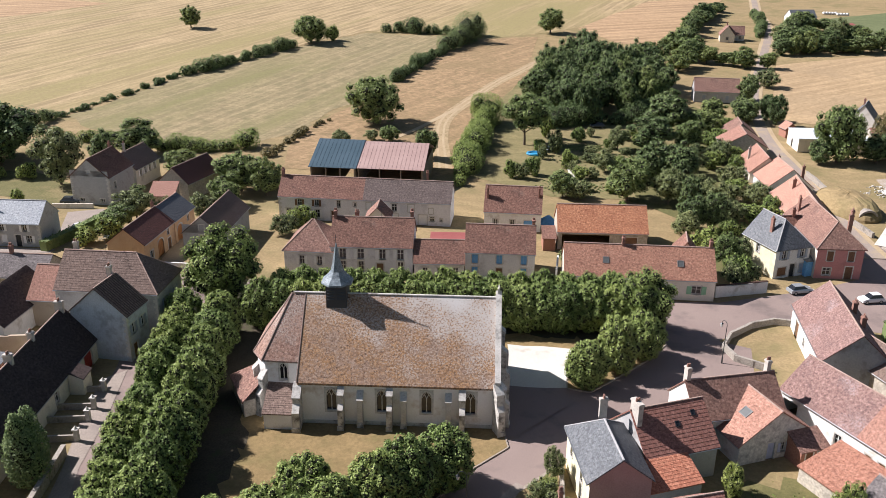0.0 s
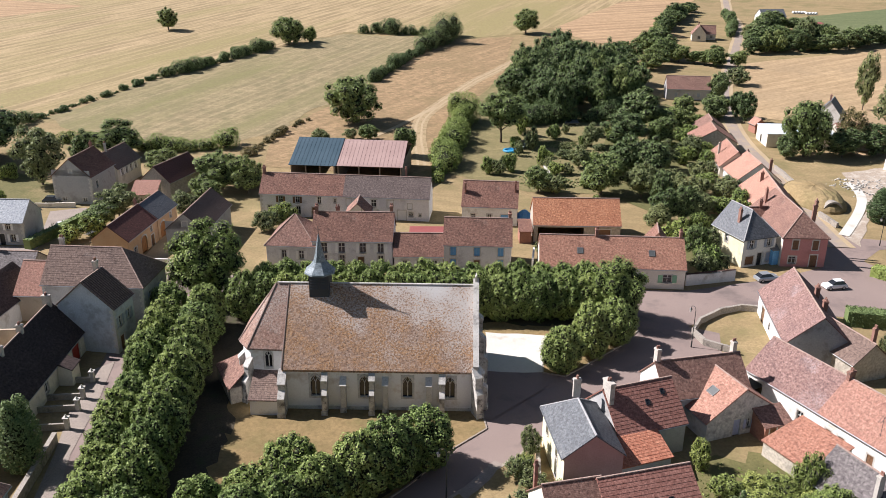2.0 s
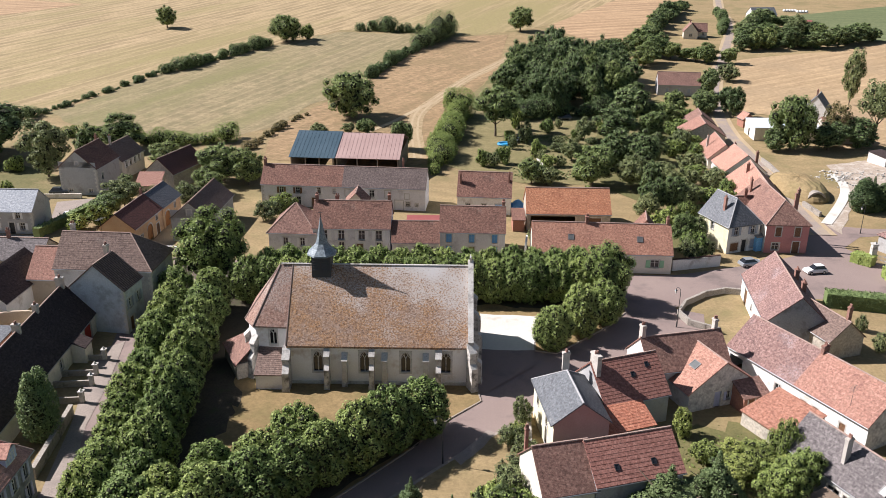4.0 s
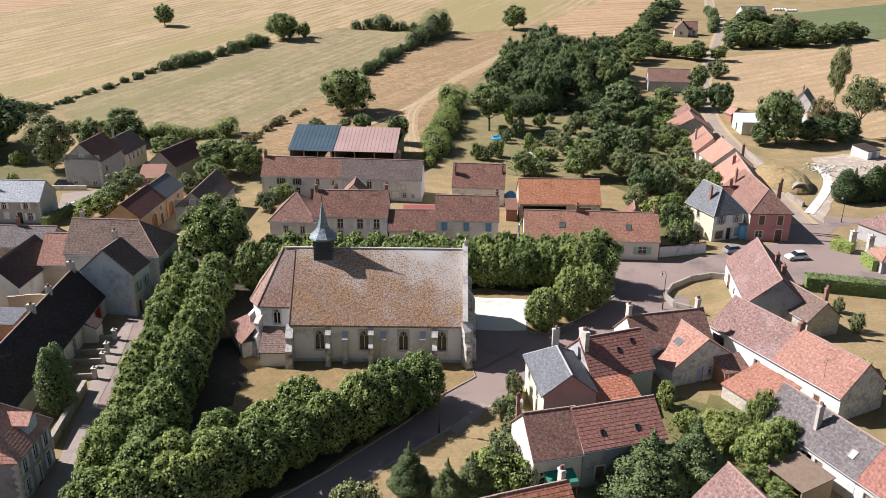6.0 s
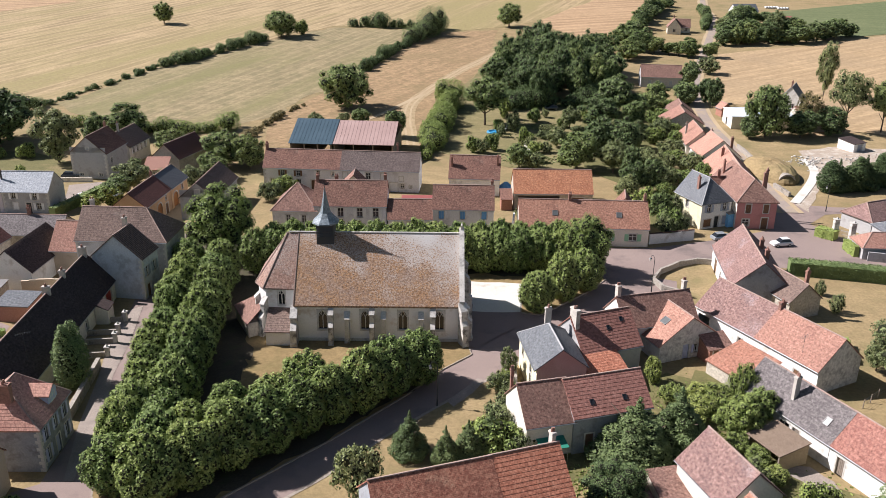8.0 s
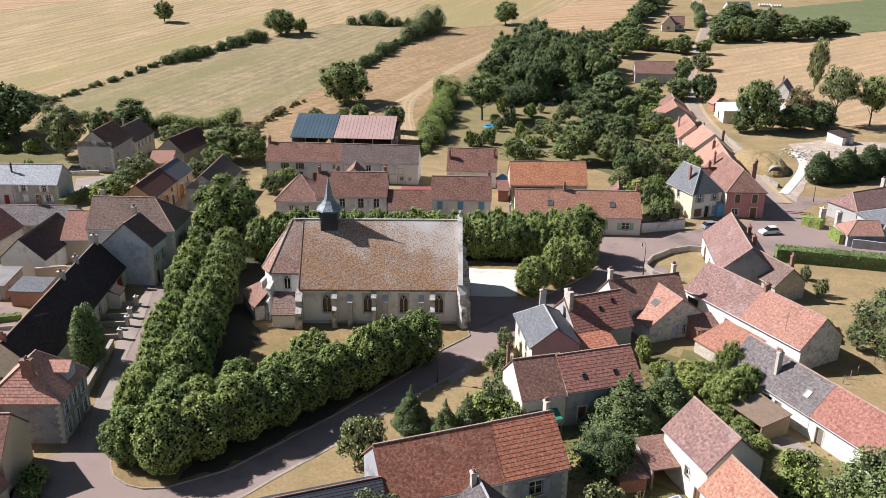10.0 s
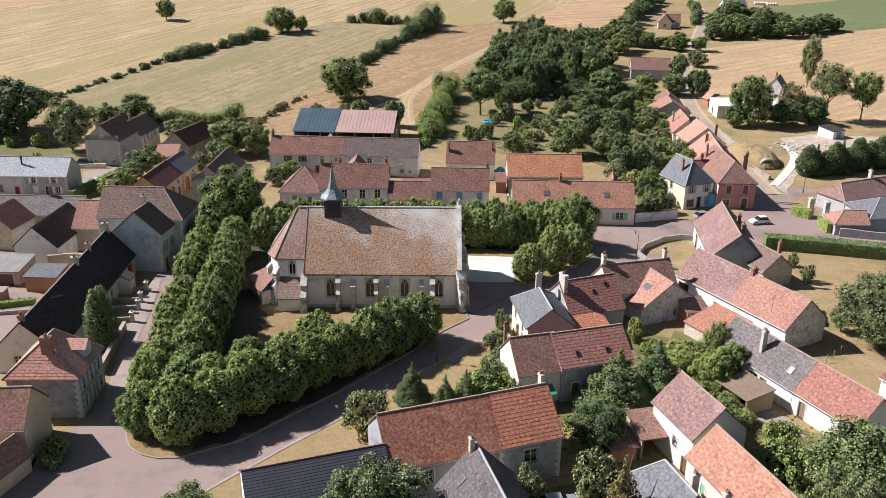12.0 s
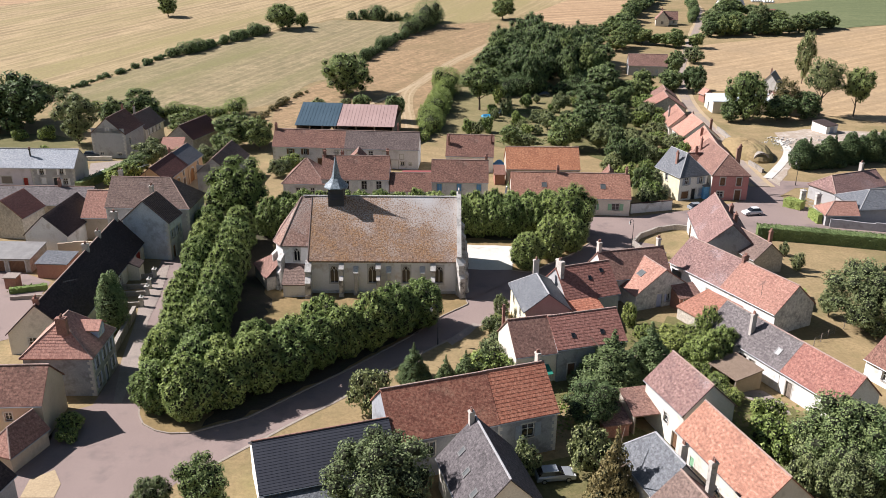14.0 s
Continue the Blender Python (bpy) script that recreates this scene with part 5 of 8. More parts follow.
    out2 = [(-18.6, -6.7), (-16.2, -6.0), (-17.0, -1.0), (-21.4, -0.6)]
    prism(bm, [(-21.4, -0.8), (-18.3, -6.8), (-16.6, -5.8), (-17.0, -0.6)], 0, 2.3)
    annex = part("annexe", bm, WALL_STONE, ob)
    bm = bmesh.new()
    slope(bm, (-21.7, -0.6, 2.25), (-18.4, -7.15, 2.25), (-16.4, -5.6, 4.3), (-17.2, -0.6, 4.5), 0.14, 0.3)
    part("annexe_roof", bm, TILE_BROWN, annex)
    # bell turret
    bx = -7.75
    bm = bmesh.new()
    for i in range(7):
        z = 11.8 + i * 0.5
        box(bm, bx - 1.22, -1.3, z, bx + 1.22, 1.3, z + 0.5)
    for i in range(4):
        z = 13.35 + i * 0.38
        for s in (-1, 1):
            v = [bm.verts.new(p) for p in ((bx + s * 0.58 - 0.5, -1.42, z), (bx + s * 0.58 + 0.5, -1.42, z), (bx + s * 0.58 + 0.5, -1.3, z + 0.2), (bx + s * 0.58 - 0.5, -1.3, z + 0.2))]
            bm.faces.new(v)
    turret = part("bell_turret", bm, SLATE, ob, "slate-hung bell turret with louvres")
    bm = bmesh.new()
    uv = bm.loops.layers.uv.verify()
    levels = [(15.15, 2.0), (15.35, 1.95), (16.0, 1.25), (16.6, 0.8), (17.4, 0.58), (20.1, 0.05)]
    rings = [[bm.verts.new((bx + r * math.cos((i + 0.5) * math.tau / 8), r * math.sin((i + 0.5) * math.tau / 8), z)) for i in range(8)] for z, r in levels]
    for a, b in zip(rings, rings[1:]):
        for i in range(8):
            f = bm.faces.new((a[i], a[(i + 1) % 8], b[(i + 1) % 8], b[i]))
            for loop in f.loops:
                loop[uv].uv = ((i + (1 if loop.vert in (a[(i + 1) % 8], b[(i + 1) % 8]) else 0)) * 0.9, loop.vert.co.z)
    bm.faces.new(rings[0][::-1])
    bm.faces.new(rings[-1])
    part("spire", bm, SLATE_SPIRE, turret, "slate broach spire")
    bm = bmesh.new()
    beam(bm, (bx, 0, 20.0), (bx, 0, 21.1), 0.05, 0.03)
    beam(bm, (bx - 0.3, 0, 20.7), (bx + 0.3, 0, 20.7), 0.03, 0.03)
    part("cross", bm, METAL_DARK, turret)
    return ob


church()


# ---- fields ----
patch("field", "wide pale stubble field on the far slope", [(-116.3, 137.8), (-123.7, 185.3), (-118.8, 234.5), (-114.4, 249.3), (-101.2, 296.5), (-94.0, 307.0), (-66.9, 356.0), (-47.1, 387.5), (-11.0, 380.7), (5.2, 371.6), (33.3, 389.6), (59.0, 416.6), (120.7, 512.8), (56.3, 591.4), (-180.8, 579.7), (-367.9, 508.6), (-267.4, 287.5)], STUBBLE, 0.05, "field", 0.8, 12)
patch("field", "bright orange-tan strip of cut corn", [(-275.6, 365.3), (-222.6, 417.7), (-212.5, 434.7), (-195.8, 462.7), (-294.6, 499.7), (-350.7, 435.5)], STUBBLE_RED, 0.1, "field")
patch("field", "greenish dry meadow inside hedgerows", [(-115.6, 235.4), (-100.3, 293.2), (-93.2, 303.6), (-66.4, 353.0), (-46.6, 382.4), (-16.4, 377.1), (-10.3, 370.9), (-16.7, 322.1), (-25.9, 287.1), (-33.9, 260.4), (-42.7, 238.9), (-48.6, 219.8), (-62.5, 205.7), (-77.1, 205.4), (-95.1, 215.2)], MEADOW, 0.05, "field", 1.6, 4)
patch("field", "brown fallow slope with sparse grass", [(-33.7, 258.6), (-24.7, 285.0), (-16.5, 317.1), (-10.1, 364.6), (7.9, 371.7), (29.8, 379.2), (19.8, 297.3), (7.7, 257.1), (-3.3, 187.8), (-10.8, 184.6), (-43.5, 190.1), (-46.6, 218.4), (-41.5, 237.3)], SCRUB, 0.07, "field", 0.8, 12)
patch("field", "reddish tan stubble field with wheel lines", [(49.9, 401.1), (76.6, 455.3), (100.3, 498.1), (153.5, 528.9), (115.7, 444.2), (83.9, 365.6), (63.1, 364.7)], STUBBLE_RED, 0.12, "field", 0.6, 12)
patch("field", "golden stubble field with wheel lines", [(116.0, 324.6), (132.1, 333.0), (161.6, 345.1), (197.3, 367.4), (221.8, 379.7), (318.9, 429.8), (245.5, 254.9), (145.9, 187.8), (121.3, 209.8), (104.9, 202.8), (106.1, 238.7), (91.3, 242.4), (100.1, 278.8)], STUBBLE_RIGHT, 0.09, "field", 0.6, 12)
patch("field", "green crop field on the far slope", [(157.9, 385.1), (181.7, 443.5), (215.0, 463.1), (283.0, 501.5), (402.5, 559.0), (366.7, 453.4), (222.6, 381.3), (196.0, 370.5), (171.2, 369.4)], CROP_GREEN, 0.11, "field", 0.6, 12)


rut = [(-5.7, 192.2), (-6.2, 201.3), (-7.7, 218.6), (-7.4, 239.8), (-0.4, 260.5), (9.4, 289.0), (17.3, 304.4), (30.0, 334.0)]
patch("track", "worn sandy strip along the wheel ruts", ribbon(rounded(rut), 4.4), TRACK_FAINT, 0.11, "track", 0.7, 2)
for side in (-0.85, 0.85):
    patch("track", "pale dusty wheel rut through fallow grass", ribbon([(x + side, y) for x, y in rounded(rut)], 0.6), TRACK, 0.13, "track", 0.18, 1.2)
patch("track", "pale dirt path leaving the wheel ruts", ribbon(rounded([(-3.0, 252.0), (-9.0, 240.0), (-13.5, 229.0), (-20.0, 217.5)]), 1.5), TRACK, 0.14, "track", 0.2, 3)
patch("garden_ground", "green shaded gardens between the cottages", [(9, 66), (13, 64.5), (24, 69), (31, 75), (38, 71), (43, 60), (36, 50), (26, 50), (16, 52), (8, 52), (6, 58)], GRASS_GREEN, 0.045, "ground", 0.3, 3)
patch("garden_ground", "green shaded yard south of the long house", [(4, 38), (15, 41), (20, 50), (27, 44), (20, 26), (8, 24)], GRASS_GREEN, 0.045, "ground", 0.3, 3)
patch("meadow", "dry orchard grass behind the long houses", [(-3.3, 187.8), (7.7, 257.1), (19.8, 297.3), (27.6, 249.0), (46.0, 237.2), (41.0, 204.7), (36.4, 170.9), (18.5, 172.2), (2.8, 184.8)], GRASS_MIXED, 0.06, "ground", 0.5, 6)
patch("garden_ground", "thin green kitchen-garden grass", [(34.2, 170.8), (45.4, 233.3), (69.3, 258.9), (78.9, 242.0), (59.6, 179.9), (46.3, 132.0), (42.7, 132.0), (47.5, 153.2)], GRASS_GREEN, 0.05, "ground", 0.5, 6)
patch("garden_ground", "thin green garden lawn beside a stone house", [(-106.2, 150.8), (-122.1, 182.2), (-100.7, 183.9), (-86.6, 174.1), (-80.1, 158.4), (-90.7, 163.2), (-105.9, 166.6)], GRASS_GREEN, 0.05, "ground", 0.5, 6)
patch("garden_ground", "dry orchard grass with a few young trees", [(63.2, 107.3), (81.9, 103.2), (90.8, 95.4), (71.0, 62.1), (60.9, 62.1), (54.6, 70.3), (58.6, 88.1)], GRASS_DRY, 0.05, "ground", 0.5, 6)
patch("garden_ground", "overgrown green cottage garden", [(27.6, 62.1), (35.0, 75.7), (46.3, 72.0), (44.7, 59.1), (37.6, 53.6), (52.2, 46.2), (46.4, 33.9), (30.9, 33.9), (31.1, 46.3), (23.8, 48.6)], GRASS_GREEN, 0.05, "ground", 0.4, 5)

# ---- roads and yards ----
patch("road", "sun-bleached pinkish asphalt street along the church green", [(-60, 18), (-33, 18), (-26.5, 36.6), (-20.0, 43.7), (-15.5, 48.6), (-11.2, 53.0), (-5.3, 60.3), (1.4, 67.4), (8.3, 74.2), (12.2, 78.0), (18.5, 90.0), (27.5, 99.0), (33.5, 101.5), (36.5, 107.0), (45, 113.6), (50, 113.3), (52, 113.0), (60, 111.0), (70, 108.8), (80, 106.2), (112, 98.5), (112, 113), (79, 121.5), (74.5, 133.5), (80, 139.2), (88, 140.6), (112, 139), (112, 142.5), (84, 144.0), (77.5, 145.5), (74.4, 152.5), (73, 152), (70.2, 141), (66, 130.5), (57, 125.8), (50.0, 123.4), (40, 120.0), (16, 120.3), (-30, 124.5), (-49.3, 126.5), (-49.3, 118.0), (-45.5, 95.0), (-43.0, 75.0), (-40.2, 62.0), (-38.6, 51.0), (-43.5, 40.0)], ASPHALT, 0.02, "road")
lane = [(73.2, 140), (73.6, 150), (75.2, 166), (77.6, 186), (79.0, 202), (79.4, 214), (81.8, 232), (85.9, 250), (92.6, 277), (104.4, 309), (116.8, 343), (134.0, 390), (145.6, 433), (147.0, 452), (158, 490), (175, 555)]
patch("lane", "worn narrow lane climbing out of the village", ribbon(rounded(lane), 3.2), ASPHALT_OLD, 0.16, "road", 0.15, 6)
patch("lane_verge", "pale dry verge of the lane", ribbon(rounded(lane, 2), 5.6), TRACK, 0.1, "ground", 0.5, 5)
patch("forecourt", "sun-bleached asphalt between the street and the cottages", [(12.2, 79.3), (18.5, 90.0), (27.5, 99.0), (33.5, 101.5), (36.5, 107.0), (40.5, 105.0), (38.8, 98.0), (40.5, 93.5), (36.0, 90.5), (25.5, 88.0), (19.0, 84.0), (15.0, 79.5)], ASPHALT, 0.014, "road")
patch("forecourt", "worn asphalt between the street and the west cottages", [(-38.6, 51.0), (-43.5, 40.0), (-41.0, 37.6), (-42.2, 42.6), (-43.0, 46.0), (-42.9, 50.0), (-40.6, 51.4), (-40.8, 61.0), (-39.9, 62.0)], ASPHALT, 0.024, "road")
# the church green stands a kerb's height above the street
GREEN = [(-35.0, 51.4), (-34.4, 49.3), (-33.3, 47.3), (-31.5, 46.0), (-29.7, 45.4), (-27.5, 45.5), (-21.6, 48.6), (-11.0, 59.6), (-3.0, 69.0), (1.8, 75.7), (5.6, 79.6), (5.2, 82.6), (6.2, 96.0), (14.0, 96.5), (13.6, 92.8), (16.4, 92.0), (19.4, 94.8), (25.6, 101.0), (28.8, 105.5), (28.0, 110.5), (24.0, 113.5), (-30, 117.2), (-39.5, 117.5), (-41.6, 103), (-38.9, 80), (-36.2, 60)]


def green():
    """The lawn as a slab; its kerb stones come last in the file."""
    bm = bmesh.new()
    prism(bm, GREEN, -0.3, 0.14)
    tagged(new("lawn", mesh_of("lawn", bm, GRASS_CHURCH)), "parched lawn of the church green", "lawn", kind="structure")


green()
# dark sheets under the limes: litter with the rows' shade painted in
patch("litter_shade", "leaf litter and ivy with painted shade under the west lime rows", [(-36.2, 53.0), (-33.0, 51.2), (-27.6, 50.0), (-23.5, 52.0), (-24.6, 58.0), (-24.2, 64.0), (-25.0, 82.0), (-27.4, 100.0), (-28.5, 106.5), (10, 107.2), (25.5, 106.0), (26.0, 110.5), (22, 113.0), (-30, 116.6), (-38.8, 116.8), (-40.8, 103), (-38.3, 80), (-36.6, 60)], LITTER_SHADE, 0.15, "ground", 0.9, 1.2)
patch("litter_shade", "leaf litter with painted shade under the south lime rows", [(-26.4, 46.6), (-21.9, 48.8), (-11.2, 59.8), (-3.3, 69.2), (0.9, 75.0), (-2.0, 75.8), (-6.0, 73.2), (-14.0, 69.5), (-20.0, 64.5), (-24.4, 58.2)], LITTER_SHADE, 0.155, "ground", 0.5, 1.2)
patch("gravel_court", "bright white limestone gravel court beside the church", [(6.2, 93.0), (13.5, 92.8), (15.6, 103.2), (6.4, 104.2)], GRAVEL, 0.18, "court", 0.3, 2)
patch("asphalt_apron", "asphalt apron before the church door", [(5.0, 81.6), (6.4, 81.6), (13.2, 88.6), (13.6, 92.9), (6.0, 93.0), (5.2, 90.0)], ASPHALT, 0.175, "road")
patch("pavement", "pale slab pavement along the west street", [(-43.8, 94.6), (-46.1, 92.2), (-44.9, 83.3), (-42.7, 73.6), (-40.8, 62.1), (-38.3, 51.8), (-37.3, 51.8), (-38.2, 62.1), (-40.9, 73.6), (-41.9, 83.3)], CONCRETE, 0.06, "pavement")
patch("courtyard", "grey asphalt yard behind the dark-roofed house", [(-76.3, 92.0), (-71.9, 94.4), (-64.3, 89.8), (-60.6, 87.5), (-59.7, 79.2), (-58.1, 68.4), (-62.6, 65.1)], ASPHALT, 0.04, "yard")
patch("courtyard", "pale dusty yard before the stone houses", [(-98.0, 134.8), (-83.3, 133.5), (-73.0, 134.4), (-73.6, 142.5), (-69.1, 151.4), (-73.5, 158.5), (-79.8, 155.9), (-73.7, 136.3), (-99.2, 137.2)], CONCRETE, 0.04, "yard")
patch("courtyard", "dusty beige yard before the ochre barn", [(-52.6, 132.7), (-52.7, 140.7), (-50.8, 151.7), (-48.1, 130.9), (-45.3, 128.0), (-50.6, 126.5)], TRACK, 0.05, "yard")
patch("building_site", "bare rubble ground with pale dust", [(95.0, 189.9), (108.0, 194.5), (126.6, 190.5), (123.5, 175.3), (105.0, 173.8), (87.1, 158.7), (77.2, 140.4), (76.4, 145.5), (87.9, 161.2), (92.5, 177.6)], RUBBLE_EARTH, 0.06, "ground", 0.6, 3)
patch("white_track", "white limestone track up from the road", ribbon(rounded([(76.6, 146.4), (79.5, 150.6), (86.2, 160.8), (91.0, 169.9), (93.0, 178.0), (92.4, 181.6)], 2), 2.0), GRAVEL, 0.15, "track", 0.35, 2)
patch("terrace", "worn stone terrace behind the white cottages", [(38.8, 55.0), (41.5, 54.7), (43.0, 52.1), (42.9, 49.2), (41.1, 49.8), (38.8, 53.0)], CONCRETE, 0.07, "terrace", 0.2, 1)
patch("front_yard", "pale beige yard beside a cottage corner", [(-41.5, 34.2), (-41.8, 37.1), (-39.9, 38.8), (-38.3, 36.4), (-38.1, 34.2)], TRACK, 0.05, "yard", 0.2, 2)

# ---- the row behind the church ----
WIN = ("shutters", SHUTTER_WHITE)
house("stone pavilion with brown pyramid tile roof", -25.6, 132.3, -4.0, 8.4, 8.4, 4.2, 8.2, WALL_COOL, TILE_BROWN, [("f", 3.0, 1.6, 0.9, 1.5, *WIN), ("f", 6.0, 1.6, 0.9, 1.5, *WIN)], hips=(4.1, 4.1))
house("grey rendered two-storey house with white shutters", -15.3, 131.7, -0.6, 13.6, 8.0, 5.3, 8.9, WALL_COOL, TILE_RED,
      [("f", u, 2.9, 1.15, 1.8, *WIN) for u in (2.0, 5.0, 8.6, 11.6)] + [("f", u, 0.5, 1.0, 2.0, "window", None) for u in (2.0, 5.0, 11.6)] + [("f", 8.2, 0, 1.1, 2.2, "door", WOOD_BROWN)],
      [(-6.4, 0, 10.0, CHIMNEY_BRICK, 0.6, 0.9), (-3.0, 1.4, 9.4, CHIMNEY_BRICK, 0.8, 0.5), (6.4, 0.6, 10.0, CHIMNEY_BRICK, 0.6, 1.3)])
house("low linking house with red tile roof", -4.1, 129.4, 0.8, 8.2, 6.6, 3.3, 6.0, WALL_COOL, TILE_RED, [("f", u, 0.9, 0.9, 1.4, *WIN) for u in (1.8, 4.2, 6.8)])
house("grey-white rendered house with sky-blue shutters", 6.0, 130.7, -2.1, 11.4, 7.4, 5.0, 8.4, WALL_COOL, TILE_RED,
      [("f", u, 2.9, 0.95, 1.5, "closed", SHUTTER_BLUE) for u in (1.6, 5.6, 9.6)] + [("f", u, 0.6, 0.95, 1.6, "closed", SHUTTER_BLUE) for u in (1.6, 9.6)] + [("f", 5.6, 0, 1.0, 2.1, "door", WOOD_BROWN)],
      [(5.4, 0.4, 9.3, CHIMNEY_BRICK, 0.6, 1.0)])
lean_to("low outhouse with saturated red sheet roof", -2.2, 138.4, 0, 7.5, 4.0, 2.6, 3.2, WALL_CREAM, SHEET_RED)
house("long rendered farmhouse, older half under red tiles", -28.0, 157.7, -4.7, 17.0, 6.9, 4.9, 8.0, WALL_COOL, TILE_RED,
      [("f", u, 2.9, 0.9, 1.3, "shutters", WOOD_BROWN) for u in (4.2, 7.6)] + [("f", 12.0, 2.9, 0.8, 1.4, *WIN), ("f", 15.2, 3.2, 0.55, 0.8, "window", None)] + [("f", u, 0.5, 0.95, 1.7, *WIN) for u in (1.9, 4.3, 7.7)] + [("f", 11, 0, 1.1, 2.1, "door", WOOD_BROWN), ("f", 6.1, 0, 1.0, 2.1, "door", SHUTTER_WHITE)],
      [(-8.3, 0, 9.2, CHIMNEY_BRICK, 0.6, 0.9)], corners=((-1, -1),))
house("long rendered farmhouse, newer half under greyish tiles", -11.1, 156.3, -4.7, 17.0, 6.9, 4.9, 8.0, WALL_COOL, TILE_ASHBROWN,
      [("f", 1.0, 2.7, 0.9, 1.4, "closed", SHUTTER_WHITE), ("f", 2.8, 2.7, 0.9, 1.4, "closed", SHUTTER_WHITE), ("f", 6.0, 2.6, 1.1, 1.5, *WIN), ("f", 9.3, 2.6, 1.1, 1.5, "closed", SHUTTER_WHITE), ("f", 13.2, 2.4, 0.8, 1.1, "closed", SHUTTER_WHITE), ("f", 11.6, 0, 1.6, 2.1, "garage", SHUTTER_WHITE), ("f", 13.4, 0.9, 0.9, 0.9, "window", None), ("f", 15.2, 1.0, 0.5, 0.5, "window", None), ("f", 6.2, 0, 1.1, 2.1, "door", SHUTTER_WHITE)],
      [(3.4, 1.2, 9.4, CHIMNEY_BRICK, 0.5, 0.5)])


house("small outbuilding with brown gable roof", -16.4, 148.8, 90.0, 5.0, 4.4, 3.4, 5.6, WALL_CREAM, TILE_BROWN, [])


def open_barn(label, x, y, turn, L, W, low, high, roof):
    """An open-fronted hay barn on posts with a wide sheet roof."""
    ob = thing("barn", label, "barn", pose(x, y, 0, 0, 0, turn), "farm barns")
    bm = bmesh.new()
    facade(bm, (L / 2, W / 2), (-1, 0), L, low, [])
    facade(bm, (L / 2, -W / 2), (0, 1), W, low, [])
    facade(bm, (-L / 2, W / 2), (0, -1), W, low, [])
    part("wall", bm, WOOD_GREY, ob)
    for k in range(4):
        bm = bmesh.new()
        px = -L / 2 + 0.2 + k * (L - 0.4) / 3
        box(bm, px - 0.12, -W / 2, 0, px + 0.12, -W / 2 + 0.24, low)
        part("post", bm, WOOD_GREY, ob)
    bm = bmesh.new()
    slope(bm, (-L / 2 - 0.3, -W / 2 - 0.6, low), (L / 2 + 0.3, -W / 2 - 0.6, low), (L / 2 + 0.3, 0, high), (-L / 2 - 0.3, 0, high), 0.1)
    slope(bm, (L / 2 + 0.3, W / 2 + 0.6, low), (-L / 2 - 0.3, W / 2 + 0.6, low), (-L / 2 - 0.3, 0, high), (L / 2 + 0.3, 0, high), 0.1)
    part("roof", bm, roof, ob)
    bm = bmesh.new()
    n = int(L / 0.9)
    for k in range(n):
        px = -L / 2 + (k + 0.5) * L / n
        a, b = Vector((px, -W / 2 - 0.6, low + 0.03)), Vector((px, 0, high + 0.03))
        beam(bm, a, b, 0.018, 0.018, 4)
    part("roof_ribs", bm, roof, ob)
    return ob


open_barn("open barn with blue-grey sheet metal roof", -28.4, 185.0, -5.0, 10.0, 20.0, 5.0, 8.7, SHEET_BLUE)
open_barn("open barn with faded pink sheet roof", -16.0, 183.9, -4.0, 14.4, 19.0, 5.0, 8.5, SHEET_PINK)
house("white rendered cottage with red tile roof", 9.3, 154.8, -5.0, 10.8, 8.4, 3.9, 7.7, WALL_WHITE, TILE_RED,
      [("f", 2.2, 1.0, 0.9, 1.2, "window", None), ("f", 5.4, 1.0, 0.9, 1.2, "window", None), ("f", 8.4, 0.9, 1.6, 1.3, "closed", SHUTTER_BLUE), ("r", 3.0, 0.6, 1.0, 1.6, "window", None)],
      [(4.9, -1.6, 8.0, CHIMNEY_BRICK, 0.4, 0.7), (-4.9, -2.0, 7.9, CHIMNEY_BRICK, 0.4, 0.8)])
house("stone barn with bright orange tile roof", 24.8, 145.6, -0.7, 16.0, 8.3, 3.6, 7.3, WALL_STONE, TILE_ORANGE, [("f", 5.0, 0, 8.5, 2.9, "open", None), ("f", 13.0, 0, 2.4, 2.6, "door", WOOD_BROWN)], name="barn", category="barn", group="farm barns")
lean_to("small brick lean-to beside the orange-roofed barn", 15.2, 142.6, 0, 2.2, 4.0, 2.4, 3.4, WALL_BRICK, TILE_RED)
house("long low street house with pale green shutters", 27.8, 125.2, -2.9, 23.4, 8.3, 3.7, 7.4, WALL_CREAM, TILE_STREET,
      [("f", u, 1.1, 0.9, 1.35, "shutters", SHUTTER_GREEN) for u in (13.6, 16.4)] + [("f", 20.6, 1.1, 1.5, 1.35, "shutters", SHUTTER_GREEN)] + [("f", u, 1.1, 0.9, 1.35, "shutters", SHUTTER_GREEN) for u in (3.0, 6.0)] + [("f", 9.6, 0, 1.0, 2.1, "door", SHUTTER_GREEN)],
      [(-2.4, 0.1, 8.6, CHIMNEY_BRICK, 0.6, 0.9), (11.3, 0.2, 8.5, CHIMNEY_BRICK, 0.5, 0.8)], sky=((-5.2, 0.48, 1.0, 1.1), (6.4, 0.45, 1.0, 1.1)))
house("small back wing with red tile roof", 37.0, 131.5, 80, 5.0, 5.0, 3.4, 6.6, WALL_CREAM, TILE_RED, [])
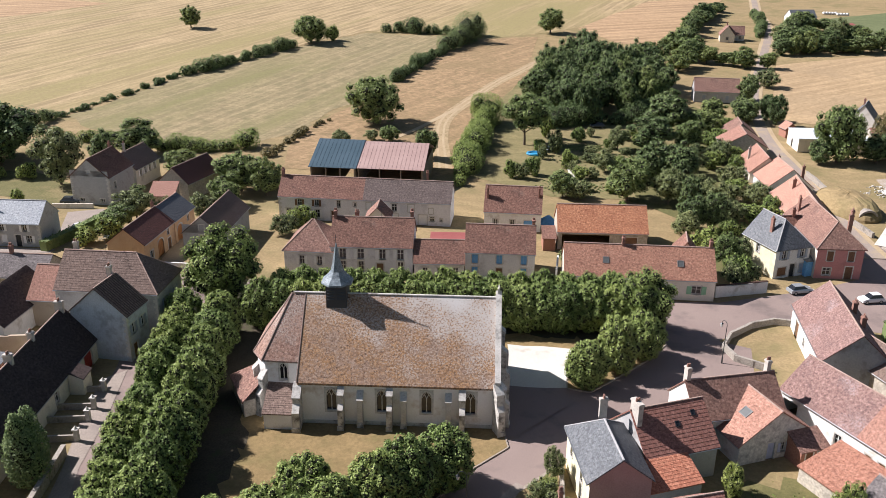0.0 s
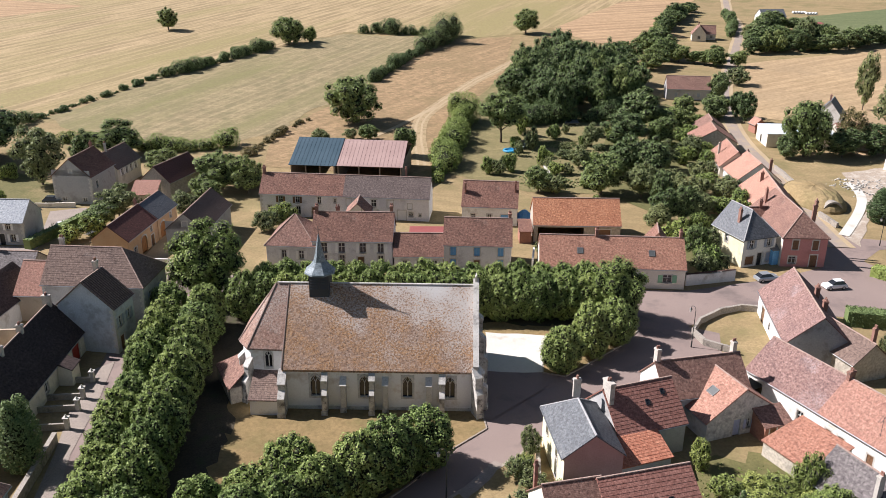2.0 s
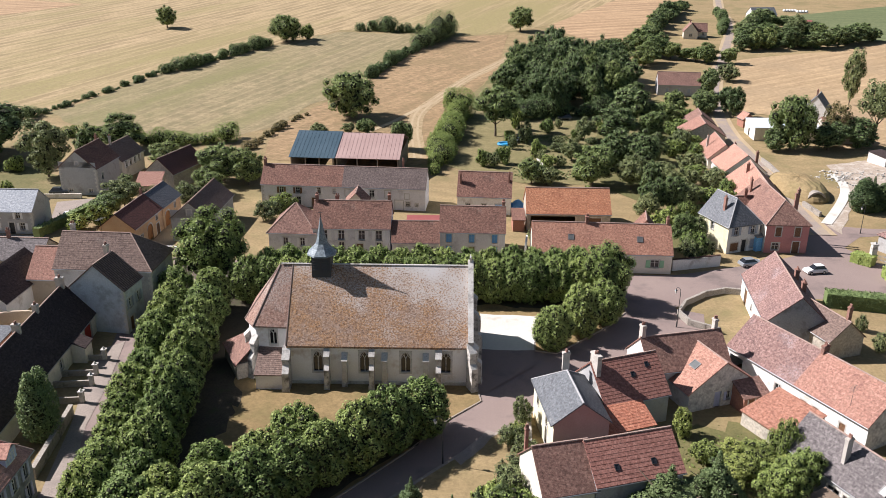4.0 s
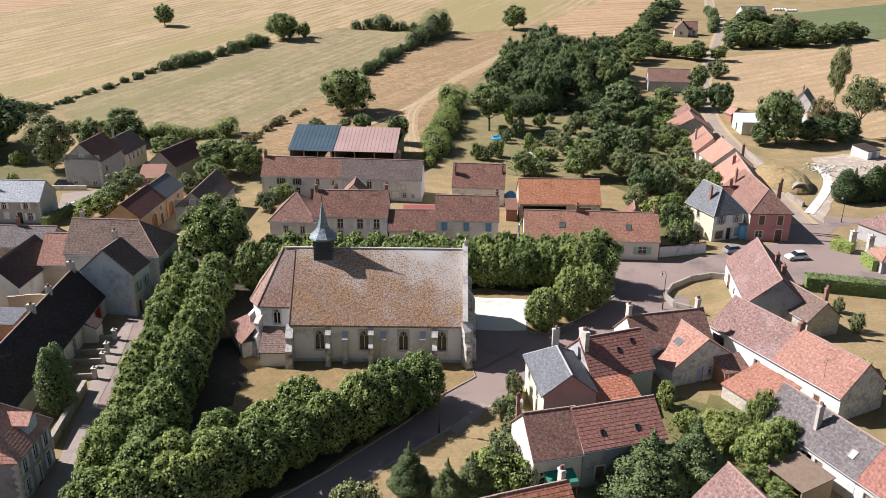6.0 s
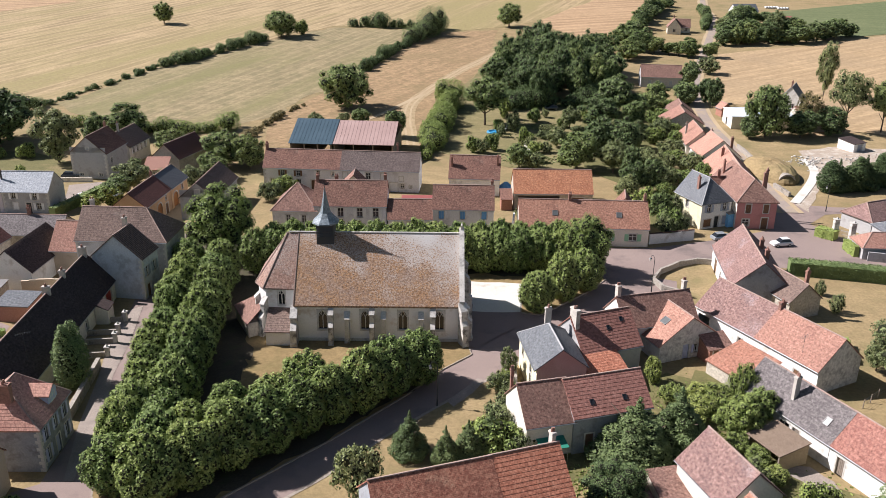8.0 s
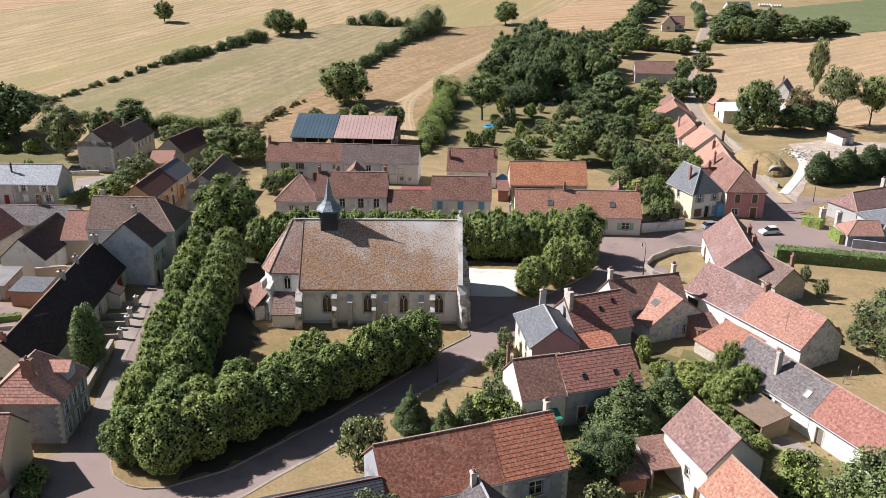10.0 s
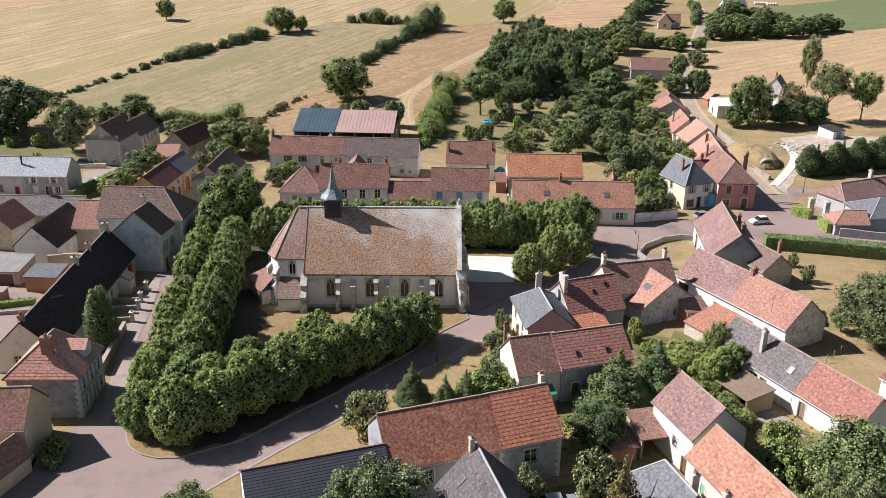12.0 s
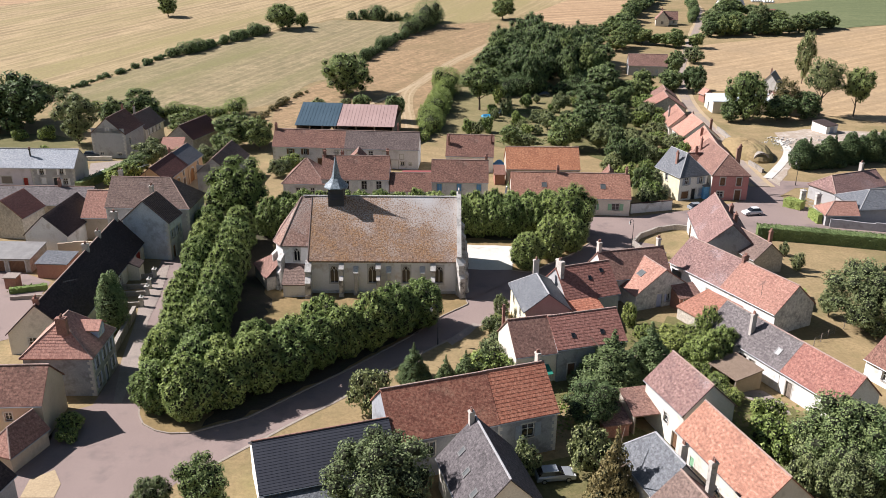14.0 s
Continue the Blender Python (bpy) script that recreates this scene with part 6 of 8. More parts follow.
# slate-roofed corner house
house("white two-storey corner house with hipped slate roof", 53.3, 135.2, -70.0, 8.6, 6.8, 5.4, 9.2, WALL_WHITE, SLATE,
      [("r", 1.7, 3.3, 1.0, 1.5, "shutters", SHUTTER_GREY), ("r", 5.3, 3.3, 1.0, 1.5, "shutters", SHUTTER_GREY), ("r", 1.6, 0.4, 1.7, 1.5, "closed", WOOD_BROWN), ("r", 3.7, 0, 1.0, 2.3, "door", METAL_DARK), ("r", 5.5, 0.6, 0.9, 1.6, "closed", SHUTTER_GREY), ("f", 4, 3.2, 0.9, 1.4, "window", None)],
      [(0.6, -1.9, 9.4, CHIMNEY_BRICK, 0.7, 0.5)], hips=(0, 3.0), caps=RIDGE_GREY, skins=(("f", WALL_YELLOW),))
house("small house with red tile roof behind the slate roof", 57.0, 143.0, 8.0, 6.5, 6.0, 3.6, 6.8, WALL_CREAM, TILE_RED, [], [(1.6, 0, 8.0, CHIMNEY_BRICK, 0.7, 0.5)])
lean_to("bright blue painted lean-to between two houses", 59.2, 133.8, 18.0, 5.0, 3.6, 2.8, 3.4, BLUE_PAINT, SHEET_GREY, name="outbuilding")
wall_run("garden_wall", "white rendered garden wall on the street", [(39.9, 122.0), (48.6, 124.3)], 1.9, 0.3, WALL_WHITE, cap=TILE_RED)
# rose house and the row up the lane
house("rose rendered house with stone-framed windows", 62.6, 139.4, -91.5, 17.4, 7.6, 5.6, 9.0, WALL_CREAM, TILE_BROWN,
      [("r", 2.2, 3.2, 1.0, 1.7, "closed", WOOD_BROWN), ("r", 5.6, 3.2, 1.0, 1.7, "closed", WOOD_BROWN), ("r", 2.0, 0.6, 1.3, 1.3, "window", None), ("r", 5.6, 0, 1.2, 2.2, "door", WOOD_BROWN), ("f", 14.0, 3.0, 0.9, 1.4, "window", None)],
      [(6.4, 1.6, 10.6, CHIMNEY_BRICK, 0.5, 0.8), (3.6, 2.9, 10.4, CHIMNEY_BRICK, 0.4, 0.6), (2.6, 3.3, 10.2, CHIMNEY_BRICK, 0.4, 0.6), (-6.2, -2.4, 9.5, CHIMNEY_BRICK, 0.8, 0.45)], hips=(0, 3.2), skins=(("r", WALL_PINK),))
house("row cottage with long smooth pink tile roof", 67.3, 160.6, -98, 19.0, 8.8, 2.7, 6.6, WALL_CREAM, TILE_SALMON, [("f", 4.0, 0.9, 0.8, 1.1, "window", None), ("f", 9.0, 0.9, 0.8, 1.1, "window", None)], [(-4.0, -1.4, 7.2, CHIMNEY_BRICK, 0.45, 0.8)])
house("row cottage with bright orange-pink tile roof", 70.0, 180.3, -91, 10.4, 9.6, 2.4, 6.3, WALL_WHITE, TILE_SALMON, [("f", 6.5, 0.3, 1.0, 1.7, "open", None), ("f", 8.6, 0.6, 0.8, 1.2, "window", None)], [(4.4, 2.4, 6.9, CHIMNEY_BRICK, 0.45, 0.7)])
house("row cottage with salmon tile roof and two chimneys", 68.7, 191.8, -95, 12.8, 7.4, 2.7, 6.1, WALL_CREAM, TILE_SALMON, [("r", 3.0, 0.8, 0.9, 1.2, "window", None)], [(-1.2, -2.6, 6.4, CHIMNEY_WHITE, 0.45, 0.6), (5.4, 2.4, 6.3, CHIMNEY_BRICK, 0.4, 0.6)])
house("grey stone gabled barn with faded pink tile roof on the lane", 69.6, 210.2, -97, 9.4, 10.8, 3.0, 6.2, WALL_STONE, TILE_PINK, [("r", 5.4, 0, 1.2, 2.0, "door", WOOD_GREY)], name="barn", category="barn", group="farm barns", z0=ground_height(210))
house("low brown-roofed byre at the lane", 72.4, 222.6, -98, 8.4, 8.0, 2.6, 5.4, WALL_STONE, TILE_BROWN, [], name="barn", category="barn", group="farm barns", z0=ground_height(222))
house("tiny brick hut with an orange tile roof", 87.2, 227.4, -80, 3.6, 3.0, 2.6, 4.0, WALL_BRICK, TILE_SALMON, [("r", 1.4, 0, 0.9, 1.9, "door", WOOD_GREY)], name="hut", category="hut", z0=ground_height(227))
# far houses
house("long low farmhouse with brown tile roof under trees", 78.0, 268.0, -7.5, 13.6, 7.6, 3.6, 7.0, WALL_GREY, TILE_BROWN, [("f", u, 1.0, 1.0, 1.3, "closed", SHUTTER_GREY) for u in (3, 6.5, 10)], z0=ground_height(268))
house("brown-tiled cross wing of the hillside house", 115.6, 378.4, -8.0, 6.4, 5.6, 2.8, 6.0, WALL_CREAM, TILE_BROWN, [("f", 4.6, 0.9, 0.9, 1.2, "window", None)], z0=ground_height(378))
house("cream gabled house on the hillside", 111.0, 376.0, 78.0, 8.4, 6.0, 3.2, 6.8, WALL_CREAM, TILE_BROWN, [("l", 3.0, 1.0, 1.2, 1.3, "window", None)], [(1.0, 0.3, 7.8, CHIMNEY_BRICK, 0.5, 0.5)], z0=ground_height(374))
house("distant slate-roofed house among trees", 161.5, 430.0, 8.0, 12.5, 8.0, 3.0, 6.2, WALL_WHITE, SLATE, [("f", 3.0, 0.8, 1.6, 1.4, "window", None), ("f", 8.5, 0.8, 1.6, 1.4, "window", None)], z0=ground_height(428), caps=None)
lean_to("distant low shed under a faded red sheet roof", 177.4, 413.0, 2.0, 8.0, 7.0, 1.5, 2.2, WALL_CREAM, SHEET_RED)
house("white house with a steep slate roof among trees", 111.0, 236.0, 60.0, 8.0, 6.6, 3.6, 7.6, WALL_WHITE, SLATE, [("l", 4.0, 1.0, 1.2, 1.4, "window", None)], [(0, 0.5, 8.6, CHIMNEY_BRICK, 0.5, 0.6)], z0=ground_height(236), caps=RIDGE_GREY)
lean_to("long white outbuilding with pale blue sheet roof at the lane", 94.8, 216.2, -2, 20.0, 9.0, 3.5, 4.2, WALL_CREAM, SHEET_PALE, name="outbuilding", holes=(("l", 4.0, 0.1, 1.0, 2.2, "door", METAL_DARK), ("f", 6.0, 1.0, 1.2, 1.2, "window", None)))
house("stone ruin shell with a rusty tile roof", 107.0, 213.0, -3, 9.0, 7.0, 4.4, 6.4, WALL_STONE, TILE_PINK, [("f", 4, 0, 2.0, 2.4, "open", None)], z0=ground_height(213))
lean_to("small white garden shed under a dark sheet roof", 109.6, 191.8, 26, 4.4, 5.0, 2.2, 2.8, WALL_WHITE, TILE_DARK, holes=(("f", 2.2, 0, 1.6, 1.9, "garage", SHUTTER_GREY),))

# ---- west side of the village ----
house("tall grey gabled house with pale quoins", -76.4, 166.3, 85.0, 10.6, 8.2, 6.0, 9.6, WALL_GREY, TILE_RED, [("l", 2.0, 0.6, 1.0, 0.7, "window", None), ("l", 6.4, 0.6, 1.0, 0.7, "window", None), ("l", 4.1, 6.6, 0.6, 0.6, "window", None), ("f", 2.5, 3.0, 0.9, 1.4, "window", None)],
      [(4.6, 0.2, 10.6, CHIMNEY_BRICK, 0.7, 0.5)], corners=((-1, -1), (-1, 1)))
house("lower grey wing under greyish tiles", -74.2, 177.4, 82.0, 10.4, 6.8, 4.6, 7.7, WALL_CREAM, TILE_GREYBROWN, [("f", u, 2.6, 0.9, 1.4, *WIN) for u in (2, 4, 6, 8)], [(-3.0, 0, 9.6, CHIMNEY_WHITE, 0.5, 0.5)])
house("stone barn with dark brown tile roof", -59.2, 171.0, 73.0, 12.5, 7.0, 4.0, 7.0, WALL_STONE, TILE_MAROON, [], name="barn", category="barn", group="farm barns")
lean_to("stone lean-to with faded pink tiles", -62.0, 161.8, 2, 5.0, 4.2, 2.6, 4.4, WALL_STONE, TILE_PINK)
house("ochre barn with arched wooden doors, brown tile half", -56.3, 134.5, 85.0, 12.0, 6.4, 4.5, 7.0, WALL_ORANGE, TILE_MAROON, [("f", 6.2, 0, 2.3, 3.1, "arch", WOOD_ORANGE), ("f", 2.6, 0.9, 1.2, 1.4, "window", None), ("f", 9.6, 0, 1.2, 2.1, "door", WOOD_BROWN), ("f", 9.4, 2.9, 0.8, 0.9, "window", None)], [(5.6, 0.3, 7.9, CHIMNEY_BRICK, 0.5, 0.5)])
house("ochre barn with arched wooden doors, slate half", -55.2, 144.7, 84.0, 8.4, 6.4, 4.5, 6.9, WALL_ORANGE, SLATE, [("f", 2.0, 0, 2.3, 3.1, "arch", WOOD_ORANGE), ("f", 5.6, 2.7, 0.8, 1.0, "window", None)])
house("grey gabled house with a round gable window", -45.0, 141.2, 87.0, 15.0, 7.0, 4.6, 7.6, WALL_GREY, TILE_GREYBROWN, [("l", 3.5, 2.5, 1.0, 1.7, "window", None), ("l", 4.6, 0, 1.2, 2.0, "door", WOOD_BROWN), ("l", 3.5, 5.2, 0.9, 0.9, "window", None)], course=0.5)
house("big grey house with a wide brown interlocking tile roof", -49.4, 108.2, -3.0, 14.6, 8.6, 7.2, 11.2, WALL_GREY, TILE_GREYBROWN,
      [("r", 2.4, 3.8, 0.9, 1.6, "shutters", SHUTTER_GREY), ("r", 6.0, 3.8, 0.9, 1.6, "shutters", SHUTTER_GREY), ("r", 2.4, 0.7, 1.4, 1.7, "closed", METAL_DARK), ("r", 6.0, 0, 1.3, 2.2, "door", METAL_DARK)],
      [(-6.0, 0.6, 12.3, CHIMNEY_WHITE, 0.8, 0.6)], hips=(0, 4.2), course=0.36, corners=((-1, -1), (1, -1)))
house("low house with faded pink tile roof", -59.5, 110.5, -3.0, 5.4, 8.0, 4.4, 8.0, WALL_BEIGE, TILE_PINK, [])
house("tall blue-grey gabled house on the west street", -47.6, 100.0, 81.6, 5.2, 8.0, 6.9, 10.4, WALL_PALEBLUE, TILE_GREYBROWN, [("f", 1.4, 3.6, 0.9, 1.5, "shutters", SHUTTER_GREY), ("f", 3.8, 3.6, 0.9, 1.5, "shutters", SHUTTER_GREY), ("f", 1.5, 0, 1.1, 2.2, "door", WOOD_BROWN)],
      [(2.2, 0.6, 11.6, CHIMNEY_WHITE, 0.7, 0.7)], ribs=0.42, corners=((-1, -1),))
house("white gabled outhouse with dark interlocking tiles", -65.6, 106.1, 86.8, 13.0, 7.2, 3.6, 6.9, WALL_WHITE, TILE_DARK, [("f", 9.5, 0, 2.4, 2.4, "door", WOOD_BROWN)], course=0.38, caps=None)
house("stone outhouse with red interlocking tiles", -76.0, 110.4, 82.0, 7.0, 7.0, 4.2, 7.2, WALL_STONE, TILE_STRIPED, [], course=0.38, caps=None)
house("long low roof of greyish tiles behind outhouses", -76.0, 120.5, -2.0, 22.0, 7.0, 3.2, 5.6, WALL_STONE, TILE_FLATGREY, [], [(4.4, 0, 7.0, CHIMNEY_BRICK, 0.7, 0.5)])
house("long low house with a nearly black tile roof", -52.4, 81.0, 92.0, 34.0, 8.2, 3.2, 7.2, WALL_CREAM, TILE_DARK,
      [("f", 30.5, 0, 2.4, 2.6, "door", DOOR_RED), ("f", 26.5, 0.9, 1.1, 1.4, "window", None), ("f", 21, 0.9, 1.1, 1.4, "window", None), ("f", 12.5, 0.9, 1.1, 1.4, "window", None), ("l", 3.0, 0.8, 1.0, 1.6, "window", None)],
      [(16.4, 0, 8.5, CHIMNEY_WHITE, 0.6, 1.3), (8.2, 0, 8.2, CHIMNEY_WHITE, 0.6, 0.9), (2.5, 0, 8.2, CHIMNEY_WHITE, 0.6, 1.2), (-16.4, 0, 8.0, CHIMNEY_BRICK, 0.6, 0.8)], course=0.3)
lean_to("small porch on the dark-roofed house", -47.6, 89.5, 92, 2.4, 1.8, 2.4, 3.2, WALL_CREAM, TILE_DARK, name="porch")
lean_to("pair of garages under weathered grey sheet roof", -69.0, 94.5, -2, 7.6, 6.0, 2.4, 3.0, WALL_STONE, SHEET_GREY, name="garage", holes=(("f", 2.0, 0, 2.6, 2.0, "garage", WOOD_BROWN), ("f", 5.4, 0, 2.6, 2.0, "garage", WOOD_BROWN)))
lean_to("brick shed with pale slate sheet roof", -60.6, 91.0, -4, 5.0, 4.2, 2.6, 3.1, WALL_BRICK, SLATE)
lean_to("little brick privy with a flat slab roof", -65.5, 85.5, -4, 1.8, 1.6, 2.0, 2.1, WALL_BRICK, CONCRETE)
wall_run("yard_wall", "beige rendered yard wall", [(-63.5, 98.2), (-55.0, 98.8)], 2.6, 0.35, WALL_BEIGE)
house("lilac-white rendered house half with a pale slate roof", -90.2, 140.8, -1.3, 10.6, 7.0, 4.6, 7.6, WALL_LILAC, SLATE_PALE,
      [("f", 5.2, 0.9, 2.2, 1.5, "closed", WOOD_GREY), ("f", 9.2, 0, 1.0, 2.1, "door", DOOR_RED), ("f", 2.0, 0.9, 1.0, 1.4, "window", None)], caps=RIDGE_GREY)
house("grey stone house half with white quoins and a pale slate roof", -80.2, 140.6, -1.3, 9.2, 7.0, 4.6, 7.6, WALL_GREY, SLATE_PALE,
      [("f", u, 2.9, 0.9, 1.3, *WIN) for u in (2.2, 6.4)] + [("f", 2.4, 0.7, 1.0, 1.5, "closed", SHUTTER_WHITE), ("f", 5.0, 0, 1.0, 2.2, "door", METAL_DARK), ("f", 7.0, 0.7, 1.0, 1.4, *WIN)],
      [(-5.2, -1.5, 8.0, METAL_DARK, 0.3, 0.3)], corners=((1, -1), (-1, -1)), caps=RIDGE_GREY)
# hipped house with dormer
def dormer_house():
    ob = house("grey hipped house with red tiles and a dormer", -44.9, 57.2, 90.0, 7.4, 8.2, 5.5, 9.1, WALL_BLUEGREY, TILE_ROSE,
               [("f", u, 3.2, 0.8, 1.5, "shutters", SHUTTER_LILAC) for u in (1.4, 3.7, 6.0)] + [("f", u, 0.7, 0.8, 1.6, "shutters", SHUTTER_LILAC) for u in (1.4, 6.0)] + [("f", 3.7, 0, 1.0, 2.2, "door", SHUTTER_LILAC)],
               [(-2.4, -0.7, 10.0, CHIMNEY_BRICK, 0.8, 1.5)], hips=(2.6, 2.4), course=0.36, corners=((-1, -1),))
    bm = bmesh.new()
    box(bm, 0.1, -3.7, 5.6, 2.2, -1.2, 7.3)
    d = part("dormer", bm, SHUTTER_LILAC, ob)
    bm = bmesh.new()
    slope(bm, (-0.2, -0.9, 7.1), (-0.2, -4.0, 7.1), (1.15, -4.0, 8.0), (1.15, -0.9, 8.0), 0.12)
    slope(bm, (2.5, -4.0, 7.1), (2.5, -0.9, 7.1), (1.15, -0.9, 8.0), (1.15, -4.0, 8.0), 0.12)
    part("dormer_roof", bm, TILE_ROSE, d)
    part("dormer_window", window_mesh("frame", 1.2, 1.1), None, d, "", pose(1.15, -3.72, 5.9))
    return ob


dormer_house()
house("beige cottage with rough red tiles", -47.4, 47.6, 2.5, 8.4, 6.4, 4.6, 7.6, WALL_BEIGE, TILE_RED, [("f", 4.6, 2.4, 0.8, 1.0, "window", None), ("f", 5.2, 0, 1.0, 1.9, "door", WOOD_BROWN)])
house("small outhouse with a pink hipped tile roof", -44.6, 41.2, 72.0, 5.4, 3.2, 2.4, 4.2, WALL_BEIGE, TILE_PINK, [], hips=(1.8, 0))
house("grey gabled cottage at the street fork", -45.0, 31.5, 80.0, 6.0, 6.0, 3.2, 6.2, WALL_GREY, TILE_DARK, [])

# ---- east side of the village ----
yellow_house = house("pale yellow house with hipped slate roof and rose gable", 15.4, 72.5, -83.2, 9.6, 6.2, 4.9, 7.3, WALL_YELLOW, SLATE, [("f", 2.2, 2.8, 0.9, 1.5, "window", None), ("f", 6.5, 2.8, 0.9, 1.5, "window", None), ("f", 6.5, 0.4, 0.9, 2.0, "window", None)], [(-4.3, 0.4, 8.6, CHIMNEY_WHITE, 0.5, 1.0)], hips=(2.6, 0), caps=RIDGE_GREY)
bm = bmesh.new()
v = [bm.verts.new((4.815, y, z)) for y, z in ((-3.1, 0), (3.1, 0), (3.1, 4.9), (0, 7.2), (-3.1, 4.9))]
u = [bm.verts.new((4.80, p.co.y, p.co.z)) for p in v]
bm.faces.new(v)
for i in range(5):
    bm.faces.new((u[i], u[(i + 1) % 5], v[(i + 1) % 5], v[i]))
part("gable_render", bm, WALL_ROSE_PALE, yellow_house, "rose rendered gable")
house("house with striped red interlocking tiles", 22.2, 77.8, 20.0, 8.6, 7.6, 4.0, 7.5, WALL_GREY, TILE_STRIPED, [("r", 3, 0.8, 0.9, 1.3, "window", None)], [(-4.0, -0.6, 8.9, CHIMNEY_WHITE, 0.7, 2.0)], course=0.42, sky=((0.4, 0.55), (2.6, 0.72)))
lean_to("orange tiled lean-to below the striped roof", 21.5, 71.6, 20.0, 6.0, 3.4, 2.6, 3.9, WALL_GREY, TILE_STRIPED_ORANGE, course=0.4)
house("cottage with a brown tile roof behind the courtyard", 31.0, 85.0, 14.0, 11.0, 6.6, 3.9, 7.0, WALL_WHITE, TILE_BROWN, [], [(-5.2, 0.3, 8.6, CHIMNEY_WHITE, 0.6, 1.0), (4.9, 0.3, 8.4, CHIMNEY_WHITE, 0.6, 0.8)])
house("stone house with an orange-pink roof and skylight", 33.75, 82.85, -70.0, 8.0, 9.7, 2.7, 6.1, WALL_WHITE, TILE_SALMON, course=0.34, holes=[("r", 4.2, 0, 1.0, 2.2, "door", SHUTTER_LILAC), ("r", 5.8, 0.8, 0.7, 1.2, "shutters", SHUTTER_LILAC)], skins=(("r", WALL_RUBBLE),), sky=((1.0, 0.55, 1.3, 1.1),))
lean_to("red brick annexe with a dark roof", 38.5, 79.0, 20.0, 3.6, 2.4, 2.2, 3.3, WALL_BRICK, TILE_BROWN, name="annexe", holes=(("f", 1.1, 0, 0.9, 1.9, "door", WOOD_BROWN), ("f", 2.6, 0.9, 0.8, 1.0, "window", None)))
house("long white farmhouse, far half under purple-brown tiles", 44.6, 85.2, -63.2, 11.2, 7.8, 3.7, 7.1, WALL_WHITE, TILE_MAUVE, [("f", 8.6, 0.5, 0.9, 1.7, "window", None), ("f", 1.6, 0, 2.2, 2.6, "open", None)])
house("long white farmhouse, near half under pink-red tiles", 49.4, 75.7, -63.2, 10.2, 7.8, 3.7, 7.1, WALL_WHITE, TILE_PINK, course=0.36, skins=(("r", WALL_RUBBLE),), holes=[("f", 1.5, 0.9, 0.8, 1.2, "closed", WOOD_BROWN), ("f", 3.2, 0, 0.9, 2.1, "door", WOOD_BROWN), ("f", 7.0, 0.9, 0.8, 1.2, "closed", WOOD_BROWN)], chimneys=[(-5.0, 0.1, 8.0, CHIMNEY_BRICK, 0.5, 1.2)])
lean_to("low annexe with ragged orange tiles", 40.3, 73.4, -63.2, 6.6, 5.8, 2.0, 3.5, WALL_STONE, TILE_RAGGED)
house("long white cottage under weathered grey tiles", 43.4, 62.0, -66.0, 13.2, 6.2, 3.2, 6.2, WALL_WHITE, TILE_FLATGREY, course=0.36, holes=[("f", 8.6, 0, 1.0, 2.1, "door", WOOD_GREY), ("f", 6.8, 0.5, 1.6, 1.6, "window", None)], chimneys=[(-0.2, -1.6, 7.4, CHIMNEY_WHITE, 0.5, 0.9)], sky=((4.8, 0.4, 0.8, 1.0),))
house("white cottage end under brick-red tiles", 48.0, 51.8, -66.0, 9.2, 6.2, 3.2, 6.2, WALL_WHITE, TILE_STRIPED, course=0.36, holes=[("f", 1.6, 0, 1.0, 2.1, "door", WOOD_GREY)])
lean_to("grey wooden garden shed with open front", 38.5, 56.6, -66.0, 4.6, 4.2, 2.2, 2.7, WOOD_SLAT, WOOD_ROOF, open_front=True)
house("tall cream cottage with brown tile roof", 29.2, 46.2, -72.9, 7.8, 6.4, 5.2, 8.2, WALL_CREAM, TILE_MAUVE, course=0.34, holes=[("f", 4.6, 2.2, 0.9, 1.1, "window", None), ("f", 6.6, 0, 1.0, 2.0, "door", WOOD_BROWN)])
lean_to("open cart shed with brown tiles", 24.3, 47.6, 12.0, 3.6, 4.2, 2.6, 3.6, WALL_STONE, TILE_BROWN, open_front=True)
lean_to("low brick lean-to against the cart shed", 20.6, 46.4, 12.0, 3.0, 3.6, 1.8, 2.6, WALL_BRICK, TILE_BROWN)
house("cream cottage with a long salmon tile roof", 31.3, 34.8, -73.4, 13.6, 6.0, 4.0, 6.9, WALL_CREAM, TILE_STREET, course=0.36, holes=[("f", 3.0, 1.2, 0.7, 1.2, "closed", SHUTTER_GREEN), ("f", 7.5, 1.2, 0.7, 0.8, "window", None)])
house("grey slate-roofed house with hipped end", 22.6, 33.4, -74.0, 8.0, 5.4, 4.4, 7.4, WALL_CREAM, SLATE, [], [(2.6, 0.6, 8.6, CHIMNEY_WHITE, 0.6, 0.9)], hips=(2.6, 0), caps=RIDGE_GREY)
house("house with a plain brown tile roof at the village edge", 24.4, 25.6, -74.0, 7.6, 6.6, 4.0, 6.9, WALL_CREAM, TILE_GREYBROWN, [], [(-2.0, 2.0, 8.8, CHIMNEY_WHITE, 0.6, 0.8)])
# two-part cottage by the church road
house("cream cottage with old brown tiles by the church road", 12.4, 59.9, 14.0, 5.6, 7.0, 4.4, 7.6, WALL_CREAM, TILE_BROWN, [], [(-2.6, 2.4, 8.2, CHIMNEY_BRICK, 0.4, 0.4)])
house("cottage with striped red interlocking roof", 19.4, 61.4, 16.0, 9.4, 6.8, 4.9, 7.7, WALL_BLUEGREY, TILE_STRIPED, [("f", 2.0, 0.4, 1.0, 2.0, "door", WOOD_BROWN)], course=0.42, sky=((-2.2, 0.3), (1.8, 0.3)))
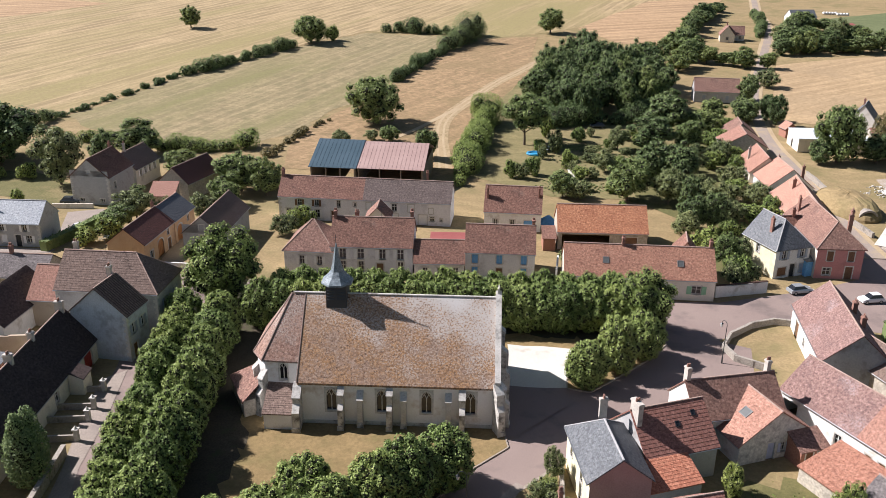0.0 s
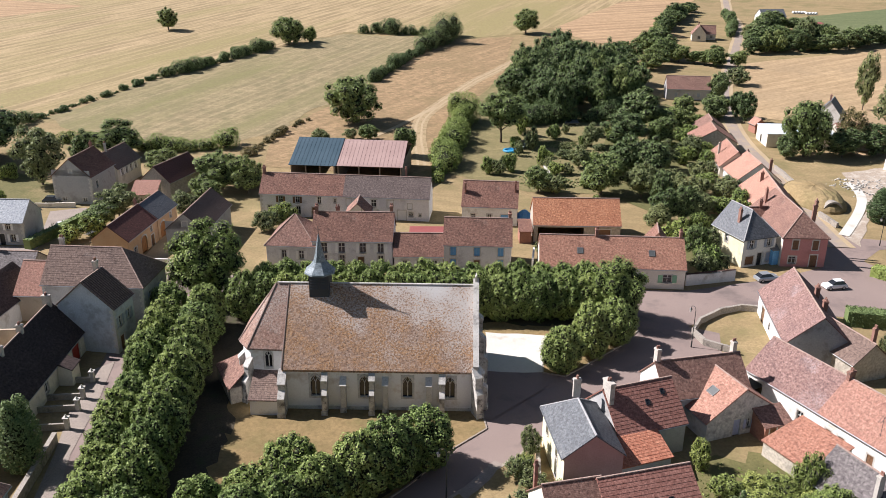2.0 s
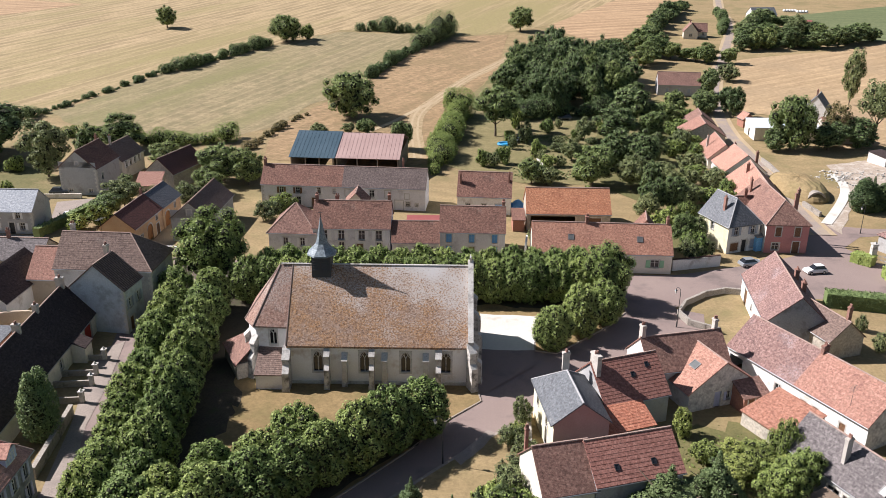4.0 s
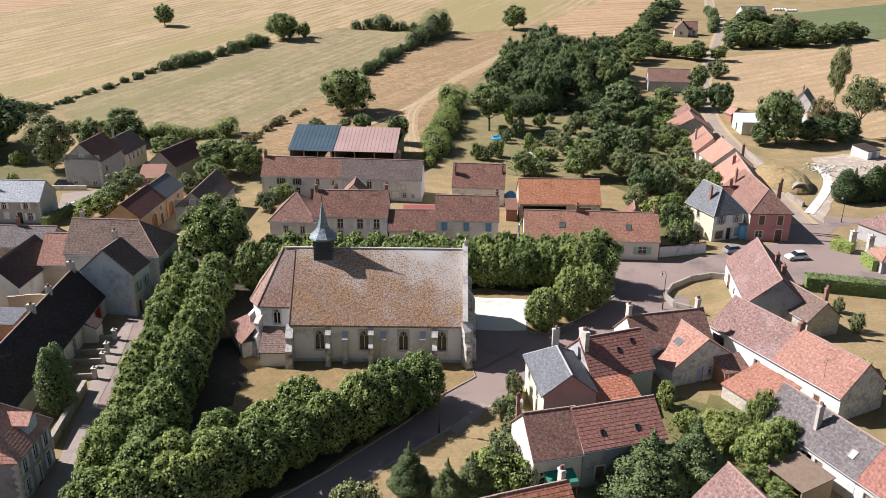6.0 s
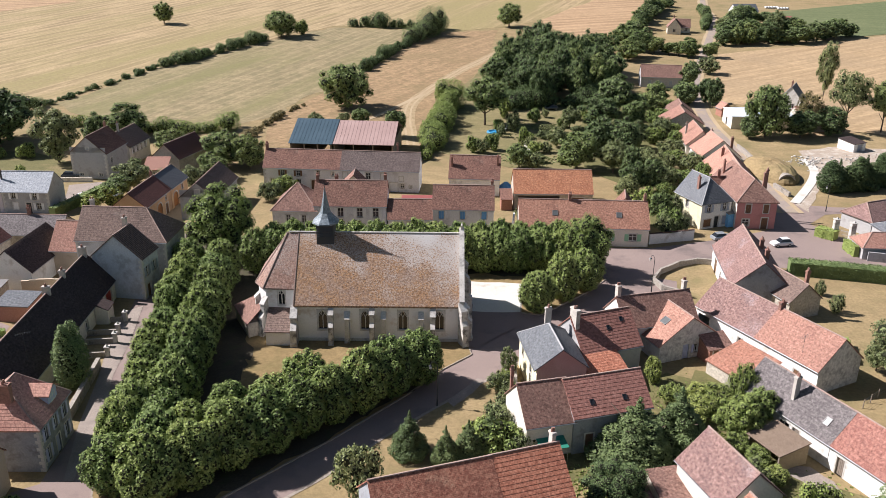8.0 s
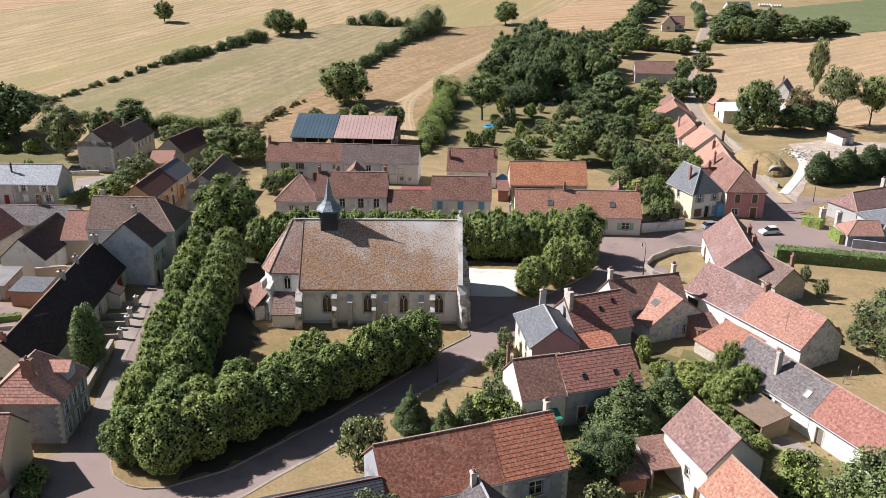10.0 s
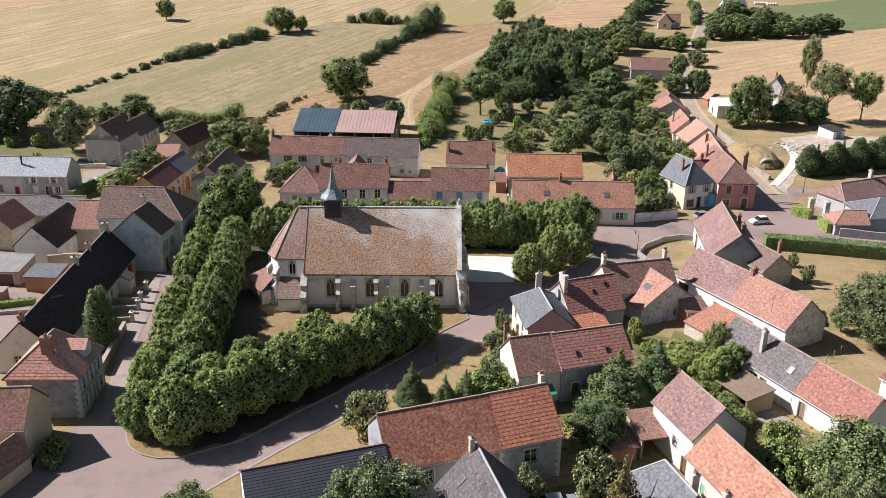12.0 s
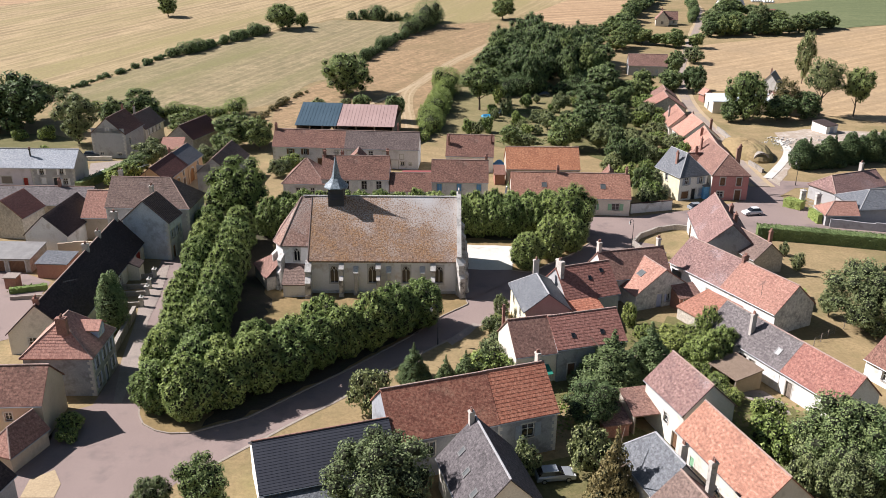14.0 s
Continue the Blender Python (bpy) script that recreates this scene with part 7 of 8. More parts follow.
# long red house, south
house("long house with mottled red tile roof", 0.2, 42.2, 18.5, 11.6, 8.4, 5.2, 8.9, WALL_BLUEGREY, TILE_LONG, [("f", u, 2.6, 1.0, 1.6, "window", None) for u in (4, 8)], corners=((-1, -1),))
house("long house end with striped orange tiles", 9.0, 45.2, 18.5, 7.0, 8.4, 5.2, 8.9, WALL_BLUEGREY, TILE_STRIPED_ORANGE, [("f", 3.6, 2.4, 1.5, 1.7, "shutters", SHUTTER_GREY)], [(3.2, 0.6, 9.8, CHIMNEY_WHITE, 0.5, 0.9)], course=0.42, corners=((1, -1), (-1, -1)))
house("workshop with anthracite sheet roof", -11.1, 36.0, 17.9, 13.6, 8.4, 4.0, 6.9, WALL_WHITE, SHEET_DARK, [], course=0.3, caps=CHIMNEY_BRICK)
lean_to("low lean-to with grey slate sheets", -9.6, 30.6, 17.9, 13.0, 4.6, 2.2, 3.8, WALL_WHITE, SLATE)
house("house with steep weathered grey tiles and roof windows", 5.7, 31.6, -75.4, 10.4, 7.6, 4.0, 8.0, WALL_CREAM, TILE_DARKGREY, [], [(-5.0, -0.5, 8.9, CHIMNEY_WHITE, 0.7, 0.6)], caps=RIDGE_GREY, sky=((-2.8, 0.45, 0.7, 1.0), (0.0, 0.35, 0.7, 1.0), (3.0, 0.3, 0.7, 1.0)))
# barn beside the walled garden
house("long barn with mottled brown tile roof", 51.5, 103.3, -98.0, 17.2, 8.6, 3.7, 7.6, WALL_WHITE, TILE_MAUVE, skins=(("r", WALL_BLUEGREY),), course=0.34, holes=[("f", 3.6, 0, 1.6, 2.4, "door", WOOD_BROWN), ("f", 8.0, 1.0, 0.8, 1.0, "window", None)], chimneys=[(-2.0, 1.8, 7.6, CHIMNEY_BRICK, 0.9, 0.7), (2.8, 1.6, 7.6, CHIMNEY_BRICK, 0.9, 0.7)], name="barn", category="barn", group="farm barns")
house("dark stone wing with slate lean roof", 54.5, 96.0, -72.0, 9.0, 5.6, 3.0, 5.4, WALL_STONE, TILE_GREYBROWN, [], [(3.8, 0.2, 7.4, CHIMNEY_BRICK, 0.5, 0.7)])
house("white cottage with red tiles beyond the orchard fence", 60.9, 55.6, -66.0, 9.0, 7.0, 2.8, 5.8, WALL_WHITE, TILE_RED, [("f", 3.0, 0.9, 0.9, 1.3, *WIN)])
# gated property
house("single-storey house with brown tile roof behind gates", 88.0, 132.3, 23.0, 14.5, 7.0, 3.2, 5.6, WALL_GREY, TILE_MAUVE, [("f", u, 0.2, 0.9, 2.1, "window", None) for u in (3, 4.6, 9.5, 11.5)], [(3.4, 0.4, 7.4, CHIMNEY_WHITE, 0.6, 0.9)], hips=(2.0, 0))
house("lodge with pink hipped tile roof by the gates", 79.2, 117.6, -3.0, 6.2, 5.2, 2.4, 4.2, WALL_GREY, TILE_PINK, [], hips=(2.2, 0))
house("low house with a hipped slate roof", 89.0, 121.0, 4.0, 13.0, 9.0, 3.2, 5.6, WALL_GREY, SLATE, [], hips=(4.0, 4.0), caps=RIDGE_GREY)


# ---- trees ----
LIME = "clipped lime tree with dense green crown in the churchyard row"


def row(kind, p, q, n, h, r, label, group, skip=(), vary=1.0):
    rng = random.Random(int(abs(p[0] * 10)))
    for k in range(n):
        if k in skip:
            continue
        f = k / (n - 1)
        tree(kind, p[0] + (q[0] - p[0]) * f + rng.uniform(-0.25, 0.25), p[1] + (q[1] - p[1]) * f + rng.uniform(-0.25, 0.25), h * (1 + vary * rng.uniform(-0.14, 0.12)), r * (1 + vary * rng.uniform(-0.10, 0.12)), label, group)


row("lime", (-32.5, 50.8), (-39.4, 106.0), 12, 7.1, 2.8, LIME, "west lime rows")
row("lime", (-28.2, 48.6), (-34.0, 104.0), 12, 7.4, 3.0, LIME, "west lime rows", skip=(0,))
row("lime", (-28.0, 48.6), (-1.6, 72.4), 9, 7.3, 3.1, LIME, "south lime rows")
row("lime", (-26.4, 56.6), (-15.0, 67.0), 4, 6.4, 2.7, LIME, "south lime rows")
row("lime", (-29.5, 108.5), (24.5, 109.4), 18, 7.3, 2.95, LIME, "north lime rows", vary=0.35)
row("lime", (-27.0, 113.0), (22.0, 113.6), 15, 7.3, 2.9, LIME, "north lime rows", vary=0.35)
row("lime", (16.2, 93.4), (24.6, 101.6), 3, 7.0, 2.9, LIME, "north lime rows")
tree("linden", -36.0, 114.5, 13.0, 6.4, "tall spreading lime tree at the churchyard corner")
tree("linden", 26.0, 108.5, 10.0, 4.4, "round-headed lime tree at the end of its row")
tree("broad", -127.8, 388.4, 10.5, 5.1, "lone round tree standing in a stubble field")
tree("oak", -66.9, 356.0, 12.0, 7.2, "large round tree in a field hedge")
tree("shrub", -59.3, 362.4, 6.5, 3.0, "bushy hedge tree beside a larger one")
tree("oak", -26.5, 233.0, 14.0, 8.2, "big spreading oak on the dry slope")
tree("broad", 35.7, 388.3, 11.5, 6.2, "round tree at a field corner")
WOODS = "dark dense tree of the small wood"
wood_random = random.Random(5)
for x, y, h, r in ((24.2, 266.7, 13.8, 7.3), (36.5, 287.0, 18.7, 8.9), (45.6, 267.4, 16.8, 7.3), (58.2, 287.7, 14.7, 6.7), (49.3, 258.3, 15.4, 6.1), (56.3, 258.5, 13.5, 6.2), (34.9, 236.9, 13.6, 5.2), (26.7, 249.0, 10.4, 5.9), (30, 275, 16, 7), (40, 255, 15, 6.5), (52, 278, 16, 7), (44, 245, 13, 6)):
    for k in range(2 if r < 6.2 else 3):
        turn = wood_random.uniform(0, math.tau)
        off = r * 0.42
        tree(wood_random.choice(("wood", "wood", "broad")), x + math.cos(turn + k * 2.1) * off, y + math.sin(turn + k * 2.1) * off, h * wood_random.uniform(0.84, 1.03), r * wood_random.uniform(0.52, 0.68), WOODS, "small wood")
for x, y, h, r in ((20.5, 259, 11, 4.6), (31, 262, 13, 5), (38, 271, 15, 5), (47, 292, 14, 5), (42, 281, 16, 5.2), (27, 285, 14, 5), (54, 268, 14, 5), (37, 246, 12, 4.6), (31, 253, 12, 4.6), (60, 280, 12, 4.6)):
    tree("wood", x, y, h, r, WOODS, "small wood")
tree("wood", 62.9, 272.7, 10.1, 4.3, WOODS, "small wood")
GARDEN = "leafy garden tree behind the houses"
tree("tall", 14.8, 214.2, 13.5, 6.5, "single broad tree with a visible trunk in an orchard")
for kind, x, y, h, r in (("wood", 47.1, 211.5, 9.6, 5.6), ("wood", 53.2, 225.9, 11.5, 5.6), ("wood", 46.8, 179.7, 10.8, 4.4), ("wood", 41.3, 182.6, 10.4, 4.2), ("broad", 34.2, 170.8, 9.6, 4.9), ("pale", 42.4, 168.2, 7.9, 3.8), ("wood", 43.5, 153.1, 7.4, 2.9), ("wood", 47.5, 153.2, 8.1, 2.9), ("pale", 41.2, 148.5, 5.3, 2.6), ("pale", 38.6, 211.4, 6.2, 2.9), ("pale", 32.4, 191.7, 5.4, 2.6), ("broad", 45.0, 133.9, 6.8, 2.4), ("broad", 65.7, 229.9, 6.5, 4.2), ("broad", 80.8, 242.1, 6.5, 3.4), ("broad", 20.7, 172.2, 6.1, 3.2), ("pale", 52.0, 190.0, 7.6, 3.6), ("broad", 57.0, 213.0, 8.4, 3.8), ("pale", 49.0, 165.0, 7.0, 3.2), ("broad", 60.0, 225.0, 7.6, 3.8), ("broad", 70.0, 240.0, 7.6, 4.4), ("broad", 58.0, 243.0, 8.6, 4.6), ("wood", 44.6, 161.0, 8.8, 2.4)):
    tree(kind, x, y, h, r, GARDEN, "garden trees")
BUSH = "garden bush in dry grass"
for x, y, h, r in ((23.9, 171.2, 4.2, 2.9), (22.3, 207.6, 5.8, 2.2), (29.2, 218.1, 4.3, 2.1), (61.8, 201.9, 5.7, 3.4), (65.9, 202.0, 4.1, 2.6), (52.7, 158.1, 4.8, 2.8), (56.8, 160.7, 3.2, 2.9), (45.4, 128.3, 4.8, 2.2), (15.2, 188.2, 4.7, 1.9), (12.7, 185.1, 3.8, 1.8), (10.5, 186.2, 4.3, 1.9), (23.9, 194.7, 4.8, 1.6), (20.8, 221.5, 6.1, 1.8), (43.1, 142.0, 4.5, 2.6), (50, 150, 3.5, 2.2), (56, 172, 4, 2.6), (59, 184, 4, 2.5), (30, 200, 2.5, 2), (26, 186, 3, 2), (36, 196, 2.5, 2.2), (48, 136.5, 4.5, 2.4), (31, 207, 2, 1.8)):
    tree(tree_random.choice(("shrub", "paleshrub")), x, y, h, r, BUSH, "garden bushes", "bush", "bush")
for x, y, h, r in ((95.4, 323.8, 4.6, 7.6), (84.7, 329.9, 8.2, 7.7), (75.9, 310.8, 6.7, 7.2), (110.5, 318.1, 5.7, 3.8), (102, 318, 6, 5), (70, 322, 8, 6), (82, 345, 8, 6), (90, 326, 6, 5), (99, 322, 5, 4), (80, 318, 7, 5), (88, 338, 7, 5), (105, 330, 5, 4)):
    tree("broad", x, y, h * 1.15, min(r, h * 0.72), "hedge tree round the hillside house", "hillside trees")
tree("wood", 87.2, 237.4, 9.6, 3.0, "narrow tree at the lane side")
tree("paleshrub", 100.6, 287.0, 6.0, 4.2, "pale bush at the lane side", "", "bush", "bush")
tree("wood", 86.5, 243.5, 8.0, 2.8, "narrow tree at the lane side")
for tx, ty, th, tr in ((86.6, 263.6, 9.0, 3.2), (88.6, 268.0, 8.5, 3.0), (78.6, 240.0, 7.0, 3.6), (80.8, 249.0, 6.0, 3.0)):
    tree("wood", tx, ty, th, tr, "leafy tree between the lane and the hillside house", "lane trees")
tree("oak", 91.4, 204.0, 15.0, 6.4, "broad tree beside the ruined farm")
tree("wood", 101.0, 203.5, 7.5, 4.6, "dark ivy-clad tree beside the ruined farm")
tree("wood", 110.0, 205.5, 8.4, 4.8, "dark ivy-clad tree beside the ruined farm")
tree("wood", 86.4, 202.5, 6.0, 3.0, "dark ivy-clad tree beside the ruined farm")
tree("dry", 104.5, 208.5, 11.5, 4.4, "scorched thin tree beside the ruined farm")
tree("pale", 128.6, 253.4, 17.5, 3.2, "tall narrow tree at the field edge")
tree("paletall", 116.0, 210.0, 17.0, 5.4, "pale loose-crowned tree in the golden stubble")
tree("tall", 125.6, 208.4, 14.4, 4.7, "dark round-crowned tree with a bare trunk")
tree("walnut", 62.3, 71.5, 10.5, 6.2, "large loose walnut tree in the orchard")
tree("walnut", 67.6, 66.5, 10.4, 6.0, "large loose walnut tree in the orchard")
tree("paleshrub", 61.6, 93.3, 3.0, 1.2, "young orchard tree in dry grass", "orchard saplings")
tree("paleshrub", 61.9, 99.8, 2.4, 0.9, "young orchard tree in dry grass", "orchard saplings")
tree("pale", 59.1, 75.7, 4.6, 1.9, "small fruit tree beside the farmhouse")
tree("nearwood", 43.9, 37.8, 9.2, 5.8, "big dark tree over the cottage garden")
tree("nearwood", 47.5, 33.3, 9.0, 4.8, "big dark tree over the cottage garden")
tree("near", 41.5, 33.0, 6.5, 3.2, "leafy tree in the cottage garden")
for x, y, h, r in ((37.9, 34.1, 4.5, 2.0), (37.7, 41.9, 4.0, 2.8), (38.7, 46.2, 4.1, 2.1), (40.4, 38.5, 4.6, 2.4), (33.5, 50.5, 3.5, 2.0), (16.7, 38.9, 5.0, 2.5), (9.8, 37.5, 4.2, 1.7), (19.5, 36.0, 4.5, 2.2), (14.0, 65.8, 2.4, 1.2)):
    tree(tree_random.choice(("shrub", "paleshrub")), x, y, h, r, "garden bush among the cottages", "cottage bushes", "bush", "bush")
for x, y, h, r in ((-2.2, 57.0, 5.8, 2.3), (1.8, 55.6, 4.8, 1.7), (4.3, 56.4, 5.0, 1.9), (6.8, 57.6, 5.6, 2.1)):
    tree("spruce", x, y, h, r, "young dark fir on the dry verge", "young firs", "fir_tree")
for x, y, h, r in ((35.1, 66.5, 3.0, 2.1), (32.5, 64.8, 2.8, 2.2), (37.5, 65.6, 2.6, 2.0), (29.9, 67.2, 3.0, 1.8), (33.0, 67.6, 2.6, 1.8), (28.6, 72.6, 3.6, 1.3), (34.4, 57.4, 2.2, 1.5), (36.0, 55.2, 2.0, 1.6), (36.8, 52.2, 1.6, 1.5), (31.0, 62.8, 2.6, 1.7), (9.2, 70.8, 2.6, 1.3)):
    tree("brightshrub", x, y, h, r, "bright green garden bush among the cottages", "cottage bushes", "bush", "bush")
tree("spruce", 22.6, 56.0, 8.2, 4.5, "dark bushy conifer beside the striped roof", "garden conifers", "conifer")
tree("spruce", 27.9, 58.6, 8.0, 3.8, "dark bushy conifer beside the striped roof", "garden conifers", "conifer")
tree("dryfir", 17.8, 32.0, 10.4, 2.8, "tall brownish fir between houses", "garden conifers", "conifer")
tree("nearwood", 18.7, 47.3, 5.4, 3.5, "dense holly-like tree beside the long house")
tree("dome", 35.3, 60.4, 5.6, 2.7, "round garden tree behind white cottages", "garden trees")
tree("dome", 38.4, 62.8, 5.2, 2.4, "round garden tree behind white cottages", "garden trees")
tree("brightshrub", 38.0, 67.0, 5.8, 1.7, "slim green tree beside the ragged tile roof")
tree("paleshrub", -7.3, 49.9, 6.0, 2.6, "loose pale-leaved tree on the verge")
tree("near", -5.2, 31.8, 8.9, 5.5, "large grey-green walnut tree over the workshop roof")
tree("broad", -22.4, 32.0, 6.4, 2.7, "small round tree by the road fork")
tree("pale", -27.2, 31.5, 4.4, 1.9, "small round tree by the road fork")
tree("pale", 10.1, 73.7, 4.5, 1.2, "slim young tree by the yellow house")
tree("fan", -44.6, 70.9, 9.2, 2.9, "tall dense thuja in a front garden")
tree("shrub", 5.9, 59.4, 3.2, 2.0, "overgrown bush by the cottage gable", "cottage bushes", "bush", "bush")
tree("paleshrub", 8.6, 70.4, 2.6, 1.6, "overgrown bush by the yellow house", "cottage bushes", "bush", "bush")
tree("paleshrub", 10.0, 68.6, 2.2, 1.5, "overgrown bush by the yellow house", "cottage bushes", "bush", "bush")
tree("shrub", 7.8, 57.2, 4.0, 2.5, "overgrown bush by the cottage gable", "cottage bushes", "bush", "bush")
tree("paleshrub", 8.2, 60.8, 3.8, 2.3, "overgrown bush by the cottage gable", "cottage bushes", "bush", "bush")
tree("paleshrub", 8.4, 64.0, 2.6, 1.8, "overgrown bush by the cottage gable", "cottage bushes", "bush", "bush")
for x, y, h, r in ((-108.9, 185.6, 15.7, 7.7), (-116.3, 185.5, 12.8, 6.1), (-122, 190, 14, 7), (-112, 196, 13, 7)):
    tree("wood", x, y, h, r, "dark tall tree at the village edge", "west trees")
tree("pale", -89.5, 174.1, 13.0, 5.5, "pale weeping willow beside a stone house")
tree("broad", -81.5, 198.8, 8.8, 6.0, "round tree behind the stone house", "west trees")
for x, y, h, r in ((-86.1, 189.2, 8.5, 3.3), (-63.9, 180.4, 6.7, 4.7), (-48.9, 172.0, 9.0, 5.5), (-42.7, 169.4, 8.6, 3.6), (-49.3, 161.4, 6.2, 3.5), (-64.0, 151.5, 7.3, 4.1), (-65.7, 146.9, 5.2, 3.4), (-20.8, 214.9, 4.6, 2.8), (-9.9, 200.3, 8.1, 3.3), (-33.0, 212.0, 4.0, 2.6), (-25.5, 215.5, 3.0, 2.0)):
    tree(tree_random.choice(("broad", "pale")), x, y, h, r, "leafy tree behind village houses", "west trees")
for x, y, h, r in ((-65.6, 142.6, 4.1, 2.7), (-98.9, 177.9, 3.8, 2.1), (-106.1, 177.8, 2.7, 2.0), (-31.6, 151.0, 4.0, 2.7), (-43, 175, 4, 2.5), (-55, 181, 4, 3), (-68.5, 139.0, 3.2, 2.2), (-92, 160, 3.2, 1.6)):
    tree("shrub", x, y, h, r, "bush in a village garden", "west bushes", "bush", "bush")
tree("fir", -27.6, 156.0, 4.8, 1.3, "small dark cypress at the farmhouse wall", "", "cypress")
patches = random.Random(31)
for k in range(34):
    tree(patches.choice(("paleshrub", "shrub", "paleshrub")), patches.uniform(17, 60), patches.uniform(163, 226), patches.uniform(1.4, 3.4), patches.uniform(0.9, 1.9), "low green bush of a kitchen garden", "kitchen garden bushes", "bush", "bush")
for x, y, h, r in ((-20.5, 148.0, 3.2, 2.4), (-33.8, 146.0, 4.2, 2.6), (17.8, 134.5, 3.0, 1.6), (44.2, 126.8, 4.2, 2.0), (47.0, 128.0, 3.6, 1.8), (-58.5, 153.5, 4.0, 2.6), (-52.5, 156.0, 4.4, 3.0), (57.6, 146.2, 3.2, 2.0), (59.6, 150.2, 3.4, 2.0), (12.9, 66.5, 2.6, 1.5), (10.4, 56.8, 3.0, 1.8)):
    tree("paleshrub", x, y, h, r, "leafy bush against a house", "house bushes", "bush", "bush")
for x, y, h, r in ((-41.2, 46.4, 2.2, 1.6), (-40.6, 44.0, 1.6, 1.2), (-41.8, 60.8, 1.4, 0.8)):
    tree("shrub", x, y, h, r, "dark bush in the shade of a cottage", "west bushes", "bush", "bush")
lane_random = random.Random(8)
for x, y in ((61.2, 150.0), (60.4, 156.5), (62.0, 163.0), (61.0, 170.0), (63.2, 174.5), (62.6, 188.5), (63.8, 194.0), (61.6, 201.0), (62.8, 207.0), (64.0, 217.5), (66.8, 219.5), (59.0, 178.0), (58.6, 196.0), (67.6, 228.5), (72.0, 231.5)):
    tree(lane_random.choice(("shrub", "paleshrub", "shrub")), x, y, lane_random.uniform(2.8, 4.6), lane_random.uniform(2.0, 3.0), "leafy bush behind the row cottages", "row garden bushes", "bush", "bush")
# ---- hedges ----
hedge("clipped dark green garden hedge", [(-74.5, 135.0), (-68.8, 155.0)], 1.6, 1.9, WOOD_LEAF, 16.0)
hedge("long clipped laurel hedge along the orchard", [(60.4, 108.9), (70.0, 106.6), (80.0, 103.8), (92.0, 100.8)], 2.6, 2.4, WOOD_LEAF, 42.0, 0.17)
hedge("yellow-green clipped hedge at the farmhouse gable", [(58.0, 83.0), (56.2, 77.5)], 1.2, 1.4)
hedge("round clipped hedge at the gate", [(73.2, 127.5), (75.6, 124.8)], 2.4, 1.8)
hedge("green hedge beside the lodge", [(75.3, 120.4), (75.4, 116.2)], 1.0, 2.0)
shaggy = random.Random(21)
for k in range(20):
    tree("fir" if k % 3 == 1 else "thuja", 87.6 + 2.2 * k + shaggy.uniform(-0.5, 0.5), 154.4 + 0.85 * k + shaggy.uniform(-0.7, 0.7), shaggy.uniform(5.6, 8.0), shaggy.uniform(2.5, 3.4), "dark shaggy conifer of a tall hedge row", "conifer hedge row")
hedgerow("wild hedge between stubble and meadow", [(-100.0, 292.1), (-92.9, 302.4), (-87.9, 314.5), (-81.4, 327.4), (-72.0, 348.4)], 1.7, 3.2, 1.7, seed=3)
hedgerow("sparse bushes along the field bank", [(-119.1, 230.6), (-113.8, 247.6), (-111.8, 255.5), (-108.1, 264.6), (-103.9, 280.4), (-100.3, 293.2)], 0.85, 1.3, 2.0, seed=4, uneven=0.75, leaf=0.4)
hedgerow("overgrown field bank bushes at the village edge", [(-123.7, 185.3), (-123.7, 204.3), (-121.4, 221.6), (-118.2, 232.9)], 2.0, 3.0, 3.0, seed=14)
hedgerow("dark hedge at the head of the meadow", [(-39.9, 384.4), (-30.5, 386.6), (-19.3, 382.0), (-9.7, 380.8)], 1.6, 3.2, 1.9, seed=5, uneven=0.6)
hedgerow("tall hedge falling along the fallow slope", [(4.8, 381.4), (-4.0, 358.7), (-9.6, 343.8)], 2.7, 5.6, 2.6, seed=6, uneven=0.55)
hedgerow("low ragged hedge falling along the fallow slope", [(-9.6, 343.8), (-14.5, 327.4), (-18.6, 313.4), (-25.8, 285.0)], 1.3, 2.8, 1.6, seed=16, uneven=0.65)
hedgerow("leafy hedge climbing beside the wheel tracks", [(-1.4, 178.7), (0.1, 194.2), (1.5, 207.1), (3.4, 224.7), (6.3, 236.2)], 2.1, 4.4, 1.5, HEDGE_LEAF, 0.42, seed=7, uneven=0.55)
hedgerow("bushes along the foot of the meadow", [(-104.0, 209.5), (-94.0, 212.0), (-86.0, 207.5), (-77.0, 204.0), (-64.0, 203.5), (-56.0, 208.0)], 1.5, 2.2, 2.0, HEDGE_LEAF, 0.4, seed=18, uneven=0.7)
hedgerow("ragged bushes on the meadow bank", [(-49.1, 199.5), (-46.1, 214.9), (-42.8, 227.3), (-39.0, 239.0)], 1.0, 1.4, 3.2, DRY_LEAF, 0.4, seed=8)


def copse(label, group, points, gap, h, r, kinds, seed):
    """Single trees of uneven size along a field edge."""
    rng = random.Random(seed)
    for p, q in zip(points, points[1:]):
        n = max(1, round(math.dist(p, q) / gap))
        for k in range(n):
            f = (k + rng.uniform(0.1, 0.9)) / n
            s = rng.uniform(0.65, 1.3)
            tree(rng.choice(kinds), p[0] + (q[0] - p[0]) * f + rng.uniform(-1.5, 1.5), p[1] + (q[1] - p[1]) * f + rng.uniform(-2, 2), h * s, r * rng.uniform(0.75, 1.25), label, group)


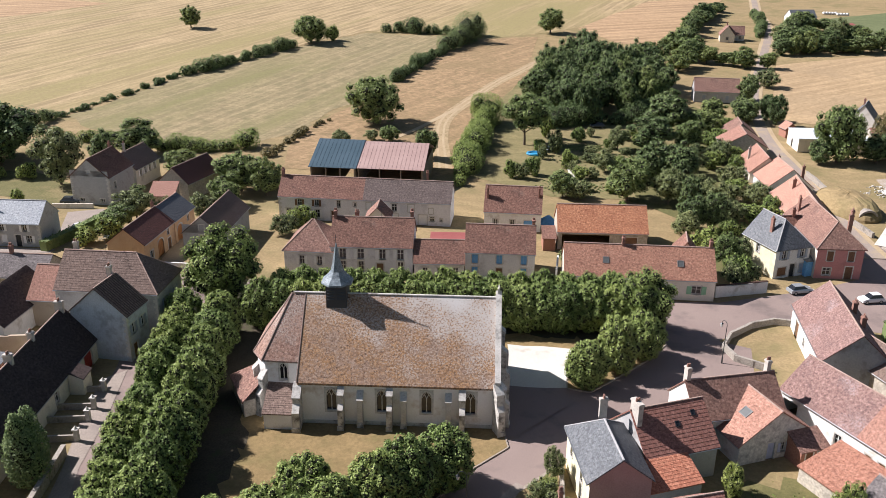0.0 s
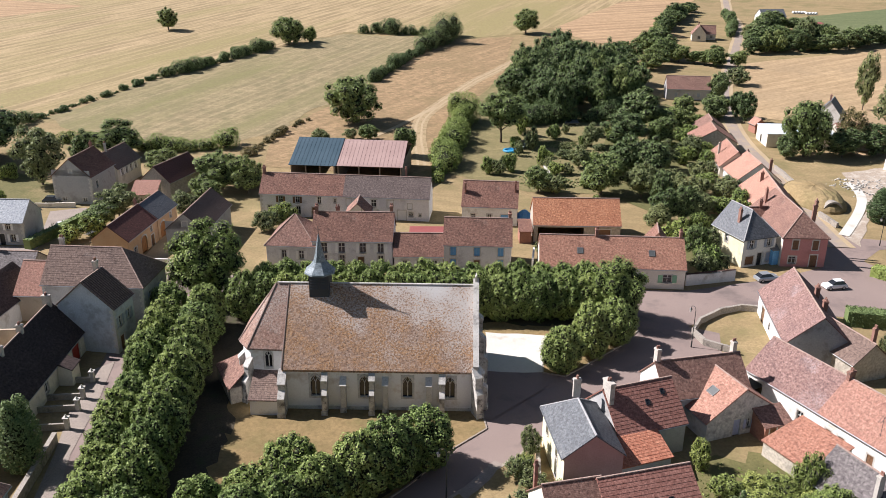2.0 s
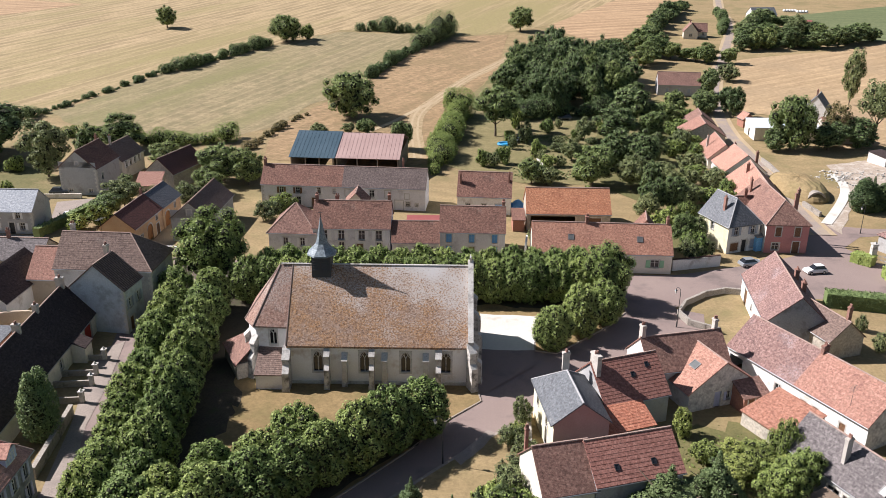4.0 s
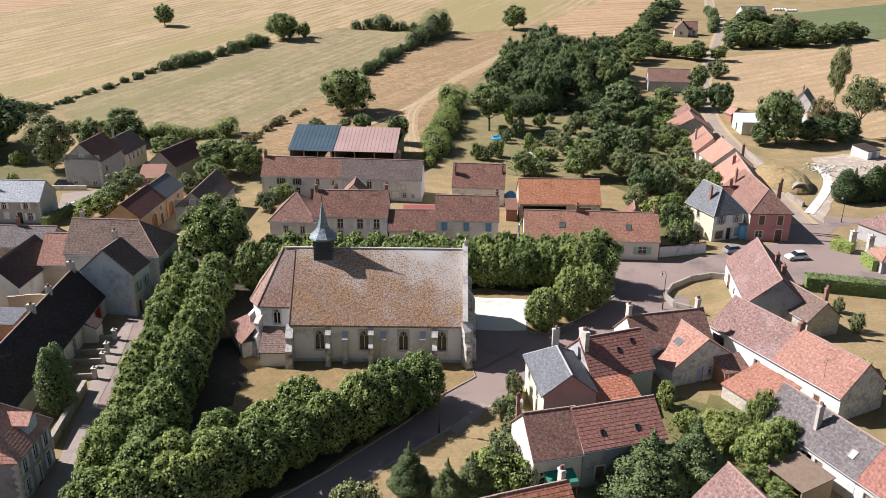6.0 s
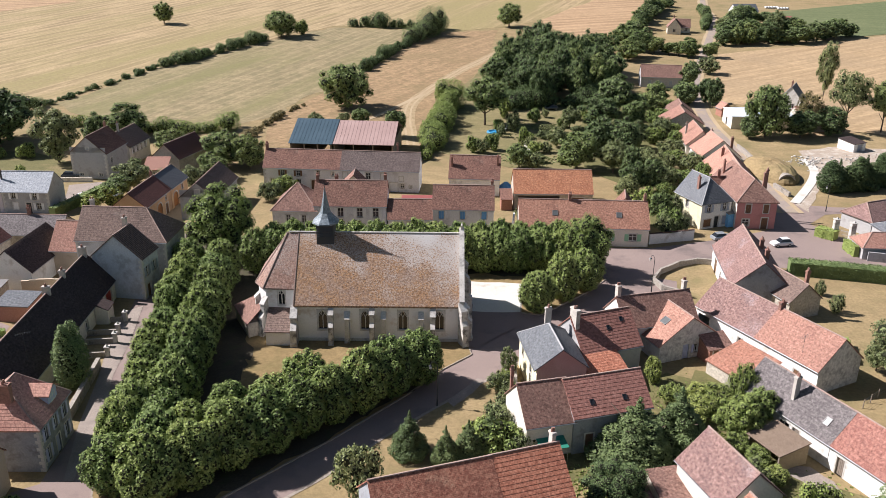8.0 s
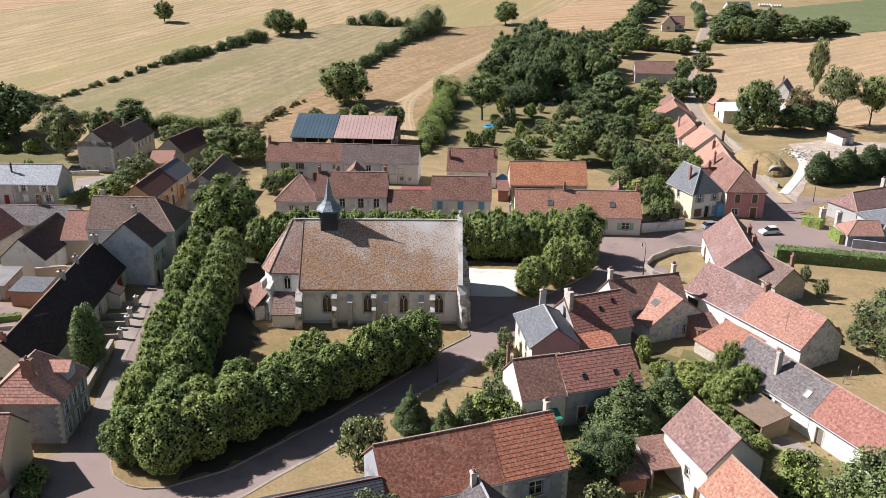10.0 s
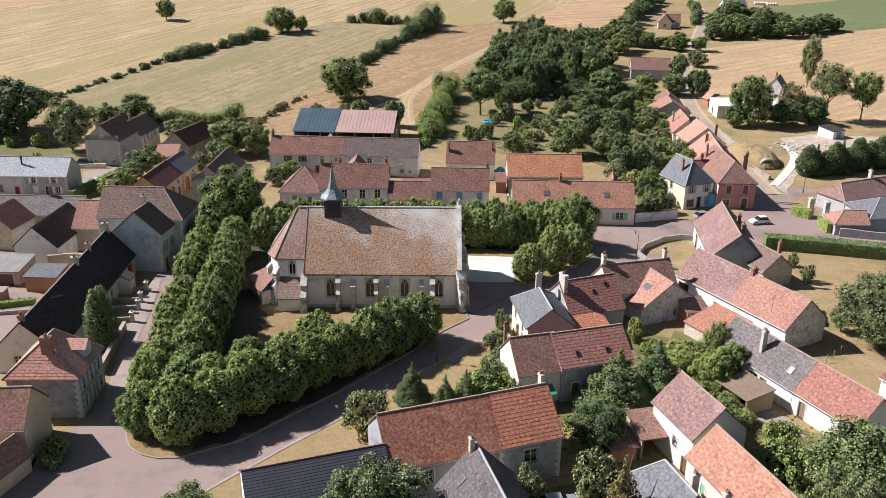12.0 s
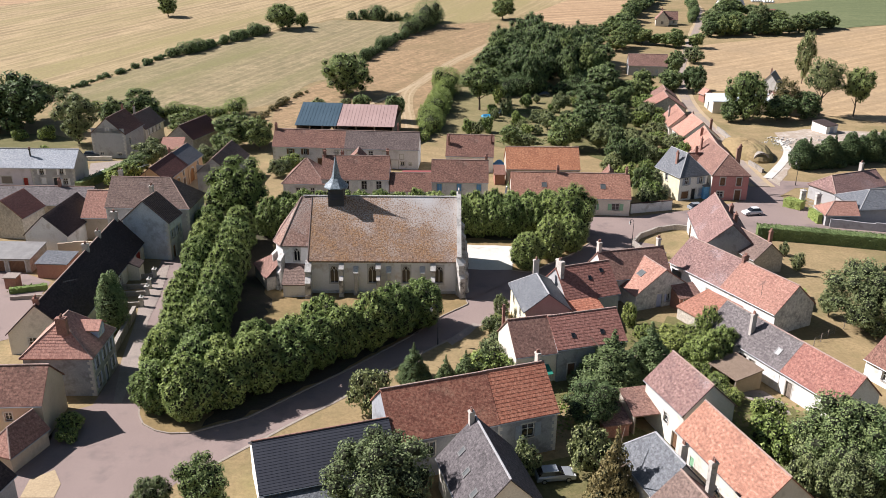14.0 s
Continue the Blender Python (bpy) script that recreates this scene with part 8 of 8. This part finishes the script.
copse("dark hedge tree above the golden stubble", "field edge trees", [(123.0, 343.6), (137.2, 348.4), (151.3, 351.9), (172.2, 358.7), (194.1, 373.6)], 4.4, 8.0, 4.6, ("wood", "broad", "wood"), 9)
copse("dense hedge tree above the golden stubble", "field edge trees", [(126.0, 354.0), (146.0, 361.0), (164.0, 366.0)], 6.0, 8.6, 4.8, ("wood", "broad"), 19)
tree("pale", 150.0, 357.0, 13.0, 4.6, "tall pale brownish tree in the field hedge")
copse("tree beside the top of the lane", "field edge trees", [(131.5, 364.5), (142.3, 384.4), (156.6, 406.3), (167.2, 403.1)], 7.0, 9.0, 5.4, ("wood", "broad", "pale"), 10)
copse("hedge tree climbing the hill", "field edge trees", [(81.6, 344.7), (92.9, 373.9), (106.3, 409.4), (120.5, 444.5), (129.8, 462.9)], 6.0, 7.0, 4.6, ("wood", "broad"), 11)
hedgerow("hedge along the hillside garden lane", [(128.2, 383.8), (139.8, 420.7), (144.8, 452.4)], 1.4, 3.0, 1.6, seed=12)
hedgerow("scrubby wood edge below the pines", [(19.0, 248.7), (23.5, 232.7), (33.0, 236.8), (44.2, 237.1), (57.6, 249.8)], 2.4, 4.0, 2.2, seed=13)


# ---- small things ----
def street_lamp(x, y, height, arm, turn):
    ob = thing("street_lamp", "dark steel street lamp with a lantern on a curved arm", "street lamp", pose(x, y, 0, 0, 0, turn), "street lamps")
    bm = bmesh.new()
    tube(bm, 0, 0, 0, 1.0, 0.11, 0.09)
    tube(bm, 0, 0, 1.0, height - 0.5, 0.06, 0.045)
    part("pole", bm, METAL_DARK, ob)
    bm = bmesh.new()
    p = Vector((0, 0, height - 0.5))
    for k in range(1, 7):
        a = math.pi * k / 6
        q = Vector((arm / 2 - arm / 2 * math.cos(a), 0, height - 0.5 + 0.5 * math.sin(a)))
        beam(bm, p, q, 0.035, 0.035)
        p = q
    part("arm", bm, METAL_DARK, ob)
    bm = bmesh.new()
    tube(bm, arm, 0, height - 1.05, height - 0.65, 0.13, 0.2, 6)
    lantern = part("lantern", bm, LAMP_GLASS, ob)
    bm = bmesh.new()
    tube(bm, arm, 0, height - 0.65, height - 0.45, 0.24, 0.05, 6)
    part("lantern_cap", bm, METAL_DARK, lantern)


street_lamp(35.2, 100.6, 6.2, 0.9, 120)
street_lamp(0.9, 66.8, 6.0, 0.9, 160)
street_lamp(81.0, 141.3, 6.0, 0.8, 200)


def car(x, y, turn, paint, label, length=4.1, width=1.7, height=1.45, z0=0.0):
    ob = thing("car", label, "car", pose(x, y, z0, 0, 0, turn), "cars")
    L, W = length / 2, width / 2
    bm = bmesh.new()
    prof = [(-L, 0.35), (-L + 0.05, 0.78), (-L + 0.35, 0.92), (L * 0.42, 0.93), (L - 0.25, 0.78), (L, 0.58), (L, 0.32)]
    side = []
    for s in (-1, 1):
        side.append([[bm.verts.new((px, s * (W - (0.1 if pz > 0.85 else 0.0)), pz)) for px, pz in prof]])
    a, b = side[0][0], side[1][0]
    for i in range(len(prof)):
        j = (i + 1) % len(prof)
        bm.faces.new((a[i], b[i], b[j], a[j]))
    bm.faces.new(a)
    bm.faces.new(b[::-1])
    body = part("body", bm, paint, ob)
    bm = bmesh.new()
    base = [(-L + 0.25, 0.9), (L * 0.45, 0.9)]
    top = [(-L + 0.75, height - 0.04), (L * 0.08, height - 0.04)]
    v = [bm.verts.new((px, s * w, pz)) for (px, pz), w in ((base[0], W - 0.1), (base[1], W - 0.1), (top[1], W - 0.26), (top[0], W - 0.26)) for s in (-1, 1)]
    for f in ((0, 2, 4, 6), (1, 7, 5, 3), (2, 3, 5, 4), (0, 6, 7, 1), (4, 5, 7, 6)):
        bm.faces.new([v[i] for i in f])
    part("window_band", bm, GLASS, ob)
    bm = bmesh.new()
    box(bm, top[0][0] - 0.05, -W + 0.24, height - 0.06, top[1][0] + 0.08, W - 0.24, height)
    part("roof_panel", bm, paint, body)
    for sx in (-0.62, 0.62):
        for s in (-1, 1):
            bm = bmesh.new()
            beam(bm, (sx * L, s * (W - 0.2), 0.31), (sx * L, s * (W + 0.01), 0.31), 0.31, 0.31, 12)
            wheel = part("wheel", bm, TYRE, ob)
            bm = bmesh.new()
            beam(bm, (sx * L, s * (W - 0.02), 0.31), (sx * L, s * (W + 0.025), 0.31), 0.19, 0.19, 10)
            part("rim", bm, METAL_PALE, wheel)
    for s in (-1, 1):
        bm = bmesh.new()
        box(bm, L - 0.12, s * (W - 0.3) - 0.2, 0.56, L + 0.02, s * (W - 0.3) + 0.2, 0.7)
        part("headlight", bm, LAMP_GLASS, ob)


car(54.2, 124.6, 14, CAR_SILVER, "silver hatchback parked at the white corner house")
car(64.2, 121.6, 190, CAR_WHITE, "small white car on the junction asphalt", 3.8, 1.65, 1.5)
car(12.9, 37.2, 8, CAR_SILVER, "pale saloon parked in the shade of a house", 4.2, 1.7, 1.38)
car(-81.6, 161.6, 4, CAR_DARK, "dark car parked by a low wall")
car(34.2, 237.2, 170, CAR_DARK, "old dark car among garden bushes", z0=ground_height(237))
car(36.4, 233.2, 175, CAR_DARK, "old grey car among garden bushes", z0=ground_height(233))
car(-72.4, 146.2, 40, CAR_WHITE, "white car behind a clipped hedge")
# boundary walls
wall_run("garden_wall", "old dry-stone wall round a small walled garden", [(40.8, 98.6), (37.2, 101.3), (36.5, 104.5), (38.4, 108.0), (42.4, 111.4), (46.0, 112.9), (49.4, 112.3)], 1.0, 0.42, DRY_STONE)
wall_run("lane_wall", "crumbling stone wall along the lane", [(79.8, 192.0), (79.4, 180.0), (77.6, 168.0)], 1.3, 0.5, DRY_STONE)
wall_run("lane_wall", "broken stone wall at the lane corner", [(76.4, 157.6), (77.2, 151.0)], 1.1, 0.5, DRY_STONE)
wall_run("street_wall", "low mossy wall of a front garden", [(-43.4, 75.8), (-42.3, 63.6)], 1.3, 0.4, DRY_STONE, cap=DRY_STONE)
wall_run("yard_wall", "low pale wall before a stone house", [(-84.0, 158.4), (-75.8, 158.6)], 1.0, 0.3, WALL_CREAM)
wall_run("yard_wall", "low white wall of the ochre barn yard", [(-50.8, 129.2), (-46.6, 128.6)], 1.0, 0.3, WALL_WHITE)
wall_run("yard_wall", "pale wall between lodge and road", [(78.3, 123.4), (76.5, 120.8)], 1.6, 0.3, WALL_BEIGE)
wall_run("yard_wall", "rendered wall along the hipped slate house", [(76.6, 114.5), (84.3, 112.4), (98.0, 109.8)], 1.6, 0.3, WALL_GREY)
wall_run("yard_wall", "white wall with a gate by the long house", [(15.2, 127.0), (16.0, 133.0)], 2.2, 0.3, WALL_WHITE)
wall_run("yard_wall", "rough stone wall by the yellow house", [(11.2, 76.2), (10.6, 68.2), (12.0, 66.0)], 1.2, 0.4, DRY_STONE)


def pillar(x, y, h, w, label, group):
    ob = thing("gate_pillar", label, "pillar", pose(x, y, 0), group)
    bm = bmesh.new()
    for k in range(6):
        d = w / 2 - (0.015 if k % 2 else 0.0)
        box(bm, -d, -d, h * k / 6, d, d, h * (k + 1) / 6)
    part("shaft", bm, STONE_OLD, ob)
    bm = bmesh.new()
    box(bm, -w / 2 - 0.1, -w / 2 - 0.1, h, w / 2 + 0.1, w / 2 + 0.1, h + 0.15)
    tube(bm, 0, 0, h + 0.15, h + 0.5, w * 0.5, 0.05, 4)
    part("cap", bm, STONE_OLD, ob)


pillar(75.9, 126.1, 3.6, 0.9, "tall pale stone gate pillar", "gate pillars")
pillar(78.1, 124.0, 3.6, 0.9, "tall pale stone gate pillar", "gate pillars")
for px, py in ((-44.6, 89.3), (-44.2, 85.3), (-43.7, 82.6), (-43.3, 78.6)):
    pillar(px, py, 1.5, 0.5, "weathered stone garden gate pillar", "front garden pillars")
    wall_run("front_wall", "low rendered wall between front gardens", [(px - 0.3, py), (px - 4.6, py - 0.6)], 0.8, 0.25, DRY_STONE)


def iron_gate(label, p, q, h, material):
    ob = thing("gate", label, "gate", pose(p[0], p[1], 0))
    d = Vector((q[0] - p[0], q[1] - p[1], 0))
    bm = bmesh.new()
    for z in (0.15, h * 0.55, h - 0.1):
        beam(bm, Vector((0, 0, z)), d + Vector((0, 0, z)), 0.03, 0.03, 4)
    part("gate_frame", bm, material, ob)
    n = int(d.length / 0.18)
    for k in range(1, n):
        bm = bmesh.new()
        c = d * (k / n)
        beam(bm, c + Vector((0, 0, 0.1)), c + Vector((0, 0, h * (1.0 + 0.12 * math.sin(math.pi * k / n)))), 0.016, 0.012, 4)
        part("bar", bm, material, ob)


iron_gate("blue-grey iron gate between stone pillars", (76.2, 125.8), (77.8, 124.3), 1.8, SHUTTER_GREY)


def bunker():
    """A grassed-over vaulted cellar with an arched mouth."""
    ob = thing("cellar_mound", "grassed-over cellar mound with a dark stone arch", "mound", pose(79.6, 168.8, 0, 0, 0, 4))
    rng = random.Random(9)
    bm = bmesh.new()
    rings = []
    for j in range(9):
        f = j / 8
        ring = []
        for i in range(32):
            a = i * math.tau / 32
            rx, ry = 6.6 * math.cos(f * math.pi / 2) ** 0.75 + 0.01, 10.0 * math.cos(f * math.pi / 2) ** 0.75 + 0.01
            ring.append(bm.verts.new((0.86 * rx * math.cos(a), ry * math.sin(a), -0.2 + 3.5 * math.sin(f * math.pi / 2) + rng.uniform(-0.12, 0.12))))
        rings.append(ring)
    for a, b in zip(rings, rings[1:]):
        for i in range(32):
            bm.faces.new((a[i], a[(i + 1) % 32], b[(i + 1) % 32], b[i]))
    part("mound", bm, GRASS_DRY, ob)
    bm = bmesh.new()
    outer, inner = [], []
    for k in range(13):
        a = math.pi * k / 12
        inner.append((1.7 * math.cos(a), 1.5 * math.sin(a) + 0.5))
        outer.append((2.05 * math.cos(a), 1.85 * math.sin(a) + 0.55))
    for (p, q), (r, s) in zip(zip(inner, inner[1:]), zip(outer, outer[1:])):
        for y0, y1 in ((-8.9, -5.0),):
            v = [bm.verts.new((p[0], y0, p[1])), bm.verts.new((q[0], y0, q[1])), bm.verts.new((s[0], y0, s[1])), bm.verts.new((r[0], y0, r[1])),
                 bm.verts.new((p[0], y1, p[1])), bm.verts.new((q[0], y1, q[1])), bm.verts.new((s[0], y1, s[1])), bm.verts.new((r[0], y1, r[1]))]
            for f in ((0, 1, 2, 3), (0, 4, 5, 1), (3, 2, 6, 7)):
                bm.faces.new([v[i] for i in f])
    for s in (-1, 1):
        box(bm, min(s * 1.7, s * 2.05), -8.9, -0.1, max(s * 1.7, s * 2.05), -5.0, 0.6)
    part("arch", bm, DRY_STONE, ob)
    bm = bmesh.new()
    box(bm, -1.7, -7.4, -0.1, 1.7, -7.2, 2.0)
    part("door", bm, WOOD_BROWN, ob)


bunker()


def stones(label, centre, spread, count, size, seed, material=STONE_PALE):
    rng = random.Random(seed)
    bm = bmesh.new()
    for _ in range(count):
        x, y = rng.gauss(0, spread[0]), rng.gauss(0, spread[1])
        s = size * rng.uniform(0.4, 1.5)
        z = max(0.0, 0.9 * size * 2 * math.exp(-(x / spread[0]) ** 2 - (y / spread[1]) ** 2))
        v = box(bm, x - s / 2, y - s * 0.4, z - 0.1, x + s / 2, y + s * 0.4, z + s * 0.5)
        for p in v:
            p.co += Vector((rng.uniform(-0.2, 0.2), rng.uniform(-0.2, 0.2), rng.uniform(-0.15, 0.15))) * s
    ob = tagged(new("rubble", mesh_of("rubble", bm, material)), label, "rubble", kind="stuff")
    ob.location = (centre[0], centre[1], ground_height(centre[1]))


stones("heap of pale stone rubble beside the mound", (93.5, 178.0), (2.0, 4.0), 90, 0.32, 1)
stones("scattered demolition rubble in the sun", (101.0, 180.0), (6.5, 2.6), 120, 0.26, 2)
stones("broken stones in the cottage garden", (40.4, 42.0), (1.0, 1.4), 60, 0.4, 3)


def pool():
    ob = thing("paddling_pool", "blue inflatable paddling pool on dry grass", "pool", pose(17.0, 205.6, ground_height(205.6)))
    bm = bmesh.new()
    for i in range(20):
        a, b = i * math.tau / 20, (i + 1) * math.tau / 20
        beam(bm, (1.9 * math.cos(a), 1.4 * math.sin(a), 0.35), (1.9 * math.cos(b), 1.4 * math.sin(b), 0.35), 0.34, 0.34, 6)
    part("rim", bm, POOL_BLUE, ob)
    bm = bmesh.new()
    tube(bm, 0, 0, 0.1, 0.3, 1.35, 1.35, 16)
    part("water", bm, POOL_BLUE, ob)


pool()


def garden_table(x, y, turn=0.0):
    ob = thing("garden_table", "white plastic garden table", "table", pose(x, y, ground_height(y), 0, 0, turn))
    bm = bmesh.new()
    tube(bm, 0, 0, 0.7, 0.75, 0.65, 0.65, 14)
    part("tabletop", bm, PLASTIC_WHITE, ob)
    for i in range(4):
        a = (i + 0.5) * math.pi / 2
        bm = bmesh.new()
        beam(bm, (0.45 * math.cos(a), 0.45 * math.sin(a), 0.7), (0.55 * math.cos(a), 0.55 * math.sin(a), 0), 0.03, 0.03)
        part("leg", bm, PLASTIC_WHITE, ob)


garden_table(19.9, 208.2)
garden_table(39.2, 45.6)
garden_table(21.2, 210.6)


def canopy():
    ob = thing("awning", "green awning over a shaded yard", "awning", pose(13.4, 55.6, 0, 0, 0, 14))
    bm = bmesh.new()
    slope(bm, (-1.6, -0.9, 2.2), (1.6, -0.9, 2.2), (1.6, 0.9, 2.6), (-1.6, 0.9, 2.6), 0.05)
    part("cloth", bm, METAL_GREEN, ob)
    for sx in (-1.5, 1.5):
        bm = bmesh.new()
        beam(bm, (sx, -0.8, 0), (sx, -0.8, 2.2), 0.03, 0.03)
        part("post", bm, METAL_PALE, ob)


canopy()


def fence(label, points, height, gap):
    ob = thing("fence", label, "fence", pose(points[0][0], points[0][1], 0))
    for p, q in zip(points, points[1:]):
        n = max(1, int(math.dist(p, q) / gap))
        for k in range(n + 1):
            bm = bmesh.new()
            x = p[0] + (q[0] - p[0]) * k / n - points[0][0]
            y = p[1] + (q[1] - p[1]) * k / n - points[0][1]
            beam(bm, (x, y, -0.1), (x + 0.04, y, height), 0.06, 0.05, 6)
            part("post", bm, WOOD_GREY, ob)
        for z in (0.4, 0.8, 1.1):
            bm = bmesh.new()
            beam(bm, (p[0] - points[0][0], p[1] - points[0][1], z), (q[0] - points[0][0], q[1] - points[0][1], z), 0.012, 0.012, 4)
            part("wire", bm, METAL_PALE, ob)


fence("old wooden post and wire fence in the orchard", [(53.0, 66.6), (57.5, 70.2), (61.5, 73.0)], 1.3, 1.9)
fence("post and wire fence along the golden stubble", [(107.0, 182.0), (122.0, 186.0), (140.0, 190.0)], 1.2, 4.0)


def aerial(x, y, z0, z1, turn):
    ob = thing("television_aerial", "thin metal television aerial on a roof", "aerial", pose(x, y, z0, 0, 0, turn), "aerials")
    bm = bmesh.new()
    beam(bm, (0, 0, 0), (0, 0, z1 - z0), 0.025, 0.02, 5)
    part("mast", bm, METAL_DARK, ob)
    bm = bmesh.new()
    beam(bm, (-0.9, 0, z1 - z0 - 0.2), (0.9, 0, z1 - z0 - 0.1), 0.018, 0.018, 4)
    for k in range(7):
        u = -0.8 + k * 0.26
        beam(bm, (u, -0.35, z1 - z0 - 0.16), (u, 0.35, z1 - z0 - 0.16), 0.012, 0.012, 4)
    part("array", bm, METAL_DARK, ob)


aerial(-49.2, 69.5, 4.4, 8.4, 30)
aerial(-50.6, 108.0, 11.0, 13.6, 70)
aerial(-14.0, 131.6, 8.7, 11.0, 10)
aerial(46.2, 70.4, 5.6, 8.0, 45)
for k in range(9):
    bx, by = (183.8 + 1.5 * k, 458.0) if k < 5 else (181.6 + 1.6 * k, 454.6)
    bale = thing("straw_bale", "pale wrapped bale in a row on the far field", "bale", pose(bx, by, ground_height(by) + 0.1, 0, 0, 25), "bales")
    bm = bmesh.new()
    beam(bm, (0, -0.6, 0.65), (0, 0.6, 0.65), 0.65, 0.65, 12)
    part("roll", bm, PLASTIC_WHITE, bale)


def tarpaulin():
    """A sheet thrown over a heap, sagging between its peaks."""
    ob = thing("tarpaulin", "bright blue tarpaulin thrown over a heap by the cottage gable", "tarpaulin", pose(16.2, 155.6, 0, 0, 0, -5))
    bm = bmesh.new()
    rng = random.Random(12)
    grid = [[bm.verts.new((i * 0.4 - 1.4, j * 0.5 - 2.0, 1.5 * max(0.02, (1 - ((i - 3.5) / 3.6) ** 2) * (1 - ((j - 4) / 4.2) ** 2)) + rng.uniform(0, 0.16))) for j in range(9)] for i in range(8)]
    for i in range(7):
        for j in range(8):
            bm.faces.new((grid[i][j], grid[i + 1][j], grid[i + 1][j + 1], grid[i][j + 1]))
    part("sheet", bm, BLUE_PAINT, ob)


tarpaulin()
# verges and kerbs of the street
patch("verge", "pale kerb line and dusty verge of the street", ribbon([(-26.3, 36.4), (-19.85, 43.5), (-15.35, 48.4), (-11.049999999999999, 52.8), (-5.1499999999999995, 60.1), (1.5499999999999998, 67.2), (8.450000000000001, 74.0), (12.2, 77.8)], 0.4), KERB, 0.05, "kerb", 0.05, 2)
patch("footpath", "short pale paved path to the street", [(2.9, 66.5), (5.4, 69.8), (7.0, 72.8), (6.2, 73.4), (3.9, 70.2), (2.1, 67.8)], CONCRETE, 0.06, "path", 0.1, 1)
patch("garden_path", "pale gravel path through the kitchen garden", ribbon([(25.8, 209.3), (25.0, 198.0), (24.2, 186.0)], 1.4), GRAVEL, 0.08, "path", 0.25, 2)


def tufts(label, spots, count, size, material, seed):
    """Loose dry grass and weeds that break up the bare ground."""
    rng = np.random.default_rng(seed)
    s = np.array(spots, float)
    pick = rng.integers(0, len(s), count)
    x = s[pick, 0] + rng.normal(size=count) * s[pick, 2]
    y = s[pick, 1] + rng.normal(size=count) * s[pick, 3]
    verts, faces = [], []
    for i in range(count):
        h, w, a = size * rng.uniform(0.4, 1.5), size * rng.uniform(0.5, 1.2), rng.uniform(0, math.tau)
        z = ground_height(y[i])
        c, d = math.cos(a) * w, math.sin(a) * w
        o = len(verts)
        verts += [(x[i] - c, y[i] - d, z), (x[i] + c, y[i] + d, z), (x[i] + c * 1.2 + d * 0.3, y[i] + d * 1.2, z + h), (x[i] - c * 0.9 + d * 0.5, y[i] - d, z + h * 0.8)]
        faces.append((o, o + 1, o + 2, o + 3))
    me = bpy.data.meshes.new("weeds")
    me.from_pydata(verts, [], faces)
    me.materials.append(material)
    tagged(new("weeds", me), label, "weeds", kind="stuff")


tufts("green weeds and seedlings in the cottage gardens", [(36, 62, 4, 3), (40, 45, 4, 4), (30, 56, 3, 3), (34, 68, 4, 2), (18, 50, 3, 3)], 4600, 0.16, HEDGE_LEAF, 1)
tufts("green rows of a kitchen garden", [(34, 203, 5, 2), (30, 212, 5, 2), (40, 188, 4, 4), (24, 180, 3, 3), (56, 150, 3, 5)], 4200, 0.26, WALNUT_LEAF, 3)

hedge("low clipped hedge on a raised planter", [(-65.1, 83.2), (-60.0, 84.9)], 1.0, 0.9)
wall_run("planter", "low concrete planter wall in the yard", [(-63.9, 80.8), (-59.0, 81.6)], 0.6, 0.3, CONCRETE)

# kerb stones of the church green, one by one
kerb = thing("kerb", "weathered kerb stones round the church green", "kerb", kind="structure")
bm = bmesh.new()
v = box(bm, -0.485, -0.1, -0.3, 0.485, 0.1, 0.165)
for p in v[4:]:
    p.co.x *= 0.985
    p.co.y *= 0.85
kerb_mesh = mesh_of("kerb_stone", bm, KERB)
kerb_random = random.Random(4)
for p, q in zip(GREEN, GREEN[1:] + GREEN[:1]):
    n = max(1, round(math.dist(p, q) / 1.0))
    turn = math.degrees(math.atan2(q[1] - p[1], q[0] - p[0]))
    for k in range(n):
        f = (k + 0.5) / n
        m = pose(p[0] + (q[0] - p[0]) * f, p[1] + (q[1] - p[1]) * f, kerb_random.uniform(-0.015, 0.01), 0, 0, turn + kerb_random.uniform(-1, 1))
        part("kerb_stone", kerb_mesh, None, kerb, "", m @ Matrix.Diagonal((math.dist(p, q) / n, 1, 1, 1)))
